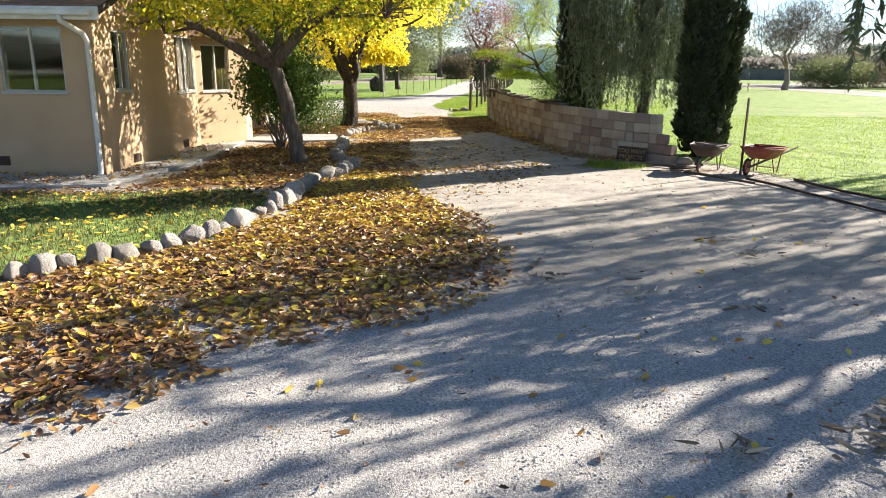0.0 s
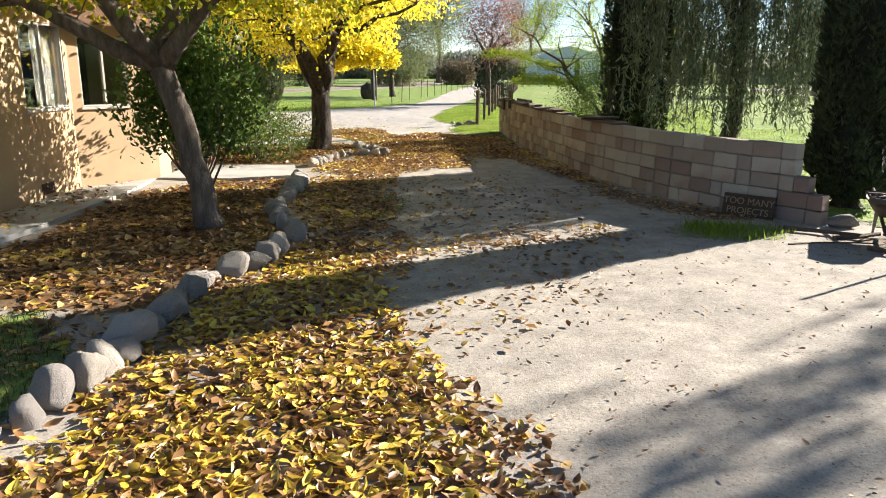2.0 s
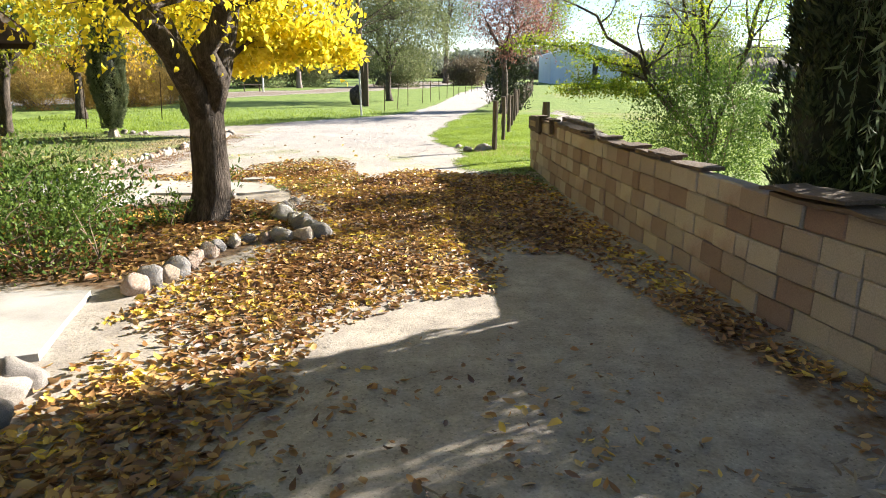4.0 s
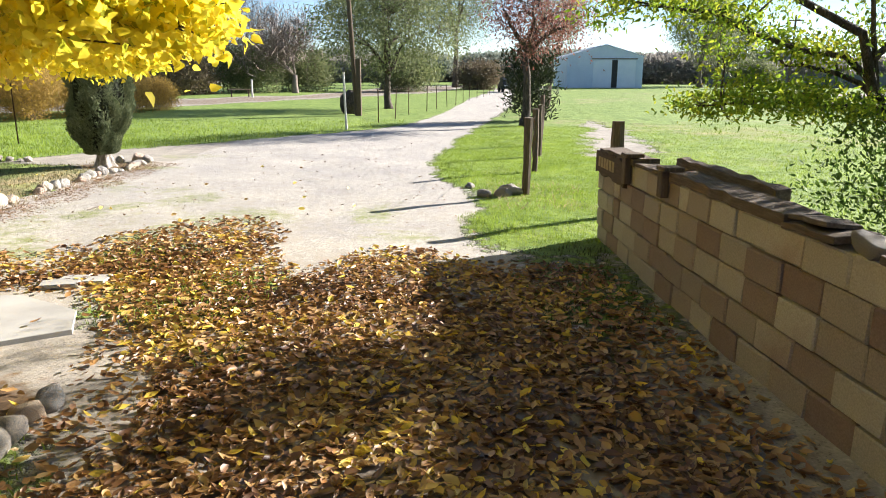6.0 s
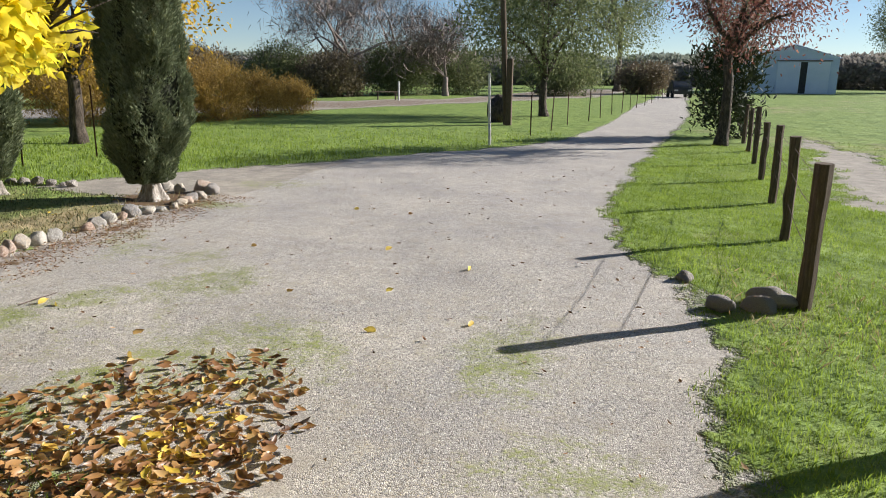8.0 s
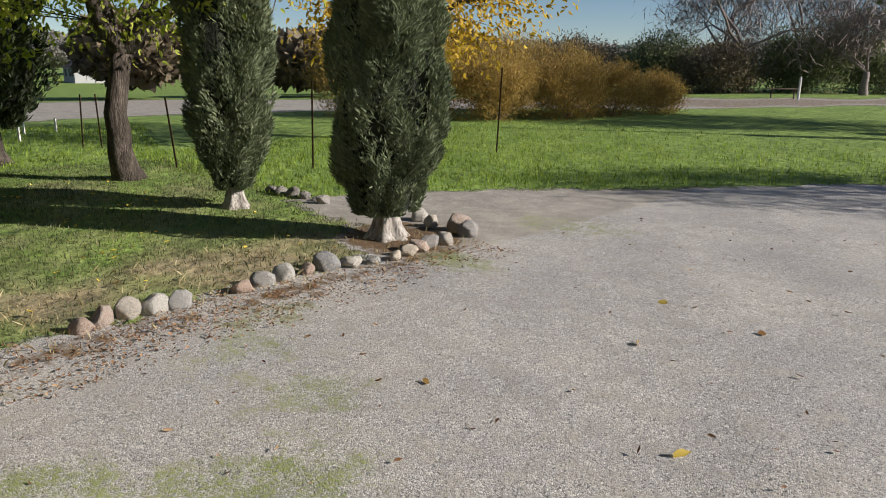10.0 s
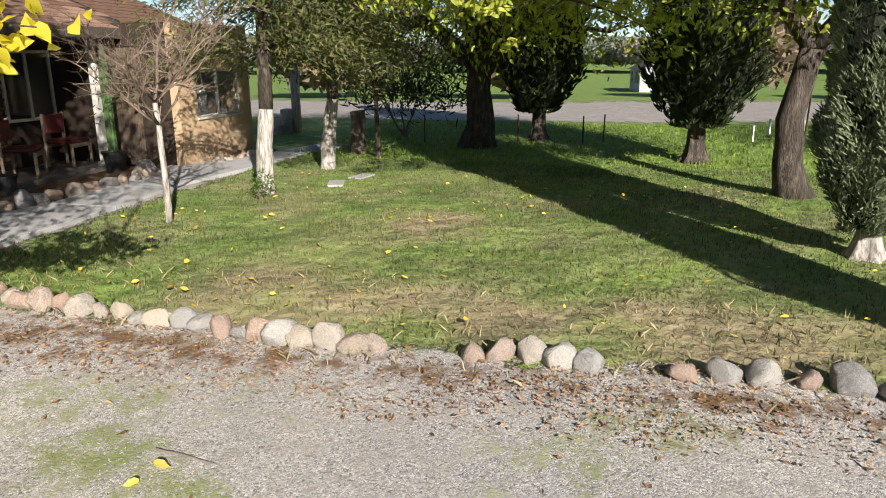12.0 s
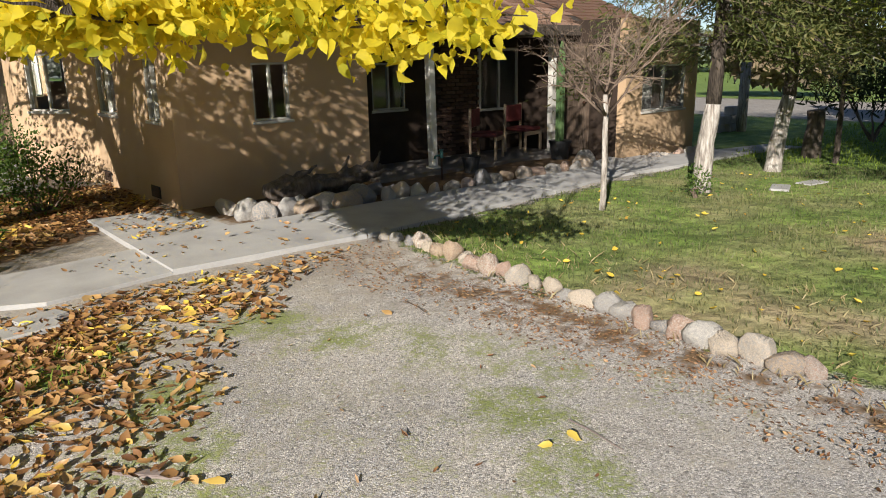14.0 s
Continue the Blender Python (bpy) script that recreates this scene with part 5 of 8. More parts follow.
# gum trees right of the drive, set to throw shade; the nearer one's boughs show
weeping("eucalyptus_tree", 10.5, 4.3, 41, "tall eucalyptus with grey hanging leaves, placed off to the right to shade the drive", M_BARK, L_EUCALYPT, 3.0, 0.26,
        [(-2.0, 1.2, 2.2), (1.6, 1.4, 2.6), (-1.2, -2.0, 2.4), (1.2, -1.6, 2.5), (-0.4, 2.0, 2.3)], (0.2, 1.4, 5.9), (3.4, 4.1, 1.9), 285, 1.3, 40, 0.17, 0.24, reach=[(-4.6, -0.9, 3.0)])
# unseen tree, added only to streak shade across the drive
weeping("eucalyptus_tree", 18.0, 12.5, 42, "tall eucalyptus with grey hanging leaves, placed off to the right to shade the drive", M_BARK, L_EUCALYPT, 4.2, 0.28,
        [(-1.6, 1.2, 2.6), (1.6, 1.4, 2.6), (-1.0, -2.0, 2.4), (1.2, -1.6, 2.5)], (0.0, 0.0, 7.5), (3.4, 2.6, 3.0), 470, 1.5, 40, 0.17, 0.27)
# cypresses on the lawn
cypress("cypress_tree", -6.56, 29.88, 51, 7.6, 0.53, "grey-green columnar juniper with pale flared trunk in a stone ring", L_JUNIPER, M_BARK_PALE, 0.30, 80000, 0.07, "junipers on the lawn", 0.125, skirt=0.55, swell=0.5)
cypress("cypress_tree", -9.0, 29.5, 52, 7.6, 0.48, "grey-green columnar juniper on the lawn", L_JUNIPER, M_BARK_PALE, 0.30, 46000, 0.075, "junipers on the lawn", 0.10, skirt=0.5, swell=0.35)
cypress("cypress_tree", -15.0, 28.4, 53, 8.5, 1.0, "dark cypress at the lawn's far edge", L_CYPRESS, M_BARK_DARK, 0.7, 7000, 0.15, "cypresses at the lawn edge", 0.16)
cypress("cypress_tree", -17.8, 25.3, 54, 8.0, 0.95, "dark cypress at the lawn's far edge", L_CYPRESS, M_BARK_DARK, 0.7, 6000, 0.15, "cypresses at the lawn edge", 0.16)
broadleaf("walnut_tree", -12.1, 29.5, 55, "walnut tree with dark rough bark, leaves turning yellow", M_BARK_DARK, L_WALNUT, 1.9, 0.20,
          [(1.0, -1.6, 1.6), (-1.6, -0.6, 1.7), (0.6, 1.6, 1.8), (-0.8, 1.4, 1.9)], (0.3, -0.6, 4.0), (3.0, 3.4, 1.9), 380, 28, 0.12, 0.42, zmin=2.2, lean=(0.35, -0.1))
broadleaf("walnut_tree", -16.5, 24.2, 56, "spreading walnut tree with dark trunk and yellow-green leaves", M_BARK_DARK, L_WALNUT, 1.6, 0.34,
          [(2.6, 1.2, 1.6), (-1.6, -0.6, 1.7), (1.6, -1.9, 1.5), (-0.8, 2.0, 1.9), (2.4, 2.6, 1.3)], (1.4, 0.8, 3.7), (4.9, 4.4, 2.0), 520, 30, 0.115, 0.42, zmin=1.85, lean=(-0.25, 0.0), bough_r=0.3, bough_clumps=64, bough_spread=(0.6, 0.6, 0.3),
          low_boughs=[((0, 0, 1.6), (2.5, 0.8, 3.1), (5.5, 2.2, 3.1), (8.0, 3.3, 2.6)), ((0, 0, 1.6), (2.6, 0.2, 3.0), (5.2, 0.7, 3.0), (7.3, 1.0, 2.6)), ((0, 0, 1.6), (2.2, 1.4, 3.0), (4.6, 2.6, 2.9), (6.6, 2.4, 2.4)),
                      ((0, 0, 1.6), (2.2, 1.8, 3.2), (5.0, 3.6, 3.2), (7.2, 4.7, 2.8)), ((0, 0, 1.6), (2.4, 0.9, 3.4), (5.4, 1.6, 3.6), (8.4, 2.1, 3.2))])
broadleaf("golden_tree", -13.6, 36.6, 57, "tree in orange-gold autumn leaf beyond the junipers", M_BARK_DARK, L_GOLD, 1.8, 0.2,
          [(1.6, -1.2, 1.6), (-1.6, -0.6, 1.7), (0.6, 1.6, 1.8), (1.8, 1.0, 1.5)], (0.4, 0.0, 3.5), (3.0, 2.8, 1.7), 260, 24, 0.14, 0.5, zmin=2.0)
# conifers and saplings by the porch
def redwood(x, y, seed, label, lean):
    rng = np.random.default_rng(seed)
    root = thing("redwood_tree", x, y, 0, label=label, category="tree", group="redwoods on the lawn")
    low = bent_line(rng, (0, 0, -0.1), (lean[0] * 0.35, lean[1] * 0.35, 1.15), 6, 0.03)
    high = bent_line(rng, low[-1], (lean[0], lean[1], 6.5), 8, 0.02)
    mesh_part("trunk_base", tubes("trunk_base", [(low, np.linspace(0.135, 0.1, 6) * np.array([1.15, 0.94, 1.04, 0.95, 1.03, 0.97]))], 12), M_BARK_PALE, root, "peeling whitish bark at the base", smooth=True)
    mesh_part("trunk", tubes("trunk", [(high, np.linspace(0.098, 0.03, 8))], 9), M_BARK_DARK, root, smooth=True)
    lines, P, D = [], [], []
    for i in range(130):
        z = rng.uniform(1.8, 6.3)
        a = rng.uniform(0, 2 * math.pi)
        L = (2.0 - (z - 1.5) * 0.24) * rng.uniform(0.7, 1.1)
        f = (z - 1.15) / 5.35
        p = low[-1] * (1 - f) + high[-1] * f
        e = p + np.array([math.cos(a) * L, math.sin(a) * L, -0.25 * L + rng.normal() * 0.1])
        q = bent_line(rng, p, e, 6, 0.06, 0.1)
        lines.append((q, np.linspace(0.022, 0.005, 6)))
        for k in range(int(300 * L / 1.6)):
            f = rng.uniform(0.15, 1)
            j = min(int(f * 5), 4)
            c = q[j] + (q[j + 1] - q[j]) * rng.uniform()
            P.append(c + rng.normal(size=3) * np.array([0.17, 0.17, 0.09]))
            d = np.array([math.cos(a), math.sin(a), -0.5]) * 0.6 + rng.normal(size=3) * 0.6
            D.append(d)
    tagged(mesh_part("branchwork", tubes("branchwork", lines, 4), M_BARK_DARK, root), kind="stuff")
    P, D = np.array(P), np.array(D)
    L = 0.10 * rng.uniform(0.6, 1.3, len(P))
    tagged(mesh_part("foliage", flakes_mesh("foliage", P, D, L, L * 0.22, rng), L_REDWOOD, root), kind="stuff")


redwood(-10.65, 22.5, 61, "redwood with peeling white lower bark on the lawn", (-0.25, 0.1))
redwood(-12.95, 22.4, 62, "redwood with leaning white lower trunk by the walk", (-0.5, 0.2))


def sapling(x, y, seed):
    """A staked young tree with a fan of fine bare twigs."""
    rng = np.random.default_rng(seed)
    root = thing("bare_sapling", x, y, 0, label="young bare tree with pale trunk and fine reddish twigs", category="tree")
    trunk = bent_line(rng, (0, 0, -0.05), (0.1, 0.06, 1.36), 7, 0.02)
    lines = [(trunk, np.linspace(0.04, 0.028, 7))]
    fine = []
    for k in range(12):
        a = k / 12 * 2 * math.pi + rng.uniform(-0.3, 0.3)
        d = np.array([math.cos(a) * 0.95, math.sin(a) * 0.95, rng.uniform(0.45, 1.25)])
        q = bent_line(rng, trunk[-1 - k % 2], trunk[-1] + d * rng.uniform(0.85, 1.25), 7, 0.10, 0.05)
        lines.append((q, np.linspace(0.017, 0.005, 7)))
        lev = sub_branches(rng, [lines[-1]], 9, 0.45, 0.6, 0.35, 0.15)
        fine += lev + sub_branches(rng, lev, 6, 0.26, 0.6, 0.3, 0.2)
    mesh_part("trunk", tubes("trunk", lines[:1], 8), M_BARK_PALE, root, "smooth pale trunk", smooth=True)
    for ln in lines[1:]:
        mesh_part("limb", tubes("limb", [ln], 6), M_TWIG, root, smooth=True)
    tagged(mesh_part("twig_mass", tubes("twig_mass", fine, 3), M_TWIG, root), kind="stuff")


sapling(-8.75, 22.3, 63)
bare_tree("young_tree", -14.3, 22.8, 64, "thin young tree on the lawn", M_BARK_DARK, 2.6, 0.045, 0.5, 3, 3, trunk_frac=0.55)
bush("conifer", -17.9, 22.2, 65, "shaggy dark pine at the lawn's edge", L_CYPRESS, (1.5, 1.5, 1.7), 130, 40, 0.2, 0.18, category="tree", stems=5, spread=0.22, zlow=0.7)
bush("shrub", -10.2, 22.7, 66, "small green sprout at the foot of the redwood", L_SHRUB, (0.16, 0.16, 0.22), 18, 16, 0.05, 0.4, stems=4, spread=0.05)
# shrubs by the house bay
bush("shrub", -3.2, 12.0, 67, "tall open green shrub with bare lower stems in the bed", L_SHRUB, (0.85, 1.3, 1.4), 230, 56, 0.085, 0.52, stems=22, spread=0.17, zlow=0.85)
bush("shrub", -3.3, 16.0, 68, "bright green bushy shrub in the bed", L_SHRUB, (0.9, 0.9, 0.62), 150, 40, 0.05, 0.5, stems=14, spread=0.12)
bush("shrub", -3.9, 17.4, 69, "bright green bushy shrub in the bed", L_SHRUB, (0.45, 0.45, 0.4), 60, 30, 0.05, 0.5, stems=14, spread=0.12)
bush("oleander", -2.75, 19.65, 70, "small oleander shoots by the concrete slab", L_SHRUB, (0.3, 0.3, 0.28), 26, 12, 0.11, 0.2, stems=9, spread=0.06)
bush("shrub", -2.85, 17.9, 71, "low weedy sprout at the mulberry's foot", L_SHRUB, (0.3, 0.3, 0.22), 30, 16, 0.07, 0.3, stems=6, spread=0.06)

# ---- trees and things further off ----
broadleaf("red_tree", 2.75, 42.0, 81, "small tree in reddish autumn leaf beside the track", M_BARK_DARK, L_PISTACHE, 2.6, 0.17,
          [(-0.9, -0.6, 1.4), (0.9, 0.5, 1.5), (0.1, -0.9, 1.5), (1.4, -0.3, 1.0)], (0.6, 0.0, 4.2), (1.9, 1.8, 1.7), 230, 40, 0.11, 0.4, zmin=2.2)
bush("conifer", 3.2, 45.0, 82, "dark conical juniper beside the track", L_CYPRESS, (0.95, 0.95, 1.75), 110, 34, 0.22, 0.25, category="tree", stems=3, spread=0.2)
broadleaf("olive_tree", -3.5, 54.5, 83, "round grey-green tree with short dark trunk", M_BARK_DARK, L_FAR, 1.8, 0.21,
          [(-1.6, -0.6, 2.0), (1.6, 0.5, 2.2), (0.1, -1.4, 2.0), (0.4, 1.3, 2.2)], (0, 0, 4.7), (3.7, 3.6, 2.9), 420, 44, 0.17, 0.4, spread=0.42, zmin=1.9)
for i, (x, y, h, r) in enumerate([(-9.0, 100.0, 17.0, 5.0), (-1.0, 118.0, 19.0, 5.5), (36.0, 128.0, 14.0, 4.5), (17.0, 150.0, 22.0, 5.5), (44.0, 140.0, 11.0, 4.0)]):
    broadleaf("eucalyptus_tree", x, y, 90 + i, "tall far-off eucalyptus with grey-green crown", M_BARK, L_FAR, h * 0.35, 0.4,
              [(-r * 0.4, 0.5, h * 0.3), (r * 0.4, -0.5, h * 0.33), (0.3, 0.6, h * 0.45)], (0, 0, h * 0.66), (r, r, h * 0.36), 330, 70, 0.26, 0.35, spread=0.8, zmin=h * 0.2, group="far eucalyptus trees")
for i, (x, y, h) in enumerate([(-23.0, 80.0, 14.0), (-25.5, 83.0, 12.0), (-20.5, 86.0, 12.0), (33.0, 66.0, 9.0), (-15.5, 84.0, 7.5), (50.0, 90.0, 9.0)]):
    bare_tree("cottonwood_tree", x, y, 110 + i, "large bare grey-brown cottonwood in the distance", M_GREYTWIG, h, 0.28, 0.55, 5, 3, 1500, 2000 if x > 0 else 5200, group="far bare trees", trunk_frac=0.22)
for i, (x, y, r, h, m) in enumerate([(-29.0, 79.0, 3.2, 2.0, L_FAR), (-20.0, 84.0, 3.0, 2.2, L_FAR), (-16.0, 90.0, 3.0, 2.3, L_FAR), (-24.0, 78.0, 2.6, 1.6, L_FARBROWN), (-40.0, 82.0, 5.0, 2.2, L_FARBROWN),
                                     (40.0, 118.0, 3.0, 1.9, L_FAR), (52.0, 80.0, 6.0, 2.0, L_FARBROWN), (64.0, 88.0, 7.0, 2.4, L_FARBROWN), (44.0, 78.0, 4.0, 1.6, L_FAR), (-6.0, 92.0, 3.4, 2.0, L_FAR), (2.0, 104.0, 2.5, 1.6, L_FARBROWN)]):
    bush("far_bush", x, y, 130 + i, "rounded bush or low tree in the distance", m, (r, r, h), 220, 64, 0.22, 0.42, category="bush", stems=4, spread=0.45, zlow=0.3, group="far bushes")
for i, (x, y, rx, ry, h) in enumerate([(-16.2, 43.4, 1.2, 1.2, 1.15), (-15.2, 46.0, 1.1, 1.3, 1.05), (-14.9, 48.6, 0.9, 1.3, 0.95), (-14.8, 51.5, 0.9, 1.4, 0.75), (-17.6, 45.2, 1.5, 1.5, 1.4), (-18.0, 42.0, 1.5, 1.4, 1.35),
                                       (-16.9, 48.4, 1.3, 1.7, 1.25), (-19.9, 44.0, 1.7, 1.5, 1.55), (-20.6, 41.0, 1.6, 1.5, 1.4), (-18.9, 47.4, 1.5, 1.8, 1.5)]):
    bush("tamarisk_bush", x, y, 150 + i, "feathery rust-gold tamarisk bush on the green field", L_TAMARISK, (rx, ry, h), 210, 62, 0.12, 0.17, category="bush", stems=10, spread=0.17, zlow=0.12, group="tamarisk thicket", upright=1.1)


def far_wood(seed, label, spots, leaf, h, name="far_wood"):
    """A distant belt of trees in one uneven mass."""
    rng = np.random.default_rng(seed)
    P, D = [], []
    for x, y, w in spots:
        n = int(5200 * w / 10)
        hh = h * rng.uniform(0.75, 1.2)
        u = rng.normal(size=(n, 3))
        u /= np.linalg.norm(u, axis=1, keepdims=True)
        p = u * np.array([w * 0.6, w * 0.35, hh * 0.5]) * (0.6 + 0.45 * rng.uniform(0, 1, (n, 1))) + np.array([x, y, hh * 0.5])
        P.append(p)
        D.append(u * 0.4 + rng.normal(size=(n, 3)) * 0.5 + np.array([0, 0, 0.4]))
    P, D = np.concatenate(P), np.concatenate(D)
    P[:, 2] = np.maximum(P[:, 2], 0.2)
    L = rng.uniform(0.35, 0.95, len(P))
    ob = mesh_part(name, flakes_mesh(name, P, D, L, L * 0.7, rng), leaf)
    tagged(ob, label, "trees", kind="stuff")


rng_far = random.Random(8)
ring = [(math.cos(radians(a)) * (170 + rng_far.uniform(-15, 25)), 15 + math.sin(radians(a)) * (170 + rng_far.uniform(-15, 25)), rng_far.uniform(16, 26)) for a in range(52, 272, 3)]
far_wood(201, "belt of far trees round the fields, haze put into the leaf colour", ring[::2], L_HAZE, 6.5)
far_wood(202, "belt of brownish far trees round the fields, haze put into the leaf colour", ring[1::2], L_HAZEBROWN, 5.5)
far_wood(203, "scrub and trees beyond the dirt track", [(-46, 8, 9), (-48, 20, 8), (-50, 46, 9), (-44, 56, 9), (-52, 34, 8), (-40, 66, 9)], L_FARBROWN, 4.5)

# ---- the house ----
HOUSE = thing("house", 0, 0, 0, label="single-storey tan stucco house with brown shingle roof and shaded porch", category="house")


def wall_run(name, p0, p1, z1, openings, mat, thick=0.16, z0=-0.15, gable=None, label=""):
    """A wall from p0 to p1, its outside on the right hand, with openings (from, to, sill, head) along it."""
    L = math.hypot(p1[0] - p0[0], p1[1] - p0[1])
    bm = bmesh.new()
    cuts = sorted({0.0, L, *[o[0] for o in openings], *[o[1] for o in openings]})
    for a, b in zip(cuts, cuts[1:]):
        holes = sorted([(o[2], o[3]) for o in openings if o[0] <= a + 1e-6 and o[1] >= b - 1e-6])
        z = z0
        for lo, hi in holes:
            if lo > z:
                box(bm, a, b, 0, thick, z, lo)
            z = hi
        box(bm, a, b, 0, thick, z, z1)
    if gable:
        a, peak = gable
        vs = [bm.verts.new(v) for v in ((0, 0, z1), (L, 0, z1), (a, 0, peak), (0, thick, z1), (L, thick, z1), (a, thick, peak))]
        for f in ((0, 1, 2), (5, 4, 3), (1, 4, 5, 2), (0, 2, 5, 3)):
            bm.faces.new([vs[i] for i in f])
    bmesh.ops.remove_doubles(bm, verts=bm.verts, dist=1e-4)
    ob = part(name, bm, mat, HOUSE, label)
    ang = math.atan2(p1[1] - p0[1], p1[0] - p0[0])
    ob.matrix_basis = pose(p0[0], p0[1], 0, 0, 0, math.degrees(ang))
    return ob, ang, p0


def window_in(run, a, b, lo, hi, curtain=None, split=0.5, grow=0.0):
    """A white sliding window set into an opening: frame, mullion, two panes, sill."""
    _, ang, p0 = run
    w, h = b - a, hi - lo
    bm = bmesh.new()
    f = 0.03
    box(bm, 0.002, w - 0.002, 0.0, 0.07, 0.002, f, bevel=0.004)
    box(bm, 0.002, w - 0.002, 0.0, 0.07, h - f, h - 0.002, bevel=0.004)
    box(bm, 0.002, f, 0.0, 0.07, f, h - f, bevel=0.004)
    box(bm, w - f, w - 0.002, 0.0, 0.07, f, h - f, bevel=0.004)
    m = w * split
    box(bm, m - 0.018, m + 0.018, 0.005, 0.06, f, h - f, bevel=0.003)
    win = part("window", bm, M_FRAME, HOUSE, "white sliding window with two panes")
    win.matrix_basis = pose(p0[0], p0[1], lo, 0, 0, math.degrees(ang)) @ Matrix.Translation((a, 0.01, 0))
    for x0, x1 in ((f, m - 0.018), (m + 0.018, w - f)):
        bm = bmesh.new()
        box(bm, x0, x1, 0.032, 0.038, f, h - f)
        pane = part("pane", bm, M_GLASS, win, "dark reflecting glass")
        pane.visible_shadow = False
    bm = bmesh.new()
    box(bm, -0.03, w + 0.03, -0.045, -0.012, -0.04, 0.001, bevel=0.006)
    part("sill", bm, M_FRAME, win)
    if curtain:
        c0, c1 = curtain
        bm = bmesh.new()
        n = 14
        rows = [(c0 + (c1 - c0) * i / n, 0.13 + 0.012 * math.sin(i * 2.2)) for i in range(n + 1)]
        vs = [(bm.verts.new((x, y, 0.0)), bm.verts.new((x, y, h))) for x, y in rows]
        for p, q in zip(vs, vs[1:]):
            bm.faces.new((p[0], q[0], q[1], p[1]))
        bmesh.ops.solidify(bm, geom=list(bm.faces), thickness=0.004)
        part("curtain", bm, M_CURTAIN, win, "pale grey curtain")
    return win


TOP = 2.72
# end wall facing the lawn at the drive's start
run = wall_run("wall", (-9.5, 7.5), (-5.2, 7.5), TOP, [(2.72, 3.78, 1.42, 2.48)], M_STUCCO)
window_in(run, 2.72, 3.78, 1.42, 2.48)
# gable wall along the drive, in two runs, with the bay between
run = wall_run("wall", (-5.2, 7.66), (-5.2, 12.3), TOP, [(0.50, 1.12, 1.43, 2.46), (3.42, 4.52, 1.29, 2.48)], M_STUCCO)
window_in(run, 0.50, 1.12, 1.43, 2.46)
window_in(run, 3.42, 4.52, 1.29, 2.48, curtain=(0.5, 1.08))
run = wall_run("wall", (-5.2, 12.3), (-4.42, 13.5), 2.52, [(0.16, 0.98, 1.27, 2.34)], M_STUCCO)
window_in(run, 0.16, 0.98, 1.27, 2.34)
run = wall_run("wall", (-4.42, 13.5), (-4.42, 14.0), 2.52, [], M_STUCCO)
run = wall_run("wall", (-4.42, 14.0), (-5.2, 15.4), 2.52, [(0.30, 1.12, 1.10, 1.98)], M_STUCCO)
window_in(run, 0.30, 1.12, 1.10, 1.98)
run = wall_run("wall", (-5.2, 15.4), (-5.2, 18.55), TOP, [(0.30, 1.10, 1.09, 1.9), (2.32, 2.76, 1.08, 1.86)], M_STUCCO)
window_in(run, 0.30, 1.10, 1.09, 1.9)
window_in(run, 2.32, 2.76, 1.08, 1.86)
# upper gable above the bay
bm = bmesh.new()
for vs in ([(-5.2, 7.5, TOP), (-5.2, 18.4, TOP), (-5.2, 12.6, 4.75)], [(-5.36, 7.5, TOP), (-5.36, 12.6, 4.75), (-5.36, 18.4, TOP)],):
    bm.faces.new([bm.verts.new(v) for v in vs])
box(bm, -5.36, -5.2, 12.3, 15.4, 2.5, TOP)
part("gable", bm, M_STUCCO, HOUSE)
# front wall towards the court, porch recess and wing
run = wall_run("wall", (-5.36, 18.55), (-8.1, 18.55), 2.4, [(0.92, 1.46, 1.03, 1.78)], M_STUCCO)
window_in(run, 0.92, 1.46, 1.03, 1.78)
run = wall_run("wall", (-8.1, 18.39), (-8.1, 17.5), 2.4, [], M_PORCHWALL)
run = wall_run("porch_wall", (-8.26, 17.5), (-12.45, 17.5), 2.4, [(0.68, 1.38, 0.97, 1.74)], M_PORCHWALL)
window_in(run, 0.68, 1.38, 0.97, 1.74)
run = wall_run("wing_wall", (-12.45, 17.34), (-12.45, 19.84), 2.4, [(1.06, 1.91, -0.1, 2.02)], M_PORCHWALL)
bm = bmesh.new()
box(bm, 0.0, 0.85, 0.03, 0.08, 0.03, 2.02, bevel=0.005)
for z in (0.15, 1.1):
    box(bm, 0.12, 0.73, 0.018, 0.029, z, z + 0.75, bevel=0.008)
dr = part("door", bm, M_OLDWOOD, HOUSE, "brown wooden door standing shut")
dr.matrix_basis = pose(-12.45, 17.34, 0, 0, 0, 90) @ Matrix.Translation((1.06, 0, 0))
bm = bmesh.new()
rod(bm, (0.76, 0.015, 0.98), (0.76, -0.03, 0.98), 0.014)
bmesh.ops.create_uvsphere(bm, u_segments=10, v_segments=6, radius=0.028, matrix=Matrix.Translation((0.76, -0.045, 0.98)))
part("door_handle", bm, M_STEEL, dr)
run = wall_run("wing_wall", (-12.45, 20.0), (-14.75, 20.0), 2.4, [(0.50, 1.90, 0.82, 1.62)], M_STUCCO)
window_in(run, 0.50, 1.90, 0.82, 1.62, curtain=(0.1, 0.5))
run = wall_run("wing_wall", (-14.75, 19.84), (-14.75, 7.5), 2.4, [], M_STUCCO)
run = wall_run("wall", (-14.59, 7.5), (-9.5, 7.5), TOP, [], M_STUCCO)
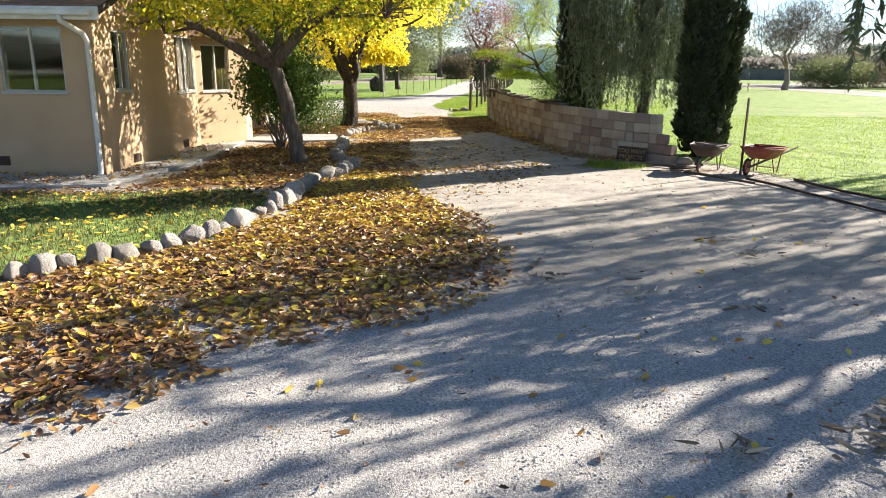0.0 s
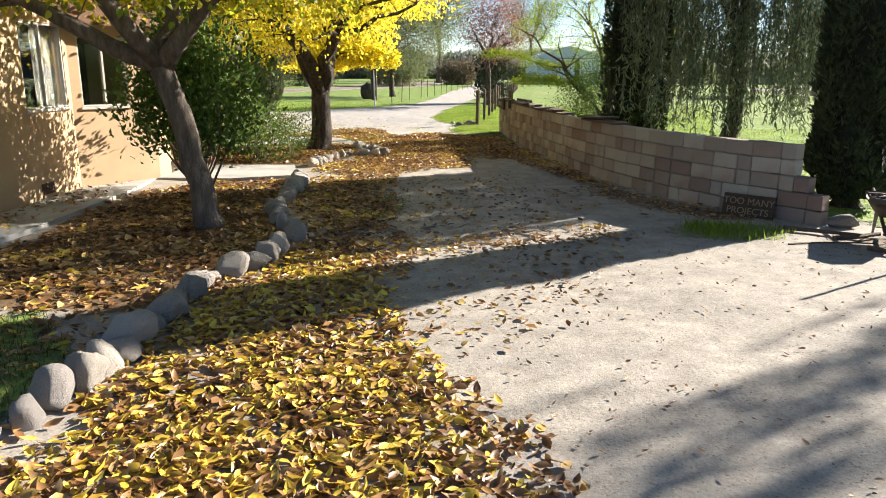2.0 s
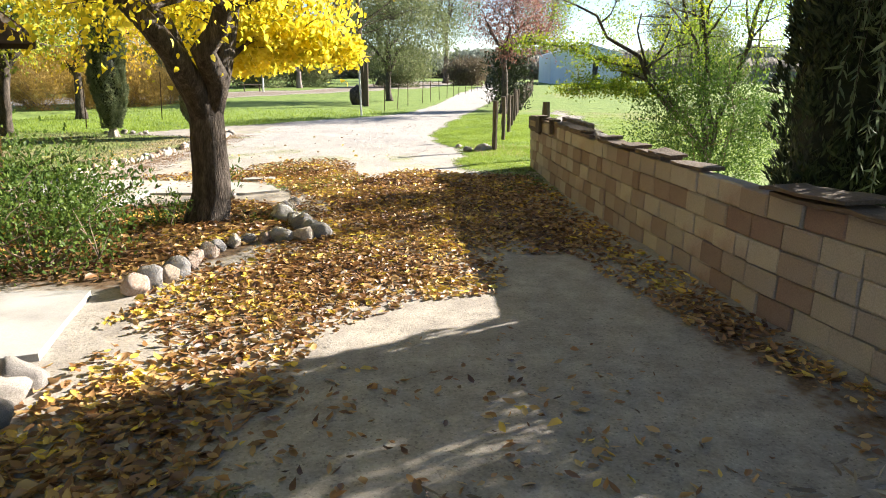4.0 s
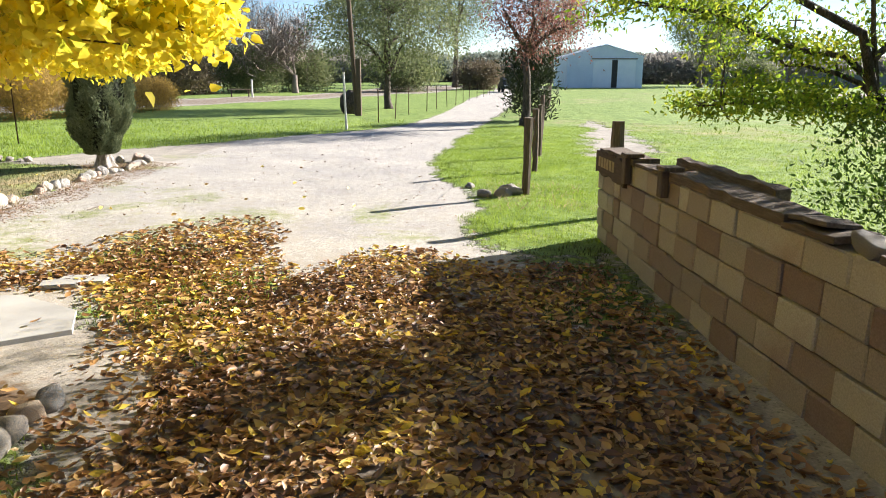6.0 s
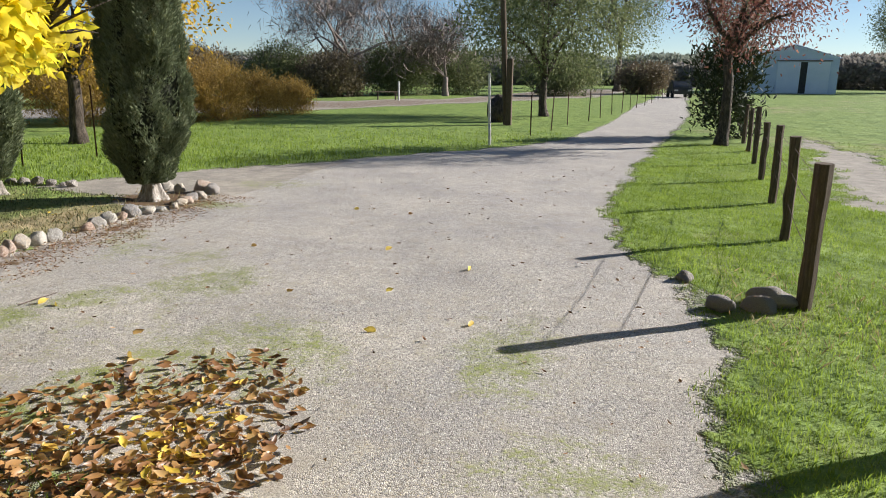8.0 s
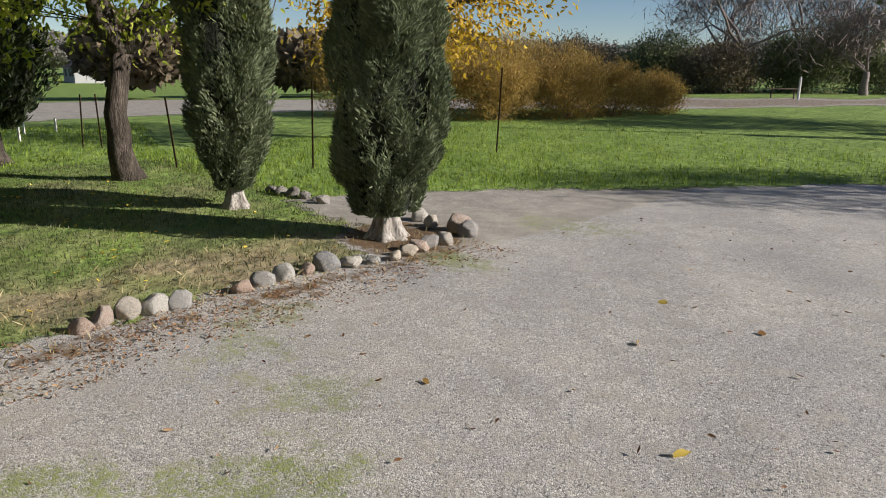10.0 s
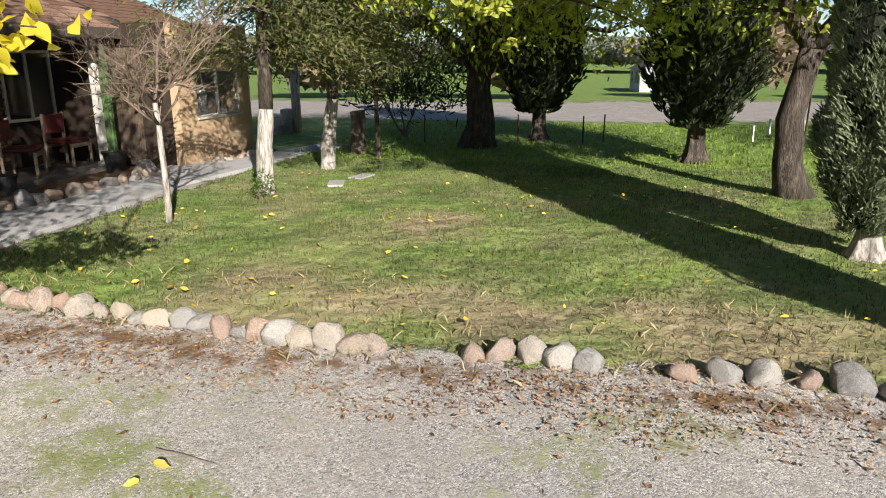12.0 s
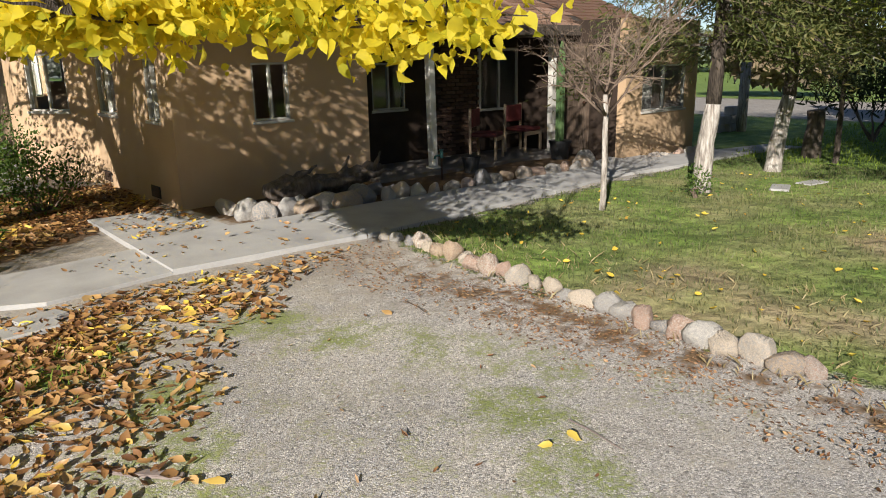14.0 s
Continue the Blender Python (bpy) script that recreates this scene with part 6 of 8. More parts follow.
# large porch window with brick beside it
bm = bmesh.new()
box(bm, 0, 1.05, 0, 0.05, 0, 0.05, bevel=0.004)
box(bm, 0, 1.05, 0, 0.05, 1.10, 1.15, bevel=0.004)
for x in (0, 0.5, 1.0):
    box(bm, x, x + 0.05, 0, 0.05, 0.05, 1.10, bevel=0.004)
pw = part("window", bm, M_FRAME, HOUSE, "white sliding porch window")
pw.matrix_basis = pose(-11.34, 17.562, 0.82, 0, 0, 180)
for x0 in (0.05, 0.55):
    bm = bmesh.new()
    box(bm, x0, x0 + 0.45, 0.02, 0.026, 0.05, 1.10)
    part("pane", bm, M_GLASS, pw)
bm = bmesh.new()
box(bm, 0.04, 1.01, 0.045, 0.05, 0.04, 1.11)
part("backing", bm, M_INNER, pw)
# porch floor and ceiling
bm = bmesh.new()
box(bm, -12.43, -8.12, 17.52, 18.75, -0.1, 0.07, bevel=0.01)
part("porch_floor", bm, M_SHADEFLOOR, HOUSE, "concrete porch floor, its colour darkened for the porch shade")
bm = bmesh.new()
box(bm, -14.7, -5.4, 7.6, 18.5, 2.40, 2.46)
part("ceiling", bm, M_INNER, HOUSE)
bm = bmesh.new()
box(bm, -12.6, -8.0, 18.42, 18.58, 2.12, 2.30, bevel=0.008)
part("beam", bm, M_DARKTRIM, HOUSE, "dark porch beam")


def post(x, y, z1, lean, mat, label):
    bm = bmesh.new()
    box(bm, -0.058, 0.058, -0.058, 0.058, 0.0, z1, bevel=0.008)
    box(bm, -0.085, 0.085, -0.085, 0.085, 0.0, 0.05, bevel=0.006)
    ob = part("porch_post", bm, mat, HOUSE, label)
    ob.matrix_basis = pose(x, y, 0.055, 0, lean, 0)


post(-9.38, 18.5, 2.08, 1.2, M_WHITE, "white wooden porch post, paint worn")
post(-12.3, 18.5, 2.08, 0.0, M_WHITE, "white wooden porch post, paint worn")


def roof_slope(name, y_eave, z_eave, y_top, z_top, x0, x1, rows, seed):
    """One roof slope: sheathing and overlapping courses of shingles."""
    L = math.hypot(y_top - y_eave, z_top - z_eave)
    ang = math.atan2(z_top - z_eave, y_top - y_eave)
    bm = bmesh.new()
    box(bm, x0, x1, 0, L, -0.10, 0.0)
    ob = part(name, bm, M_DARKTRIM, HOUSE, "roof boarding")
    m = Matrix.Translation((0, y_eave, z_eave)) @ Matrix.Rotation(ang if y_top > y_eave else math.pi - ang, 4, "X")
    if y_top < y_eave:
        m = Matrix.Translation((0, y_eave, z_eave)) @ Matrix.Rotation(math.pi, 4, "Z") @ Matrix.Rotation(math.atan2(z_top - z_eave, y_eave - y_top), 4, "X")
    ob.matrix_basis = m
    rng = random.Random(seed)
    step = L / rows
    me_list = []
    for w in (0.30, 0.36, 0.44):
        b2 = bmesh.new()
        vs = [b2.verts.new(v) for v in ((0.004, -0.03, 0.024), (w - 0.004, -0.03, 0.022), (w - 0.004, step * 1.08, 0.008), (0.004, step * 1.08, 0.008),
                                        (0.004, -0.03, 0.008), (w - 0.004, -0.03, 0.008))]
        b2.faces.new((vs[0], vs[1], vs[2], vs[3]))
        b2.faces.new((vs[4], vs[5], vs[1], vs[0]))
        b2.faces.new((vs[0], vs[3], vs[4]))
        b2.faces.new((vs[1], vs[5], vs[2]))
        me = bpy.data.meshes.new("shingle")
        b2.to_mesh(me)
        b2.free()
        me.materials.append(M_SHINGLE)
        me_list.append((w, me))
    return ob, m, step, me_list, rng


def shingle_rows(slope, x0, x1, rows, r0=0):
    ob, m, step, me_list, rng = slope
    for r in range(r0, rows):
        x = x0 + rng.uniform(-0.3, 0.0)
        while x < x1:
            w, me = rng.choice(me_list)
            s = new("shingle", me)
            s.parent = ob
            s.matrix_basis = Matrix.Translation((x, r * step, 0.004 * rng.uniform(0, 1)))
            x += w


def shingle_sheet(slope, x0, x1, rows, r0=0):
    """The joined rest of a slope's shingles, real courses in one mesh."""
    ob, m, step, me_list, rng = slope
    V, F = [], []
    for r in range(r0, rows):
        x = x0 + rng.uniform(-0.3, 0.0)
        while x < x1:
            w = rng.uniform(0.28, 0.45)
            a, b = max(x, x0) + 0.004, min(x + w, x1) - 0.004
            if b > a:
                k = len(V)
                y0, y1, t = r * step - 0.03, r * step + step * 1.08, 0.022 + rng.uniform(0, 0.004)
                V += [(a, y0, t), (b, y0, t), (b, y1, 0.008), (a, y1, 0.008), (a, y0, 0.006), (b, y0, 0.006)]
                F += [(k, k + 1, k + 2, k + 3), (k + 4, k + 5, k + 1, k)]
            x += w
    me = raw_mesh("shingle_layer", V, F)
    tagged(mesh_part("shingle_layer", me, M_SHINGLE, ob, "weathered brown shingles"), kind="stuff")


front = roof_slope("roof", 18.98, 2.30, 12.6, 4.85, -15.2, -4.85, 34, 5)
back = roof_slope("roof", 7.08, 2.74, 12.6, 4.85, 4.85, 15.2, 26, 6)
back[0].matrix_basis = Matrix.Translation((0, 7.08, 2.74)) @ Matrix.Rotation(math.atan2(4.85 - 2.74, 12.6 - 7.08), 4, "X") @ Matrix.Translation((-20.05, 0, 0))
shingle_sheet(back, 4.85, 15.2, 26)
shingle_sheet(front, 4.85, 6.9, 34)
front[0].matrix_basis = front[1] @ Matrix.Identity(4)
# the front slope's board was laid out mirrored about the turn
front[0].data.transform(Matrix.Translation((20.05, 0, 0)))
shingle_sheet(front, 12.9, 15.2, 34)
shingle_sheet(front, 6.9, 12.9, 34, 16)
SHINGLE_FRONT = front
# fascias, gutter and downpipe
bm = bmesh.new()
box(bm, -15.2, -4.85, 18.985, 19.02, 2.14, 2.315, bevel=0.005)
part("fascia", bm, M_DARKTRIM, HOUSE, "dark fascia board")
bm = bmesh.new()
box(bm, -15.2, -4.85, 7.03, 7.07, 2.56, 2.76, bevel=0.005)
part("fascia", bm, M_WHITE, HOUSE, "cream fascia board")
bm = bmesh.new()
box(bm, -15.2, -4.95, 6.93, 7.025, 2.62, 2.72, bevel=0.02)
part("gutter", bm, M_WHITE, HOUSE, "cream metal gutter")
me = tubes("downpipe", [([(-5.45, 6.98, 2.64), (-5.45, 7.0, 2.55), (-5.28, 7.36, 2.36), (-5.26, 7.44, 2.24), (-5.26, 7.44, 0.1), (-5.24, 7.34, 0.03)], (0.043,) * 6)], 10)
mesh_part("downpipe", me, M_WHITE, HOUSE, "white metal downpipe, scuffed", smooth=True)
# little roof of the bay
bm = bmesh.new()
low = [(-5.2, 11.9, 2.50), (-4.15, 13.35, 2.50), (-4.15, 14.15, 2.50), (-5.2, 15.8, 2.50)]
vs = [bm.verts.new(v) for v in low]
up = [bm.verts.new(v) for v in [(-5.19, 12.4, 3.0), (-5.19, 15.2, 3.0)]]
bm.faces.new((vs[0], vs[1], up[0]))
bm.faces.new((vs[1], vs[2], up[1], up[0]))
bm.faces.new((vs[2], vs[3], up[1]))
bmesh.ops.solidify(bm, geom=list(bm.faces), thickness=0.07)
part("bay_roof", bm, M_SHINGLE, HOUSE, "small shingled roof over the bay")
# crawl-space vents
for x, y, z, rz in ((-5.2, 8.78, 0.17, 90), (-5.2, 11.35, 0.17, 90), (-5.2, 17.7, 0.14, 90), (-5.2, 15.7, 0.14, 90), (-7.0, 7.5, 0.25, 0)):
    bm = bmesh.new()
    box(bm, -0.16, 0.16, -0.012, 0.0, -0.08, 0.08, bevel=0.003)
    v = part("vent", bm, M_DARKTRIM, HOUSE, "dark foundation vent grille")
    for k in range(5):
        bm = bmesh.new()
        box(bm, -0.14, 0.14, -0.02, -0.0125, -0.066 + k * 0.028, -0.05 + k * 0.028)
        part("slat", bm, M_STEEL, v)
    v.matrix_basis = pose(x, y, z, 0, 0, rz)


# ---- on and by the porch ----
def porch_chair(x, y, rz, label):
    c = thing("porch_chair", x, y, 0.07, rz, label, "chair", "porch chairs")
    bm = bmesh.new()
    box(bm, -0.25, 0.25, -0.24, 0.24, 0.39, 0.46, bevel=0.02)
    part("seat", bm, M_CUSHION, c, "maroon vinyl seat")
    bm = bmesh.new()
    box(bm, -0.24, 0.24, 0.19, 0.235, 0.55, 0.86, bevel=0.015)
    part("backrest", bm, M_CUSHION, c, "maroon vinyl backrest")
    for sx in (-1, 1):
        for sy in (-1, 1):
            bm = bmesh.new()
            box(bm, sx * 0.25 - 0.022, sx * 0.25 + 0.022, sy * 0.23 - 0.022, sy * 0.23 + 0.022, 0, 0.88 if sy > 0 else 0.39, bevel=0.005)
            part("leg", bm, M_CHAIRWOOD, c)
    for sy in (-1, 1):
        bm = bmesh.new()
        box(bm, -0.23, 0.23, sy * 0.23 - 0.014, sy * 0.23 + 0.014, 0.32, 0.388, bevel=0.004)
        part("rail", bm, M_CHAIRWOOD, c)


porch_chair(-10.8, 18.3, -150, "wooden porch chair with maroon vinyl seat and back")
porch_chair(-11.95, 18.1, -172, "wooden porch chair with maroon vinyl seat in the shade")


def cactus():
    c = thing("potted_cactus", -11.98, 18.98, 0.0, 0, "tall green column cactus in a dark pot by the porch post", "cactus")
    bm = bmesh.new()
    bmesh.ops.create_cone(bm, cap_ends=True, segments=20, radius1=0.15, radius2=0.19, depth=0.32, matrix=Matrix.Translation((0, 0, 0.16)))
    bmesh.ops.create_cone(bm, cap_ends=True, segments=20, radius1=0.205, radius2=0.205, depth=0.04, matrix=Matrix.Translation((0, 0, 0.31)))
    part("pot", bm, M_BLACK, c, "black plastic pot")
    for dx, dy, h in ((0.0, 0.0, 1.75), (0.1, 0.05, 1.5)):
        na, nz = 20, 14
        V, F = [], []
        for i in range(nz):
            t = i / (nz - 1)
            r0 = 0.062 * min(1.0, (1 - t) * 7 + 0.05) ** 0.5
            for j in range(na):
                a = 2 * math.pi * j / na
                r = r0 * (1.0 if j % 2 else 0.72)
                V.append((dx + r * math.cos(a), dy + r * math.sin(a), 0.3 + h * t))
        F = [(i * na + j, i * na + (j + 1) % na, (i + 1) * na + (j + 1) % na, (i + 1) * na + j) for i in range(nz - 1) for j in range(na)]
        mesh_part("stem", raw_mesh("stem", V, F), M_CACTUS, c)


cactus()
bm = bmesh.new()
bmesh.ops.create_cone(bm, cap_ends=True, segments=18, radius1=0.11, radius2=0.15, depth=0.26, matrix=Matrix.Translation((0, 0, 0.13)))
bmesh.ops.create_cone(bm, cap_ends=True, segments=18, radius1=0.16, radius2=0.16, depth=0.03, matrix=Matrix.Translation((0, 0, 0.26)))
ob = part("flower_pot", bm, M_BLACK)
ob.matrix_basis = pose(-9.75, 19.0, 0.0)
tagged(ob, "small dark flower pot in the porch bed", "pot")
# garden tap on its standpipe
tap = thing("garden_tap", -8.95, 19.2, 0, 25, "standing garden tap with blue-green head in the porch bed", "tap")
bm = bmesh.new()
rod(bm, (0, 0, -0.1), (0, 0, 0.36), 0.014, 0.014, 10)
part("standpipe", bm, M_STEEL, tap, "rusty steel standpipe")
bm = bmesh.new()
rod(bm, (0, 0, 0.34), (0, 0, 0.44), 0.03, 0.024, 10)
rod(bm, (0, 0, 0.39), (0, -0.1, 0.36), 0.016, 0.013, 8)
rod(bm, (0, -0.1, 0.365), (0, -0.115, 0.32), 0.017, 0.019, 8)
part("tap_head", bm, M_TEAL, tap, "blue-green painted tap head")
bm = bmesh.new()
bmesh.ops.create_cone(bm, cap_ends=True, segments=12, radius1=0.036, radius2=0.036, depth=0.014, matrix=Matrix.Translation((0, 0, 0.462)))
rod(bm, (0, 0, 0.44), (0, 0, 0.46), 0.008, 0.008, 6)
part("handwheel", bm, M_TEAL, tap)
# pale blocks stacked beyond the walk
rng_pile = random.Random(31)
for kx, ky, kz in ((0, 0, 0), (0.42, 0.03, 0), (0.84, -0.04, 0), (0.2, 0.02, 1), (0.64, 0.0, 1), (0.3, -0.02, 2)):
    bm = bmesh.new()
    box(bm, -0.2, 0.2, -0.1, 0.1, 0, 0.19, bevel=0.012)
    ob = part("concrete_block", bm, M_CONCRETE)
    ob.matrix_basis = pose(-18.7 + kx, 18.9 + ky, kz * 0.195, 0, 0, rng_pile.uniform(-6, 6) + 12)
    tagged(ob, "pale concrete block stacked beyond the walk", "block", "stacked blocks")
# driftwood log lying in the planter
rng_log = np.random.default_rng(9)
log = bent_line(rng_log, (-5.9, 19.38, 0.27), (-7.75, 19.3, 0.36), 18, 0.06)
girth = np.interp(np.linspace(0, 1, 18), (0, 0.15, 0.5, 0.85, 1), (0.08, 0.15, 0.15, 0.12, 0.05)) * rng_log.uniform(0.78, 1.2, 18)
driftwood = mesh_part("driftwood_log", tubes("driftwood_log", [(log, girth)], 9), M_BARK, smooth=True)
tagged(driftwood, "grey weathered driftwood log lying on planter stones", "log")
for start, way in ((3, (-0.35, 0.14, 0.24)), (6, (-0.6, 0.2, 0.16)), (9, (-0.3, -0.1, 0.34)), (12, (-0.5, 0.18, 0.05)), (5, (0.45, 0.22, 0.02)), (14, (-0.25, 0.05, 0.3))):
    limb = bent_line(rng_log, log[start], log[start] + np.array(way), 8, 0.2)
    mesh_part("limb", tubes("limb", [(limb, np.linspace(0.075, 0.012, 8) * rng_log.uniform(0.75, 1.2, 8))], 9), M_BARK, driftwood, smooth=True)
stones_along([(-6.1, 19.35), (-7.6, 19.35)], 0.3, 0.17, ROCKS_W, "large stone in the planter by the house", "planter stones", 21, 0.1)

# ---- boards, signs and posts by the wall ----
board_on_wall(0.1, 1.25, 1.0, 0.26, 0.06, "cap_board", "weathered split board lying on the wall's end", M_OLDWOOD_X, seed=3)
for k, (s0, s1, z, w, t, lift) in enumerate([(1.27, 2.1, 1.0, 0.22, 0.035, 0.0), (2.2, 4.0, 1.0, 0.235, 0.075, 0.0), (3.98, 4.5, 1.0, 0.25, 0.04, 0.02), (4.02, 4.36, 1.05, 0.2, 0.03, 0.015), (4.82, 5.5, 1.0, 0.24, 0.04, 0.0),
                                             (4.86, 5.2, 1.042, 0.19, 0.045, 0.01), (5.52, 6.05, 1.0, 0.26, 0.03, 0.02), (5.75, 6.2, 1.04, 0.21, 0.035, 0.0), (6.25, 7.0, 1.0, 0.25, 0.045, 0.01), (6.6, 7.15, 1.06, 0.2, 0.03, -0.01), (7.2, 7.9, 1.0, 0.23, 0.035, 0.015)]):
    board_on_wall(s0, s1, z, w, t, "cap_board", "weathered split board lying along the wall top", M_OLDWOOD_X, seed=40 + k, lift=lift, tilt=(-3, 0, 4, -5, 2, 6, -3, 4, -2, 5, 1)[k])
for s, r in ((4.64, 0.21), (6.12, 0.12)):
    x, y, a = polyline_at(WALL_LINE, s)
    ob = new("cap_stone", ROCKS_G[int(s) % len(ROCKS_G)])
    ob.matrix_basis = pose(x, y, 1.03, 4, 10, 70 + math.degrees(a))
    ob.scale = (r * 0.75, r, r * 0.42)
    tagged(ob, "flat brown stone lying on the wall top", "stone", "stones on the wall")
board_on_wall(9.1, 10.4, 1.0, 0.36, 0.035, "cap_board", "reddish board lying across the wall top", M_OLDWOOD_X, seed=7)
board_on_wall(9.0, 9.9, 1.04, 0.40, 0.03, "cap_board", "second board stacked on the wall top", M_OLDWOOD_X, seed=8, lift=0.03)
ob = board_on_wall(1.6, 3.4, 0.89, 0.11, 0.13, "timber_rail", "old dark timber lying behind the wall top", M_OLDWOOD_X, seed=9, category="timber")
ob.matrix_basis = Matrix.Translation((0.22, 0.03, 0.1)) @ ob.matrix_basis
for s, h in ((1.14, 0.26), (2.15, 0.22)):
    x, y, a = polyline_at(WALL_LINE, s)
    bm = bmesh.new()
    box(bm, -0.05, 0.05, -0.035, 0.035, 0, h, bevel=0.006)
    box(bm, -0.09, 0.09, -0.036, 0.14, h, h + 0.035, bevel=0.005)
    ob = part("wood_bracket", bm, M_OLDWOOD)
    ob.matrix_basis = pose(x + math.sin(a) * 0.145, y - math.cos(a) * 0.145, 1.075 - h, 0, 0, math.degrees(a))
    tagged(ob, "dark wooden bracket hooked over the wall top", "bracket", "brackets on the wall")


def letter_bars(parent, words, x, z, w, h, mat, y):
    """Unreadable or private lettering as plain bars."""
    for k in range(words):
        bm = bmesh.new()
        box(bm, x + k * (w + 0.03), x + k * (w + 0.03) + w, y, y + 0.004, z, z + h, bevel=0.001)
        part("letter_bar", bm, mat, parent)


def name_board():
    x, y, a = polyline_at(WALL_LINE, 0.02)
    rng = random.Random(12)
    bm = bmesh.new()
    n = 12
    rows = []
    for i in range(n + 1):
        t = i / n * 1.05
        lo = 0.0 + 0.02 * math.sin(i * 1.3) - (0.03 if i > 9 else 0)
        hi = 0.235 + 0.012 * math.sin(i * 2.1)
        rows.append([bm.verts.new(v) for v in ((t, 0, lo), (t, 0.045, lo + rng.uniform(-0.008, 0.008)), (t, 0.045, hi), (t, 0, hi + rng.uniform(-0.008, 0.008)))])
    for r, q in zip(rows, rows[1:]):
        for k in range(4):
            bm.faces.new((r[k], r[(k + 1) % 4], q[(k + 1) % 4], q[k]))
    bm.faces.new(rows[0][::-1])
    bm.faces.new(rows[-1])
    bmesh.ops.recalc_face_normals(bm, faces=bm.faces)
    bd = part("name_board", bm, M_SIGN)
    bd.matrix_basis = pose(x + math.sin(a) * 0.152, y - math.cos(a) * 0.152, 0.79, 0, 0, math.degrees(a))
    tagged(bd, "rough dark wooden plank with carved marks on the wall's face", "sign")
    letter_bars(bd, 6, 0.12, 0.075, 0.075, 0.11, M_LETTER, -0.0045)


name_board()


def words(text, size, mat, parent, x, z, y):
    cu = bpy.data.curves.new("lettering", "FONT")
    cu.body, cu.size, cu.extrude, cu.align_x = text, size, 0.003, "CENTER"
    ob = new("lettering", cu)
    dg = bpy.context.evaluated_depsgraph_get()
    me = bpy.data.meshes.new_from_object(ob.evaluated_get(dg))
    bpy.data.objects.remove(ob)
    me.materials.clear()
    t = mesh_part("lettering", me, mat, parent, "ochre painted lettering")
    t.matrix_basis = pose(x, y, z, 90, 0, 0)


def projects_sign():
    bm = bmesh.new()
    box(bm, -0.34, 0.34, 0, 0.022, 0, 0.30, bevel=0.004)
    s = part("small_sign", bm, M_SIGN)
    s.matrix_basis = pose(4.58, 10.58, 0.0, -12, 0, -43)
    tagged(s, "dark wooden sign leaning on the block wall", "sign")
    words("TOO MANY", 0.125, M_LETTER, s, 0, 0.165, -0.0035)
    words("PROJECTS", 0.125, M_LETTER, s, 0, 0.04, -0.0035)


projects_sign()


def fence_post(x, y, h, r, seed, label, group="fence posts", name="fence_post", lean=(0, 0)):
    rng = np.random.default_rng(seed)
    p = bent_line(rng, (0, 0, -0.2), (lean[0], lean[1], h), 7, 0.02)
    rad = r * rng.uniform(0.85, 1.1, 7)
    ob = mesh_part(name, tubes(name, [(p, rad)], 7), M_OLDWOOD)
    ob.matrix_basis = pose(x, y, 0, 0, 0, seed * 37 % 360)
    return tagged(ob, label, "post", group)


fence_post(1.62, 26.85, 1.2, 0.065, 1, "weathered split wooden fence post by the track")
fence_post(2.62, 25.15, 1.26, 0.085, 2, "thick weathered post behind the wall's end", lean=(0.04, 0.0))
line = [(1.62, 26.85), (2.35, 32.4), (2.95, 37.9), (3.4, 42.0), (4.0, 47.0), (5.1, 56.0), (6.6, 68.0), (8.2, 82.0)]
total = line_length(line)
k, s = 3, 2.7
tops = [(1.62, 26.85)]
while s < total:
    x, y, a = polyline_at(line, s)
    fence_post(x, y, 1.15 + 0.1 * math.sin(k * 2.3), 0.06, k, "weathered split wooden fence post by the track")
    tops.append((x, y))
    s += 2.7
    k += 1
for z in (0.45, 0.8, 1.08):
    for (ax, ay), (bx, by) in zip(tops, tops[1:]):
        me = tubes("fence_wire", [([(ax, ay, z), ((ax + bx) / 2, (ay + by) / 2, z - 0.03), (bx, by, z)], (0.004,) * 3)], 3)
        tagged(mesh_part("fence_wire", me, M_STEEL), "thin rusty fence wire strung between posts", "wire", "fence wires")


def steel_stake(x, y, h, lean=0.0, rz=0.0, r=0.016, label="thin rusty steel fence stake", mat=None, group="steel stakes"):
    bm = bmesh.new()
    box(bm, -r, r, -r * 0.25, r * 0.25, -0.2, h)
    box(bm, -r * 0.25, r * 0.25, r * 0.251, r * 1.3, -0.2, h)
    ob = part("steel_stake", bm, mat or M_STEEL)
    ob.matrix_basis = pose(x, y, 0, 0, lean, rz)
    return tagged(ob, label, "stake", group)


for i, (x, y) in enumerate([(-2.72, 43.5), (-2.29, 45.74), (-1.96, 48.7), (-1.33, 52.0), (-0.95, 54.7), (-0.49, 57.8), (-0.02, 60.0), (0.4, 63.0), (0.8, 66.5), (1.4, 71.0), (2.0, 76.0), (2.7, 82.0), (3.3, 88.0)]):
    steel_stake(x, y, 1.25, 3 * math.sin(i * 1.7), i * 40, 0.02)
for x, y, h, l in ((-10.9, 34.0, 1.55, 0), (-11.2, 32.3, 1.5, 1), (-12.6, 30.5, 1.2, -6), (-10.4, 36.35, 1.75, 2), (-16.5, 30.4, 1.1, 3), (-16.3, 30.7, 1.1, -2), (-17.0, 22.9, 0.6, 0), (-17.4, 24.9, 0.6, 0),
                   (-17.8, 26.7, 0.6, 3), (-17.3, 26.3, 0.6, 0)):
    steel_stake(x, y, h, l, 30)
for x, y in ((-20.2, 30.4), (-20.3, 31.15), (-18.5, 29.8)):
    steel_stake(x, y, 0.35, 0, 20, 0.03, "short white marker stake in the grass", M_WHITE, "marker stakes")
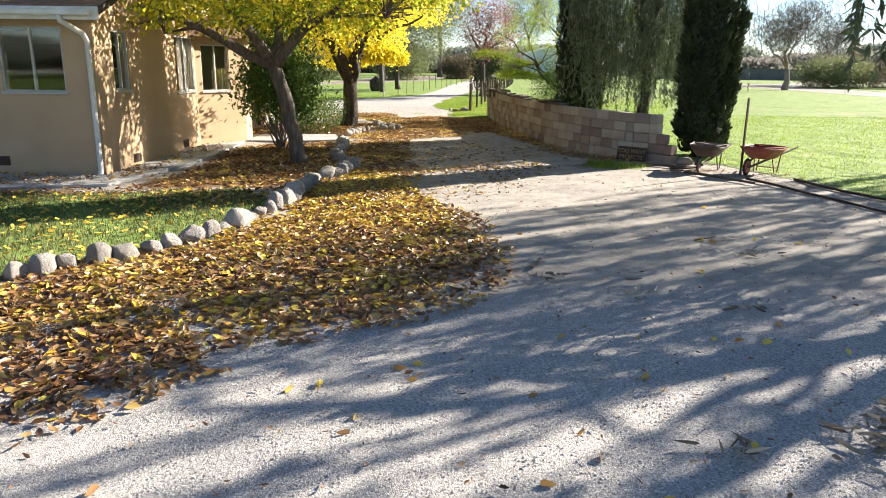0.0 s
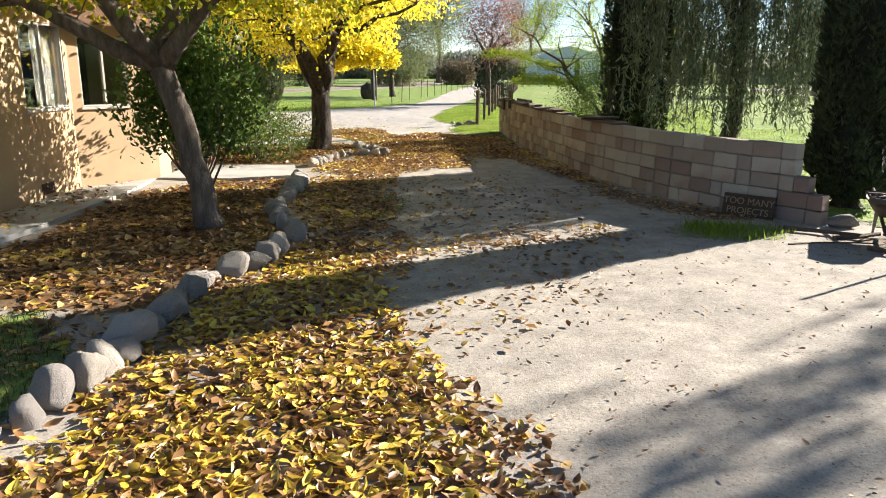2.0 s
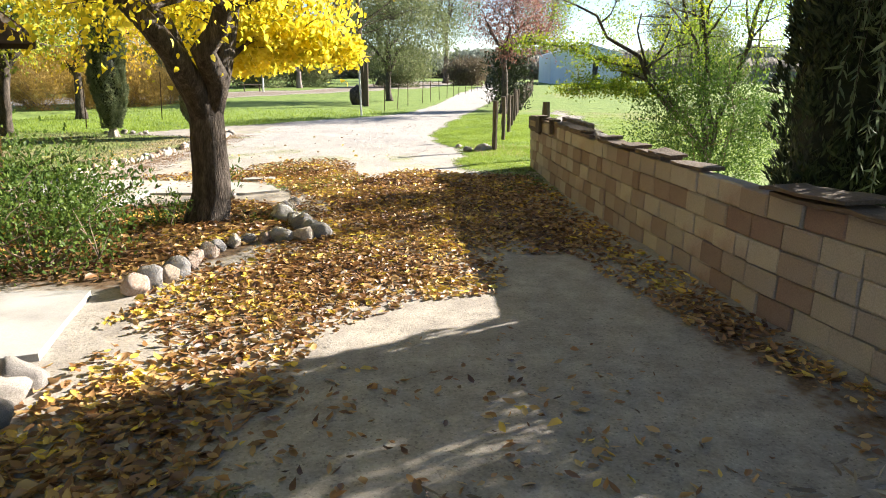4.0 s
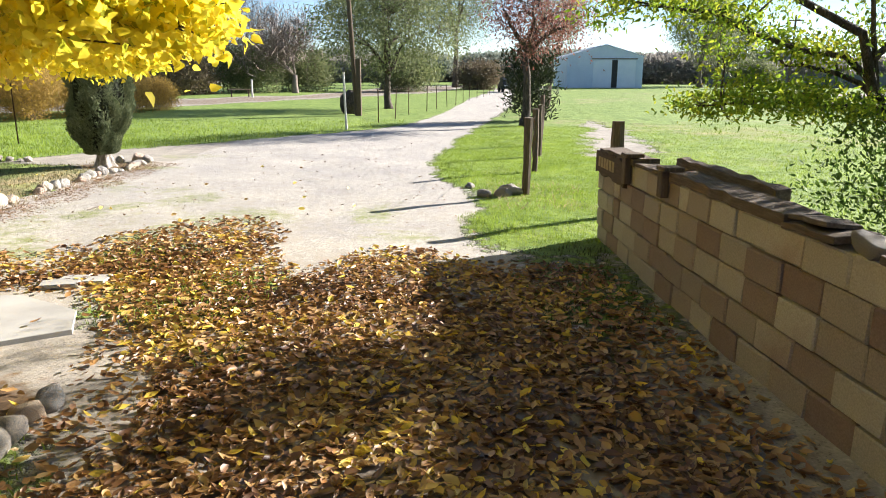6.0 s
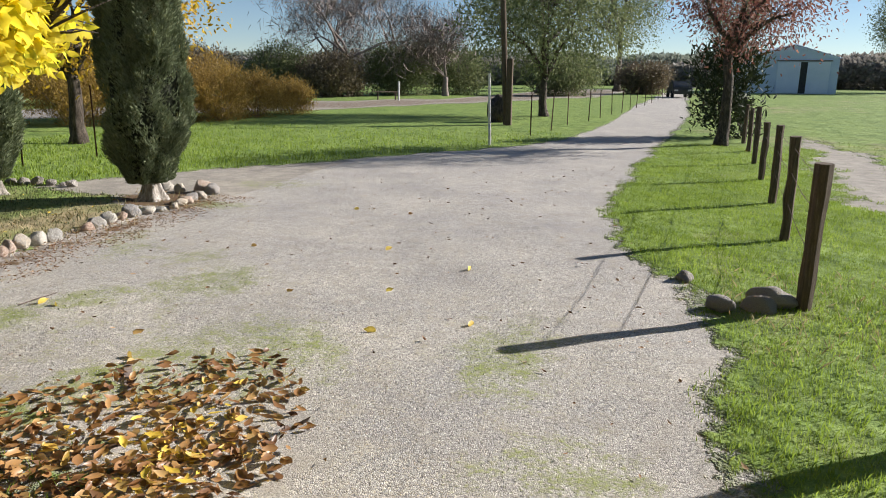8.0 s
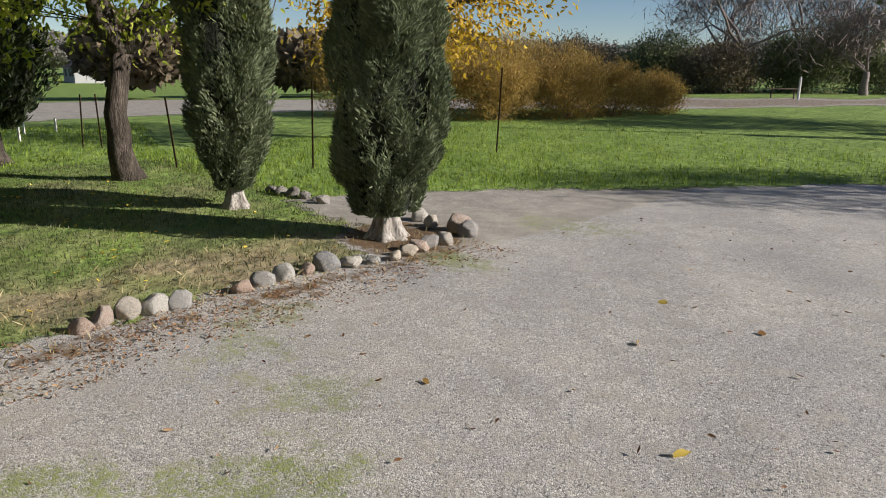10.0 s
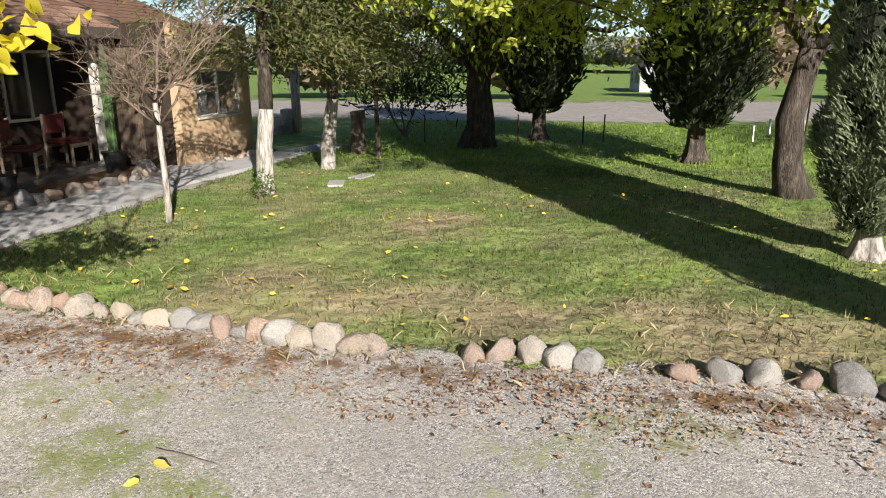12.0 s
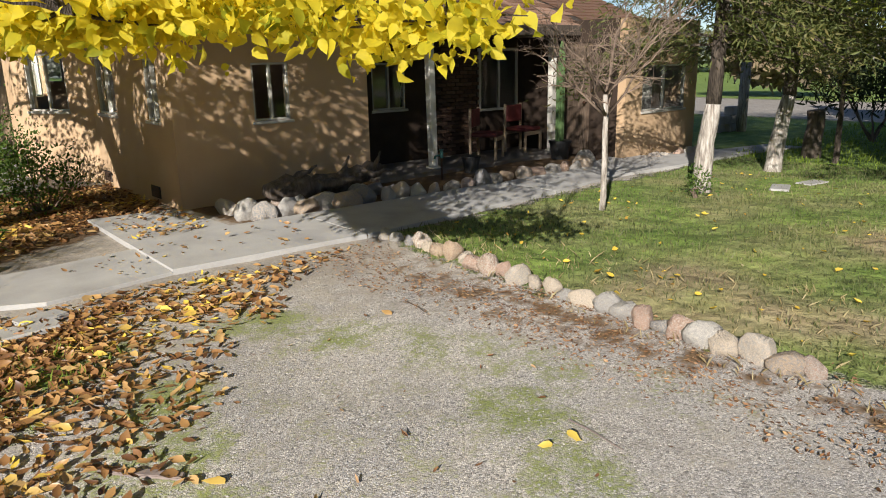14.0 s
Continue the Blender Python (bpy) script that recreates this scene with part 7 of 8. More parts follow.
steel_stake(6.2, 8.7, 1.42, 0, 40, 0.022, "tall dark steel stake beside the wheelbarrows")
# white pipe post and the tall pole with its stump
bm = bmesh.new()
rod(bm, (0, 0, -0.2), (-0.06, 0, 1.86), 0.04, 0.036, 10)
rod(bm, (-0.06, 0, 1.86), (-0.06, 0, 1.88), 0.044, 0.044, 10)
ob = part("pipe_post", bm, M_WHITE)
ob.matrix_basis = pose(-3.3, 39.6, 0)
tagged(ob, "leaning white pipe post in the grass", "post")
pole = thing("utility_pole", -4.25, 48.3, 0, 0, "tall dark wooden pole with a squared post bolted to it", "pole")
bm = bmesh.new()
rod(bm, (0, 0, -0.3), (-0.35, -0.8, 8.5), 0.12, 0.08, 12)
part("pole", bm, M_OLDWOOD, pole)
bm = bmesh.new()
box(bm, 0.02, 0.24, -0.5, -0.28, -0.2, 2.45, bevel=0.02)
part("post", bm, M_OLDWOOD, pole)
bm = bmesh.new()
bmesh.ops.create_icosphere(bm, subdivisions=3, radius=1.0)
for v in bm.verts:
    n = v.co.normalized()
    v.co = Vector((n.x * 0.5, n.y * 0.45, (n.z * 0.62 + 0.45))) * (1 + 0.25 * noise.noise(n * 1.7) + 0.1 * noise.noise(n * 5))
ob = part("tree_stump", bm, M_BARK_DARK, smooth=True)
ob.matrix_basis = pose(-4.75, 49.6, 0)
tagged(ob, "large dark rotting tree stump beside the pole", "stump")
# standing log on the lawn
ob = mesh_part("standing_log", tubes("standing_log", [(np.array([(0, 0, -0.1), (0.02, 0, 0.3), (-0.02, 0.02, 0.6), (0.0, 0, 0.82)]), (0.17, 0.15, 0.14, 0.145))], 11), M_BARK, smooth=True)
ob.matrix_basis = pose(-14.85, 22.2, 0)
tagged(ob, "upright sawn log standing on the lawn", "log")
ob = mesh_part("fence_post", tubes("fence_post", [(np.array([(0, 0, -0.1), (0.0, 0, 1.6)]), (0.12, 0.11))], 9), M_BARK_PALE, smooth=True)
ob.matrix_basis = pose(-18.3, 19.2, 0)
tagged(ob, "pale wooden post beyond the walk", "post", "fence posts")
for x, y, rz in ((-11.55, 23.15, 20), (-12.2, 23.3, -10), (-2.75, 21.92, 5)):
    bm = bmesh.new()
    box(bm, -0.22, 0.22, -0.12, 0.12, -0.02, 0.035, bevel=0.012)
    ob = part("stepping_stone", bm, M_CONCRETE)
    ob.matrix_basis = pose(x, y, 0, 0, 0, rz)
    tagged(ob, "flat grey stepping stone set in the lawn", "stepping stone", "stepping stones")


# ---- wheelbarrows ----
def wheelbarrow(x, y, rz, tray_mat, leg_mat, label, load=False):
    w = thing("wheelbarrow", x, y, 0, rz, label, "wheelbarrow", "wheelbarrows")
    # tray: open flared tub, long axis x, wheel towards -x
    bm = bmesh.new()
    rim = [(-0.46, -0.24, 0.52), (0.30, -0.33, 0.50), (0.40, 0.0, 0.50), (0.30, 0.33, 0.50), (-0.46, 0.24, 0.52), (-0.56, 0.0, 0.53)]
    bot = [(-0.20, -0.15, 0.30), (0.16, -0.2, 0.30), (0.2, 0.0, 0.30), (0.16, 0.2, 0.30), (-0.20, 0.15, 0.30), (-0.24, 0.0, 0.30)]
    a, b = [bm.verts.new(v) for v in rim], [bm.verts.new(v) for v in bot]
    for i in range(6):
        bm.faces.new((a[i], a[(i + 1) % 6], b[(i + 1) % 6], b[i]))
    bm.faces.new(b)
    bmesh.ops.recalc_face_normals(bm, faces=bm.faces)
    bmesh.ops.subdivide_edges(bm, edges=list(bm.edges), cuts=2, use_grid_fill=True, smooth=0.25)
    bmesh.ops.solidify(bm, geom=list(bm.faces), thickness=0.008)
    part("tray", bm, tray_mat, w, smooth=True)
    me = tubes("rim", [([*rim, rim[0]], (0.012,) * 7)], 6)
    mesh_part("rim", me, tray_mat, w)
    for sy in (-1, 1):
        bm = bmesh.new()
        rod(bm, (-0.62, sy * 0.06, 0.17), (0.88, sy * 0.27, 0.46), 0.022, 0.019, 8)
        part("handle", bm, M_OLDWOOD, w, "dark wooden handle")
        me = tubes("leg", [([(0.05, sy * 0.17, 0.29), (0.14, sy * 0.2, 0.01), (0.24, sy * 0.2, 0.01), (0.34, sy * 0.2, 0.33)], (0.014,) * 4)], 6)
        mesh_part("leg", me, leg_mat, w)
    me = tubes("brace", [([(0.19, -0.2, 0.1), (0.19, 0.2, 0.1)], (0.01, 0.01))], 6)
    mesh_part("brace", me, leg_mat, w)
    bm = bmesh.new()
    bmesh.ops.create_circle(bm, segments=8, radius=0.032, matrix=Matrix.Translation((0, 0.135, 0)) @ Matrix.Rotation(math.pi / 2, 4, "Y"))
    bmesh.ops.spin(bm, geom=list(bm.verts) + list(bm.edges), cent=(0, 0, 0), axis=(1, 0, 0), angle=2 * math.pi, steps=20)
    bmesh.ops.remove_doubles(bm, verts=bm.verts, dist=1e-4)
    wheel = part("wheel", bm, M_RUBBER, w, "black rubber tyre", smooth=True)
    wheel.matrix_basis = pose(-0.6, 0, 0.165, 0, 0, 90)
    bm = bmesh.new()
    bmesh.ops.create_cone(bm, cap_ends=True, segments=16, radius1=0.115, radius2=0.115, depth=0.05, matrix=Matrix.Rotation(math.pi / 2, 4, "Y"))
    rod(bm, (-0.09, 0, 0), (0.09, 0, 0), 0.012)
    part("hub", bm, leg_mat, wheel)
    if load:
        rng = np.random.default_rng(5)
        for k in range(6):
            p = np.array([rng.uniform(-0.3, 0.2), rng.uniform(-0.15, 0.15), 0.47 + rng.uniform(0, 0.05)])
            d = rng.normal(size=3) * np.array([0.28, 0.2, 0.02])
            ob = mesh_part("stick", tubes("stick", [(bent_line(rng, p - d, p + d, 4, 0.1), (0.012, 0.014, 0.012, 0.008))], 5), M_GREYTWIG)
            ob.matrix_basis = pose(x, y, 0, 0, 0, rz)
            tagged(ob, "dry stick lying in the wheelbarrow", "stick", "sticks in the wheelbarrow")
        bm = bmesh.new()
        bmesh.ops.create_grid(bm, x_segments=8, y_segments=6, size=1.0)
        for v in bm.verts:
            v.co = Vector((v.co.x * 0.36 - 0.06, v.co.y * 0.22, 0.44 + 0.03 * noise.noise(v.co * 3)))
        ob = part("trash_heap", bm, M_RUBBER)
        ob.matrix_basis = pose(x, y, 0, 0, 0, rz)
        tagged(ob, "dark dirt and cuttings filling the grey wheelbarrow", "dirt heap")


wheelbarrow(5.75, 9.3, 58, M_GREYTRAY, M_GREYTWIG, "old grey wheelbarrow full of cuttings", True)
wheelbarrow(6.7, 9.0, 42, M_RED, M_RED, "faded red steel wheelbarrow on the grass edge")


def ground_stick(x, y, rz, L, r, seed, label, mat, cat="stick", group="sticks on the ground"):
    rng = np.random.default_rng(seed)
    p = bent_line(rng, (-L / 2, 0, r * 1.1), (L / 2, 0, r * 1.1), 6, 0.06)
    p[:, 2] = r * 1.05 + 0.006
    ob = mesh_part("ground_stick" if cat == "stick" else cat.replace(" ", "_"), tubes("stick", [(p, np.linspace(r, r * 0.7, 6))], 6), mat)
    ob.matrix_basis = pose(x, y, 0, 0, 0, rz)
    return tagged(ob, label, cat, group)


ground_stick(5.55, 8.1, -58, 1.5, 0.03, 1, "old timber pole lying at the drive's edge", M_OLDWOOD, "timber")
ground_stick(6.5, 6.3, -75, 3.6, 0.025, 2, "long rusty pipe edging the drive", M_STEEL, "pipe")
ground_stick(7.4, 6.6, -70, 3.0, 0.025, 3, "long rusty pipe edging the drive", M_STEEL, "pipe")
ground_stick(5.1, 9.55, -30, 0.9, 0.03, 4, "dark stick lying by the wall's end", M_OLDWOOD)
ground_stick(5.35, 9.3, 20, 0.7, 0.035, 5, "dark stick lying by the wall's end", M_OLDWOOD)
ground_stick(4.9, 9.0, 4, 1.0, 0.012, 6, "thin bent stick on the dirt", M_OLDWOOD)
ground_stick(-4.46, 25.44, 83, 0.36, 0.006, 7, "thin pale stick on the gravel", M_GREYTWIG)
ground_stick(1.6, 2.2, 70, 0.4, 0.02, 9, "dark piece of bark on the drive", M_OLDWOOD)
ground_stick(3.7, 3.4, 30, 0.35, 0.012, 10, "small dark twig on the drive", M_OLDWOOD)
ground_stick(-5.0, 23.4, 80, 0.3, 0.006, 11, "thin dark stick on the gravel", M_OLDWOOD)


def flat_piece(name, x, y, rz, a, b, c, mat, label, category, seed):
    """A thin broken slab or board with uneven edges, lying on the ground."""
    rng = random.Random(seed)
    bm = bmesh.new()
    rim = [(a * sx * rng.uniform(0.88, 1.0), b * sy * rng.uniform(0.75, 1.0)) for sx, sy in ((-1, -1), (-0.3, -1.05), (0.4, -0.95), (1, -0.9), (1.03, 0.1), (0.95, 1), (0.2, 1.05), (-0.5, 0.95), (-1.02, 0.8))]
    face = bm.faces.new([bm.verts.new((px, py, 0.0)) for px, py in rim])
    top = bmesh.ops.extrude_face_region(bm, geom=[face])
    bmesh.ops.translate(bm, verts=[v for v in top["geom"] if isinstance(v, bmesh.types.BMVert)], vec=(0, 0, c))
    bmesh.ops.recalc_face_normals(bm, faces=bm.faces)
    bmesh.ops.bevel(bm, geom=bm.edges[:], offset=c * 0.2, segments=2, affect="EDGES")
    ob = part(name, bm, mat)
    ob.matrix_basis = pose(x, y, 0.006, rng.uniform(-2, 2), rng.uniform(-2, 2), rz)
    return tagged(ob, label, category)


flat_piece("board", -2.72, 24.28, -53, 0.22, 0.03, 0.018, M_GREYTWIG, "flat weathered piece of board in the fallen leaves", "board", 3)
flat_piece("stepping_stone", -2.88, 21.75, 12, 0.17, 0.11, 0.04, M_CONCRETE, "pale flat broken paving piece among fallen leaves", "paving stone", 4)


# ---- barn, far house, car, far fence ----
def barn():
    b = thing("barn", 20.0, 120.0, 0, 0, "large pale blue-grey metal barn with sliding doors", "barn")
    bm = bmesh.new()
    prof = [(-5.3, 0), (5.3, 0), (5.3, 4.4), (0, 5.9), (-5.3, 4.4)]
    f = [bm.verts.new((x, 0, z)) for x, z in prof]
    r = [bm.verts.new((x, 16, z)) for x, z in prof]
    bm.faces.new(f)
    bm.faces.new(r[::-1])
    for i in range(5):
        j = (i + 1) % 5
        bm.faces.new((f[i], r[i], r[j], f[j]))
    bmesh.ops.recalc_face_normals(bm, faces=bm.faces)
    part("wall", bm, M_BARN, b)
    bm = bmesh.new()
    for s in (-1, 1):
        vs = [bm.verts.new(v) for v in ((s * 5.6, -0.3, 4.35), (s * 5.6, 16.3, 4.35), (0, 16.3, 6.0), (0, -0.3, 6.0))]
        bm.faces.new(vs)
    bmesh.ops.solidify(bm, geom=list(bm.faces), thickness=0.08)
    part("roof", bm, M_BARNDOOR, b)
    for x0, x1 in ((-1.7, 0.95), (1.75, 4.3)):
        bm = bmesh.new()
        box(bm, x0, x1, -0.12, -0.03, 0.05, 3.9, bevel=0.03)
        part("sliding_door", bm, M_BARNDOOR, b)
    # black panel on the closed wall: the gap's darkness is only its colour
    bm = bmesh.new()
    box(bm, 0.95, 1.75, -0.05, -0.005, 0.05, 3.85)
    part("opening", bm, M_BLACK, b, "black panel standing in for the dark gap between the doors")
    bm = bmesh.new()
    box(bm, -1.9, 4.5, -0.2, -0.01, 3.95, 4.1)
    part("door_track", bm, M_FARROOF, b)


barn()


def far_house(x, y, rz, w, d, h, label):
    z = -0.03 * max(0.0, min(58.5, -21.5 - x))
    b = thing("far_house", x, y, z, rz, label, "house", "far houses")
    bm = bmesh.new()
    box(bm, -w / 2, w / 2, -d / 2, d / 2, -0.5, h)
    for s in (-1, 1):
        bm.faces.new([bm.verts.new(v) for v in ((s * w / 2, -d / 2, h), (s * w / 2, d / 2, h), (s * w / 2, 0, h + d * 0.25))])
    part("wall", bm, M_FARWHITE, b)
    bm = bmesh.new()
    for s in (-1, 1):
        bm.faces.new([bm.verts.new(v) for v in ((-w / 2 - 0.3, s * (d / 2 + 0.3), h - 0.08), (w / 2 + 0.3, s * (d / 2 + 0.3), h - 0.08), (w / 2 + 0.3, 0, h + d * 0.25 + 0.06), (-w / 2 - 0.3, 0, h + d * 0.25 + 0.06))])
    bmesh.ops.solidify(bm, geom=list(bm.faces), thickness=0.12)
    part("roof", bm, M_FARROOF, b)
    for k in (-0.28, 0.1, 0.32):
        for y0 in (d / 2, -d / 2 - 0.04):
            bm = bmesh.new()
            box(bm, k * w - 0.45, k * w + 0.45, y0, y0 + 0.04, 0.9, 1.9)
            part("window", bm, M_BLACK, b)
    bm = bmesh.new()
    box(bm, w / 2 + 0.002, w / 2 + 0.05, -0.5, 0.4, 0.8, 1.9)
    part("window", bm, M_BLACK, b)


far_house(-76, 29.6, 8, 7.0, 5.5, 2.2, "white far-off house with low roof beyond the dirt track")
far_house(-112, 66.0, -6, 6, 5, 2.2, "white far-off shed beyond the dirt track")


def parked_car():
    c = thing("parked_car", 5.0, 93.0, 0, 5, "dark parked car at the end of the track", "car")
    bm = bmesh.new()
    prof = [(-2.1, 0.35), (2.1, 0.35), (2.15, 0.8), (1.2, 0.95), (0.6, 1.45), (-1.2, 1.5), (-2.0, 0.98), (-2.15, 0.8)]
    a = [bm.verts.new((-0.85, y, z)) for y, z in prof]
    b = [bm.verts.new((0.85, y, z)) for y, z in prof]
    bm.faces.new(a)
    bm.faces.new(b[::-1])
    for i in range(len(prof)):
        j = (i + 1) % len(prof)
        bm.faces.new((a[i], b[i], b[j], a[j]))
    bmesh.ops.recalc_face_normals(bm, faces=bm.faces)
    bmesh.ops.bevel(bm, geom=list(bm.edges), offset=0.08, segments=2, affect="EDGES")
    part("body", bm, M_CARPAINT, c, smooth=False)
    bm = bmesh.new()
    vs = [bm.verts.new(v) for v in ((-0.7, -2.06, 1.0), (0.7, -2.06, 1.0), (0.62, -1.36, 1.44), (-0.62, -1.36, 1.44))]
    bm.faces.new(vs)
    bmesh.ops.translate(bm, vec=(0, -0.03, 0.03), verts=bm.verts)
    part("windscreen", bm, M_GLASS, c)
    for sx in (-0.6, 0.6):
        bm = bmesh.new()
        box(bm, sx - 0.16, sx + 0.16, -2.2, -2.12, 0.62, 0.76, bevel=0.02)
        part("headlight", bm, M_WHITE, c)
    for sx in (-0.8, 0.8):
        for sy in (-1.35, 1.35):
            bm = bmesh.new()
            bmesh.ops.create_cone(bm, cap_ends=True, segments=18, radius1=0.33, radius2=0.33, depth=0.22, matrix=Matrix.Translation((sx, sy, 0.33)) @ Matrix.Rotation(math.pi / 2, 4, "Y"))
            part("wheel", bm, M_RUBBER, c)


parked_car()
bm = bmesh.new()
for i in range(34):
    box(bm, 38 + i * 1.5, 39.46 + i * 1.5, 131.0, 131.08, -0.1, 2.0 + 0.06 * math.sin(i * 1.9))
tagged(part("far_fence", bm, M_FARFENCE), "long dark board fence across the far field", "fence", kind="structure")
for x, y, h in ((33.0, 112.0, 10.5), (40.5, 108.0, 9.0)):
    p = thing("power_pole", x, y, 0, 10, "far wooden power pole with crossarm", "pole", "power poles")
    bm = bmesh.new()
    rod(bm, (0, 0, -0.2), (0, 0, h), 0.16, 0.11, 8)
    part("pole", bm, M_OLDWOOD, p)
    bm = bmesh.new()
    box(bm, -1.1, 1.1, -0.06, 0.06, h - 0.7, h - 0.55)
    part("crossarm", bm, M_OLDWOOD, p)
sg = thing("picnic_bench", -16.9, 72.0, 0, 12, "pale plank bench beside a white marker post", "bench")
for n_, a_, b_ in (("leg", (-0.75, 0, 0), (-0.75, 0, 0.55)), ("leg", (0.55, 0, 0), (0.55, 0, 0.55))):
    bm = bmesh.new()
    rod(bm, a_, b_, 0.05)
    part(n_, bm, M_OLDWOOD, sg)
bm = bmesh.new()
box(bm, -1.0, 0.8, -0.16, 0.16, 0.55, 0.62, bevel=0.015)
part("plank", bm, M_CHAIRWOOD, sg)
bm = bmesh.new()
rod(bm, (0, 0, -0.1), (0, 0, 1.35), 0.075, 0.07, 10)
ob = part("marker_post", bm, M_WHITE)
ob.matrix_basis = pose(-15.9, 71.5, 0)
tagged(ob, "short white marker post by the far dirt track", "post")

# ---- fallen leaves, grass and pebbles ----
rngc = np.random.default_rng(77)
LAWN_LEAVES = [(-1.75, 5.2), (-2.7, 4.75), (-4.0, 4.9), (-7.0, 5.2), (-6.5, 6.0), (-4.2, 6.6), (-2.5, 6.7), (-1.7, 6.5)]
TONGUE = [(1.9, 8.6), (2.9, 9.2), (2.6, 9.9), (1.3, 9.7), (0.0, 8.9), (0.6, 8.3)]
CORNER = [(-1.3, 23.9), (-2.0, 25.0), (-2.8, 24.6), (-3.3, 23.9), (-3.65, 23.2), (-4.2, 22.85), (-4.7, 22.2), (-5.8, 21.65), (-5.6, 21.48), (-3.9, 21.45), (-2.9, 21.55), (-2.0, 21.2), (-1.2, 22.3)]


def litter_at(poly, per, edge=0.8, clumped=0.55):
    q = scatter(poly, per, rngc)
    d = edge_dist(poly, q[:, 0], q[:, 1]) + wob(q[:, 0], q[:, 1], 2.3, 0.16, 6.0)
    n = wob(q[:, 0], q[:, 1], 1.5, 0.5, 4.0) + wob(q[:, 0], q[:, 1], 4.1, 0.35, 1.0)
    keep = rngc.uniform(0, 1, len(q)) < np.clip(0.2 + d / edge, 0.03, 1.0) * np.clip(1 + clumped * n, 0.12, 1.0)
    return q[keep]


def lay_leaves(name, q, size, mat, label, narrow=0.55, lift=0.03, curl=1.0, base=0.0):
    n = len(q)
    g, *_ = cover(q[:, 0], q[:, 1])
    z = relief(q[:, 0], q[:, 1], g) + rngc.uniform(0.004, lift, n) + base
    pos = np.stack([q[:, 0], q[:, 1], z], 1)
    a = rngc.uniform(0, 2 * math.pi, n)
    d = np.stack([np.cos(a), np.sin(a), rngc.normal(0.06, 0.22, n)], 1)
    L = size * rngc.uniform(0.55, 1.3, n)
    d1, ac, nm = frames_from(rngc, d)
    # lay the blade roughly level
    up = np.array([0, 0, 1.0]) + rngc.normal(size=(n, 3)) * 0.38
    ac = np.cross(up, d1)
    ac /= np.linalg.norm(ac, axis=1, keepdims=True)
    nm = np.cross(d1, ac)
    W = (L * narrow * rngc.uniform(0.6, 1.1, n) * 0.5)[:, None]
    Lc = L[:, None]
    cu = rngc.uniform(-0.25, curl, n)[:, None]
    cv = rngc.uniform(-0.25, curl, n)[:, None]
    v = np.stack([pos - d1 * Lc * 0.5, pos - d1 * Lc * 0.26 + ac * W * 0.85 + nm * W * cu, pos + d1 * Lc * 0.1 + ac * W * 0.85 + nm * W * cu, pos + d1 * Lc * 0.5 + nm * Lc * cv * 0.35,
                  pos + d1 * Lc * 0.1 - ac * W * 0.85 + nm * W * cv, pos - d1 * Lc * 0.26 - ac * W * 0.85 + nm * W * cv, pos - nm * 0.002], 1)
    v[:, :, 2] = np.maximum(v[:, :, 2], (z - 0.002)[:, None] * 0.9 + 0.001)
    t = np.array([[0, 6, 1], [1, 6, 2], [2, 6, 3], [3, 6, 4], [4, 6, 5], [5, 6, 0]])
    tris = (np.arange(n)[:, None, None] * 7 + t[None]).reshape(-1, 3)
    ob = mesh_part(name, tris_mesh(name, v.reshape(-1, 3), tris), mat)
    return tagged(ob, label, "leaves", kind="stuff")


lay_leaves("leaf_litter", litter_at(BLANKET_A, 640), 0.095, L_LITTER, "thick drift of yellow and brown fallen leaves on the drive")
lay_leaves("leaf_litter", litter_at(BLANKET_B, 980), 0.078, L_LITTER, "thick drift of brown and gold fallen leaves by the wall")
lay_leaves("leaf_litter", np.concatenate([litter_at(TONGUE, 240), litter_at(CORNER, 560, 1.0, 0.9), litter_at(LAWN_LEAVES, 260, 0.9)]), 0.085, L_LITTER, "scattered brown and gold fallen leaves")
lay_leaves("leaf_litter", np.concatenate([litter_at(BED_A, 420), litter_at(BED_C, 420), litter_at([(-4.3, 6.4), (-5.1, 7.2), (-5.1, 12.0), (-4.2, 12.0)], 60), litter_at([(-5.2, 15.5), (-4.1, 15.5), (-4.0, 18.4), (-5.2, 18.4)], 220)]), 0.10,
           L_LITTER, "fallen leaves covering the garden bed")
lay_leaves("leaf_litter", np.concatenate([litter_at([(-0.9, 6.0), (1.3, 5.6), (2.6, 8.6), (2.9, 11.5), (1.6, 14.2), (-0.6, 13.6)], 75, 0.6, 1.3),
                                          litter_at(WALL_FOOT, 230, 0.5, 0.9)]), 0.075, L_LITTER,
           "thin scatter of dark fallen leaves on the drive and along the wall's foot")
lay_leaves("leaf_litter", np.concatenate([litter_at([(-4.45, 13.1), (-5.1, 12.1), (-5.1, 7.4), (-8.4, 7.35), (-8.4, 6.5), (-6.2, 6.05), (-4.75, 6.55), (-4.35, 9.2), (-4.4, 12.0)], 150, 0.3, 0.9),
                                          litter_at([(-4.15, 18.6), (-5.05, 18.6), (-5.1, 19.9), (-4.1, 20.1)], 230, 0.3, 0.9), litter_at([(-2.2, 20.65), (-2.9, 21.3), (-3.9, 21.2), (-5.9, 21.35), (-5.9, 20.1), (-4.0, 20.3)], 22, 0.2, 1.2)]), 0.075, L_LITTER,
           "fallen leaves blown over the concrete walk", base=0.052)
lay_leaves("leaf_litter", litter_at(LAWN_A, 60, clumped=0.9), 0.085, L_LITTER_Y, "yellow leaves scattered on the grass", lift=0.06)
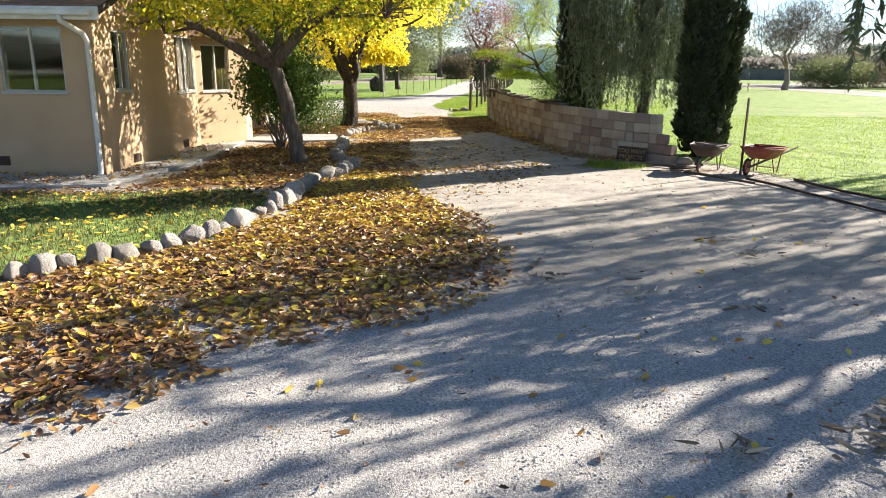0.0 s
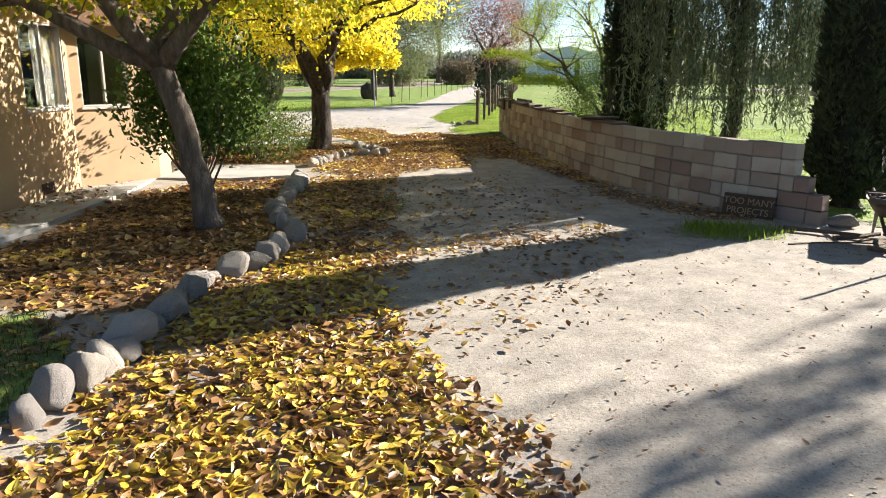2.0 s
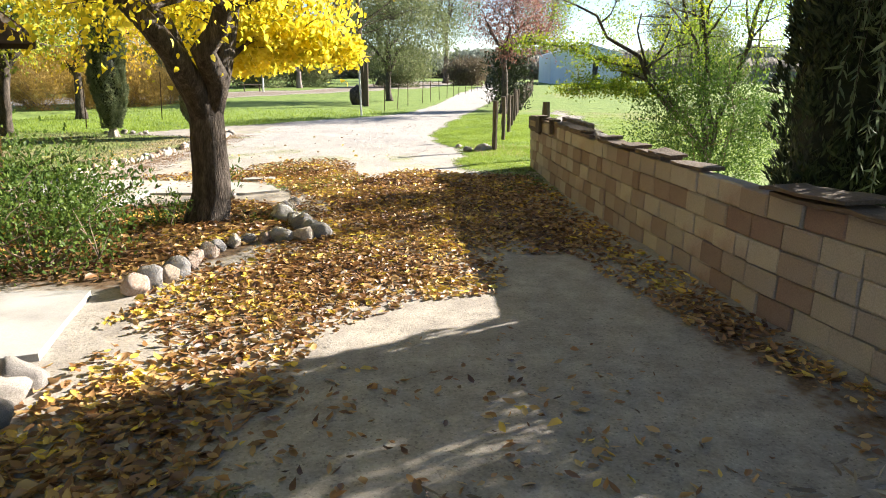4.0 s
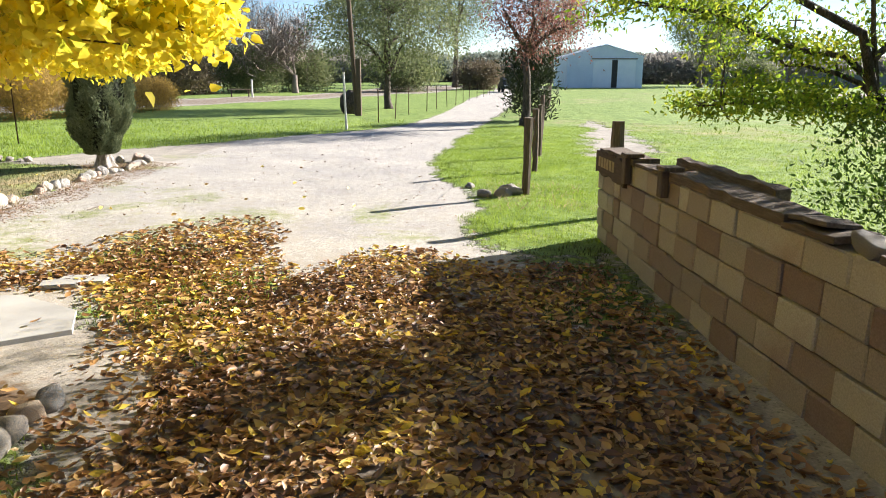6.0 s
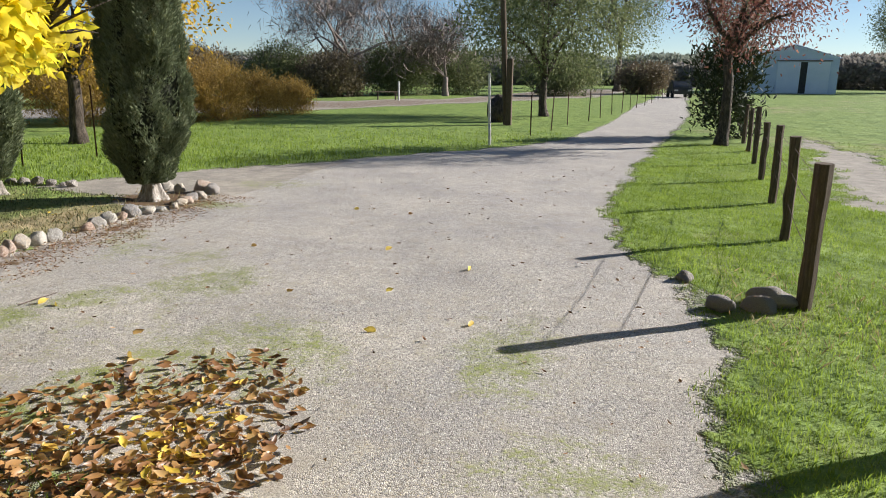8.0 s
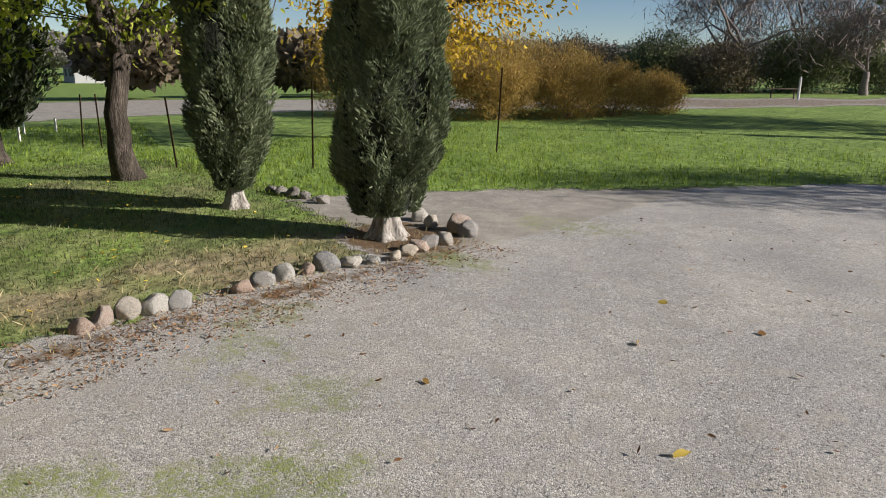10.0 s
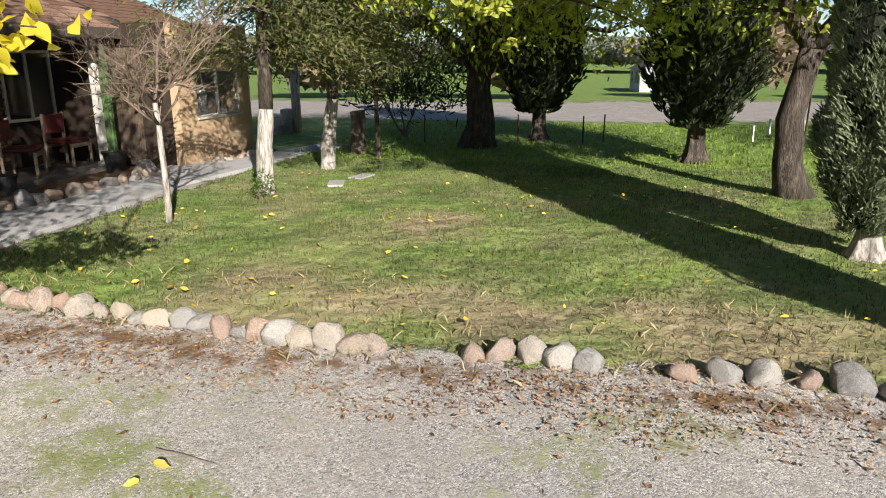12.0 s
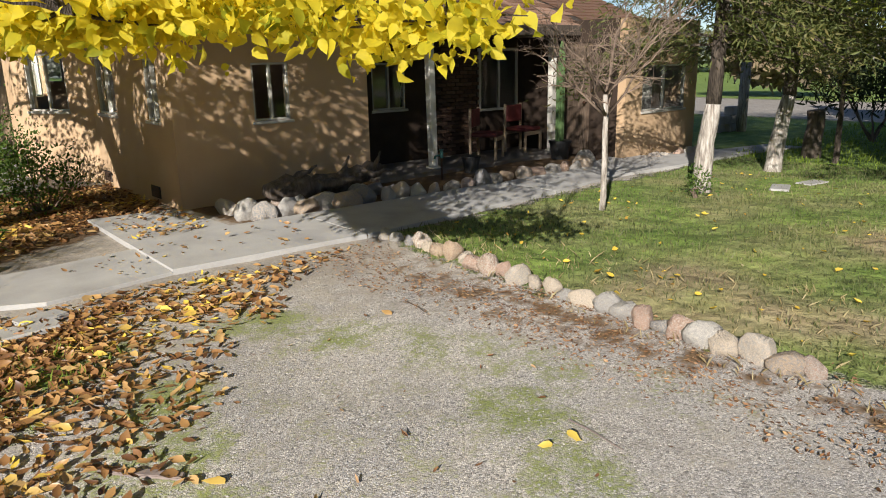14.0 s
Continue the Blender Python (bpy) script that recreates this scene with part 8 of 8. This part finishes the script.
lay_leaves("leaf_litter", np.concatenate([litter_at([(-1.6, -0.4), (0.4, 0.8), (1.2, 2.6), (1.0, 4.6), (0.1, 6.0), (-1.5, 5.5), (-2.2, 3.2), (-3.5, 1.0)], 150), litter_at([(1.1, 3.6), (0.9, 5.0), (0.4, 6.0), (0.1, 7.0), (-0.2, 8.4), (-1.3, 8.4), (-1.7, 6.0), (-1.7, 3.8)], 330, 0.5), litter_at(BLANKET_A, 40), litter_at(BLANKET_B, 40)]), 0.085, L_LITTER_Y,
           "fresh yellow leaves on top of the drift", lift=0.035)
lay_leaves("leaf_debris", np.concatenate([litter_at([(x_ + 0.25 * (x_ > -5.6), y_) for x_, y_ in DEBRIS_STRIP], 1300), litter_at([(-5.9, 21.6), (-3.0, 21.5), (-3.6, 22.0), (-5.6, 22.2)], 260), litter_at([(-6.9, 29.4), (-5.9, 29.4), (-5.9, 30.6), (-6.9, 30.6)], 160)]), 0.029, L_DEBRIS,
           "reddish-brown leaf debris along the border stones", 0.45)
lay_leaves("leaf_litter", scatter([(-12.5, 21.6), (-6.2, 21.6), (-6.2, 30.0), (-12.5, 29.0)], 5.0, rngc), 0.065, L_LITTER_Y, "yellow leaves scattered on the lawn", lift=0.06)
lay_leaves("leaf_debris", np.concatenate([scatter([(-5.5, 23.0), (1.0, 24.0), (0.0, 36.0), (-5.5, 33.0)], 4.5, rngc), scatter([(-2.0, -4.0), (6.0, -4.0), (5.5, 9.0), (-0.5, 9.0)], 16.0, rngc), scatter([(0.0, 9.0), (3.0, 9.0), (2.0, 15.0), (-0.5, 14.0)], 14.0, rngc), scatter([(4.6, 8.6), (7.4, 7.6), (7.4, 8.6), (5.2, 10.2)], 60.0, rngc), scatter([(6.2, 0.0), (7.8, -3.0), (8.2, 0.0), (7.2, 6.0), (6.2, 6.0)], 25.0, rngc)]),
           0.045, L_DEBRIS, "small dark leaf bits strewn over the gravel", 0.45)

# single yellow leaves lying apart on the gravel
lone = ovate_mesh("fallen_leaf", np.array([[-0.05, 0, 0.008]]), np.array([[1.0, 0, 0.12]]), 0.105, 0.055, np.random.default_rng(3), fold=0.25, flat=1.0, droop=0.02)
lone.materials.append(L_LONE)
lone2 = ovate_mesh("fallen_leaf", np.array([[-0.05, 0, 0.010]]), np.array([[1.0, 0, 0.05]]), 0.095, 0.06, np.random.default_rng(6), fold=0.35, flat=1.0, droop=-0.12)
lone2.materials.append(L_LONE)
spots = np.concatenate([scatter([(-1.5, -3.6), (1.6, -3.6), (3.2, 0.5), (1.2, 0.6), (-0.8, -1.2)], 4.2, rngc), scatter([(1.3, 1.0), (5.0, -1.0), (5.0, 6.0), (1.4, 5.0)], 0.7, rngc),
                        scatter([(-5.0, 22.5), (-1.0, 24.0), (0.0, 28.0), (-2.5, 31.0), (-5.2, 28.0)], 0.6, rngc)])
for x, y in spots:
    ob = new("fallen_leaf", lone if rngc.uniform() < 0.5 else lone2)
    g = cover(np.array([x]), np.array([y]))[0]
    k = rngc.uniform(0.6, 1.0)
    ob.matrix_basis = pose(x, y, float(relief(np.array([x]), np.array([y]), g)[0]) + 0.004, rngc.uniform(-12, 12), rngc.uniform(-8, 4), rngc.uniform(0, 360))
    ob.scale = (k, k * rngc.uniform(0.8, 1.2), k)
    tagged(ob, "single yellow leaf lying on the gravel", "leaf", "single leaves on the gravel")

# curled grey gum leaves in little heaps
def gum_heap(x, y, n, r, seed):
    rng = np.random.default_rng(seed)
    p = rng.normal(size=(n, 2)) * r
    a = rng.uniform(0, 2 * math.pi, n)
    pos = np.stack([p[:, 0], p[:, 1], rng.uniform(0.008, 0.05, n)], 1)
    d = np.stack([np.cos(a), np.sin(a), rng.uniform(-0.05, 0.25, n)], 1)
    me = leaves_mesh("gum_leaves", pos, d, rng.uniform(0.09, 0.17, n), 0.026, rng, fold=0.5, flat=0.8, droop=-0.1)
    ob = mesh_part("gum_leaf_heap", me, L_DRYEUC)
    ob.location = (x, y, 0.008)
    tagged(ob, "small heap of dry grey eucalyptus leaves on gravel", "leaves", "dry leaf heaps", kind="stuff")


for i, (x, y, n, r) in enumerate([(0.88, -2.2, 10, 0.05), (2.22, -1.35, 12, 0.05), (3.1, -1.35, 60, 0.17), (3.4, -1.0, 40, 0.15), (3.2, 0.9, 12, 0.09), (1.6, 1.75, 14, 0.12), (2.4, 1.3, 8, 0.1), (3.9, 2.6, 12, 0.12),
                                  (2.7, 12.3, 24, 0.2), (0.0, 8.9, 30, 0.3), (1.35, 9.4, 16, 0.2), (0.5, 9.6, 8, 0.15), (3.3, 10.8, 14, 0.2), (0.6, 12.1, 10, 0.15)]):
    gum_heap(x, y, n, r, 300 + i)


def grass_patch(name, q, h, w, mat, label, lean=0.5, thin=0.0, moss=0.0):
    g, s, d, dry, mo = cover(q[:, 0], q[:, 1])
    keep = rngc.uniform(0, 1, len(q)) < np.clip((46 - q[:, 1]) / 14, 0, 1) * np.clip((np.maximum(g, mo * moss) - 0.3) * 2.2, 0, 1) * (1 - thin * dry)
    q, g = q[keep], g[keep]
    pos = np.stack([q[:, 0], q[:, 1], relief(q[:, 0], q[:, 1], g) - 0.004], 1)
    hh = h * rngc.uniform(0.45, 1.25, len(q)) * (1 + 0.5 * wob(q[:, 0], q[:, 1], 1.9, 0.5, 2.2))
    ob = mesh_part(name, blades_mesh(name, pos, np.maximum(hh, 0.012), w, rngc, lean), mat)
    tagged(ob, label, "grass", kind="stuff")


grass_patch("grass", scatter([(0.2, 23.3), (2.4, 23.6), (3.6, 30.0), (6.0, 42.0), (0.5, 42.0), (-0.2, 31.0)], 2200, rngc), 0.042, 0.0055, L_GRASS, "bright green roadside grass")
grass_patch("grass", scatter([(2.4, 22.0), (9.0, 24.0), (16.0, 44.0), (5.0, 44.0), (3.4, 31.0)], 420, rngc), 0.045, 0.010, L_GRASS, "bright green field grass")
grass_patch("grass", scatter([(4.4, 11.0), (6.2, 8.9), (6.8, 6.0), (7.6, 2.0), (13.0, 6.0), (20.0, 26.0), (10.0, 26.0), (3.4, 17.0)], 170, rngc), 0.05, 0.014, L_GRASS, "bright green field grass behind the wall")
grass_patch("grass", scatter([(3.5, 9.0), (4.8, 9.2), (4.8, 10.1), (3.5, 10.3)], 1500, rngc), 0.09, 0.009, L_GRASS, "tuft of green grass below the sign")
grass_patch("grass", scatter(LAWN_A, 900, rngc), 0.06, 0.009, L_LAWN, "green lawn grass beside the stones")
grass_patch("grass", scatter([(-14.0, 21.0), (-5.9, 21.3), (-5.9, 30.5), (-14.0, 31.0)], 900, rngc), 0.045, 0.011, L_LAWN, "short worn lawn grass, part dried", thin=0.95)
grass_patch("grass", scatter([(-22.0, 20.5), (-14.0, 21.0), (-14.0, 31.0), (-22.0, 34.0)], 160, rngc), 0.07, 0.02, L_GRASS, "green lawn grass in the shade")
grass_patch("grass", scatter([(-15.0, 30.5), (-9.0, 30.3), (-5.0, 35.6), (-1.5, 42.0), (-2.0, 48.0), (-16.0, 44.0)], 230, rngc), 0.08, 0.018, L_GRASS, "lush green field grass")
grass_patch("weeds", scatter([(-5.4, 21.9), (1.0, 21.0), (1.0, 26.0), (-5.4, 33.0)], 700, rngc), 0.014, 0.005, L_LAWN, "mossy weeds creeping through the gravel", moss=0.9)
grass_patch("weeds", scatter([(-3.2, 17.6), (0.0, 17.6), (0.0, 23.6), (-3.4, 23.6)], 520, rngc), 0.055, 0.009, L_GRASS, "green weeds coming up through the fallen leaves")
grass_patch("weeds", scatter([(-1.2, 9.8), (0.4, 9.8), (0.4, 12.8), (-1.2, 12.8)], 400, rngc), 0.03, 0.008, L_LAWN, "weeds in the middle of the drive")
# darker lawn blade colour picked here to carry the wall's shade
grass_patch("weeds", scatter([(0.4, 20.6), (2.3, 20.6), (2.2, 23.4), (0.4, 23.4)], 700, rngc), 0.05, 0.009, L_LAWN, "weeds growing along the wall's foot")
q = np.concatenate([scatter([(-6.9, 21.6), (-6.0, 21.6), (-5.5, 26.0), (-5.6, 30.4), (-7.2, 30.4), (-7.4, 25.0)], 90, rngc), scatter([(1.0, 25.5), (2.4, 25.5), (2.6, 28.0), (1.0, 28.0)], 120, rngc)])
pos = np.stack([q[:, 0], q[:, 1], np.full(len(q), 0.004)], 1)
tagged(mesh_part("dry_grass", blades_mesh("dry_grass", pos, 0.07 * rngc.uniform(0.4, 1.3, len(q)), 0.007, rngc, 1.0), L_STRAW), "dry straw along the border stones", "grass", kind="stuff")


def pebbles(name, q, size, label):
    n = len(q)
    g, *_ = cover(q[:, 0], q[:, 1])
    keep = g < 0.5
    q, n = q[keep], int(keep.sum())
    c = np.stack([q[:, 0], q[:, 1], relief(q[:, 0], q[:, 1], g[keep])], 1)
    r = size * rngc.uniform(0.5, 1.4, n)
    base = np.array([[1, 0, 0], [0, 1, 0], [-1, 0, 0], [0, -1, 0], [0.2, 0.1, 0.75]])
    a = rngc.uniform(0, 6.28, n)
    ca, sa = np.cos(a), np.sin(a)
    v = base[None] * (1 + rngc.normal(size=(n, 5, 1)) * 0.2)
    v = np.stack([v[..., 0] * ca[:, None] - v[..., 1] * sa[:, None], v[..., 0] * sa[:, None] + v[..., 1] * ca[:, None], v[..., 2]], -1) * r[:, None, None] + c[:, None]
    t = np.array([[0, 1, 4], [1, 2, 4], [2, 3, 4], [3, 0, 4]])
    tris = (np.arange(n)[:, None, None] * 5 + t[None]).reshape(-1, 3)
    m = leaf_mat(name + "_stone", [(0.0, (0.24, 0.236, 0.235)), (0.5, (0.36, 0.35, 0.34)), (0.85, (0.42, 0.405, 0.39)), (1.0, (0.49, 0.47, 0.45))], trans=0.0, rough=0.85)
    tagged(mesh_part(name, tris_mesh(name, v.reshape(-1, 3), tris), m), label, "gravel", kind="stuff")


pebbles("gravel", scatter([(-1.5, -3.8), (3.4, -3.8), (4.6, 1.5), (-0.5, 1.5)], 900, rngc), 0.008, "loose grey gravel stones on the drive")
pebbles("gravel", scatter([(-5.4, 23.0), (-1.0, 24.2), (0.3, 27.0), (-1.5, 31.0), (-5.6, 29.5)], 800, rngc), 0.0055, "loose grey gravel stones on the court")

# ---- bricks of the porch wall and shingles by the porch, last ----
def porch_bricks():
    holder = next(o for o in HOUSE.children if o.name.startswith("porch_wall"))
    bm = bmesh.new()
    box(bm, -0.098, 0.098, -0.024, 0.024, -0.029, 0.029, bevel=0.003)
    me = bpy.data.meshes.new("brick")
    bm.to_mesh(me)
    bm.free()
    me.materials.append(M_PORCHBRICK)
    for row in range(31):
        x = 2.08 + (0.105 if row % 2 else 0.0)
        while x < 2.94:
            b = new("brick", me)
            b.parent = holder
            b.matrix_basis = Matrix.Translation((x + 0.1, -0.022, 0.11 + row * 0.068))
            x += 0.21


porch_bricks()
shingle_rows(SHINGLE_FRONT, 6.9, 12.6, 16)
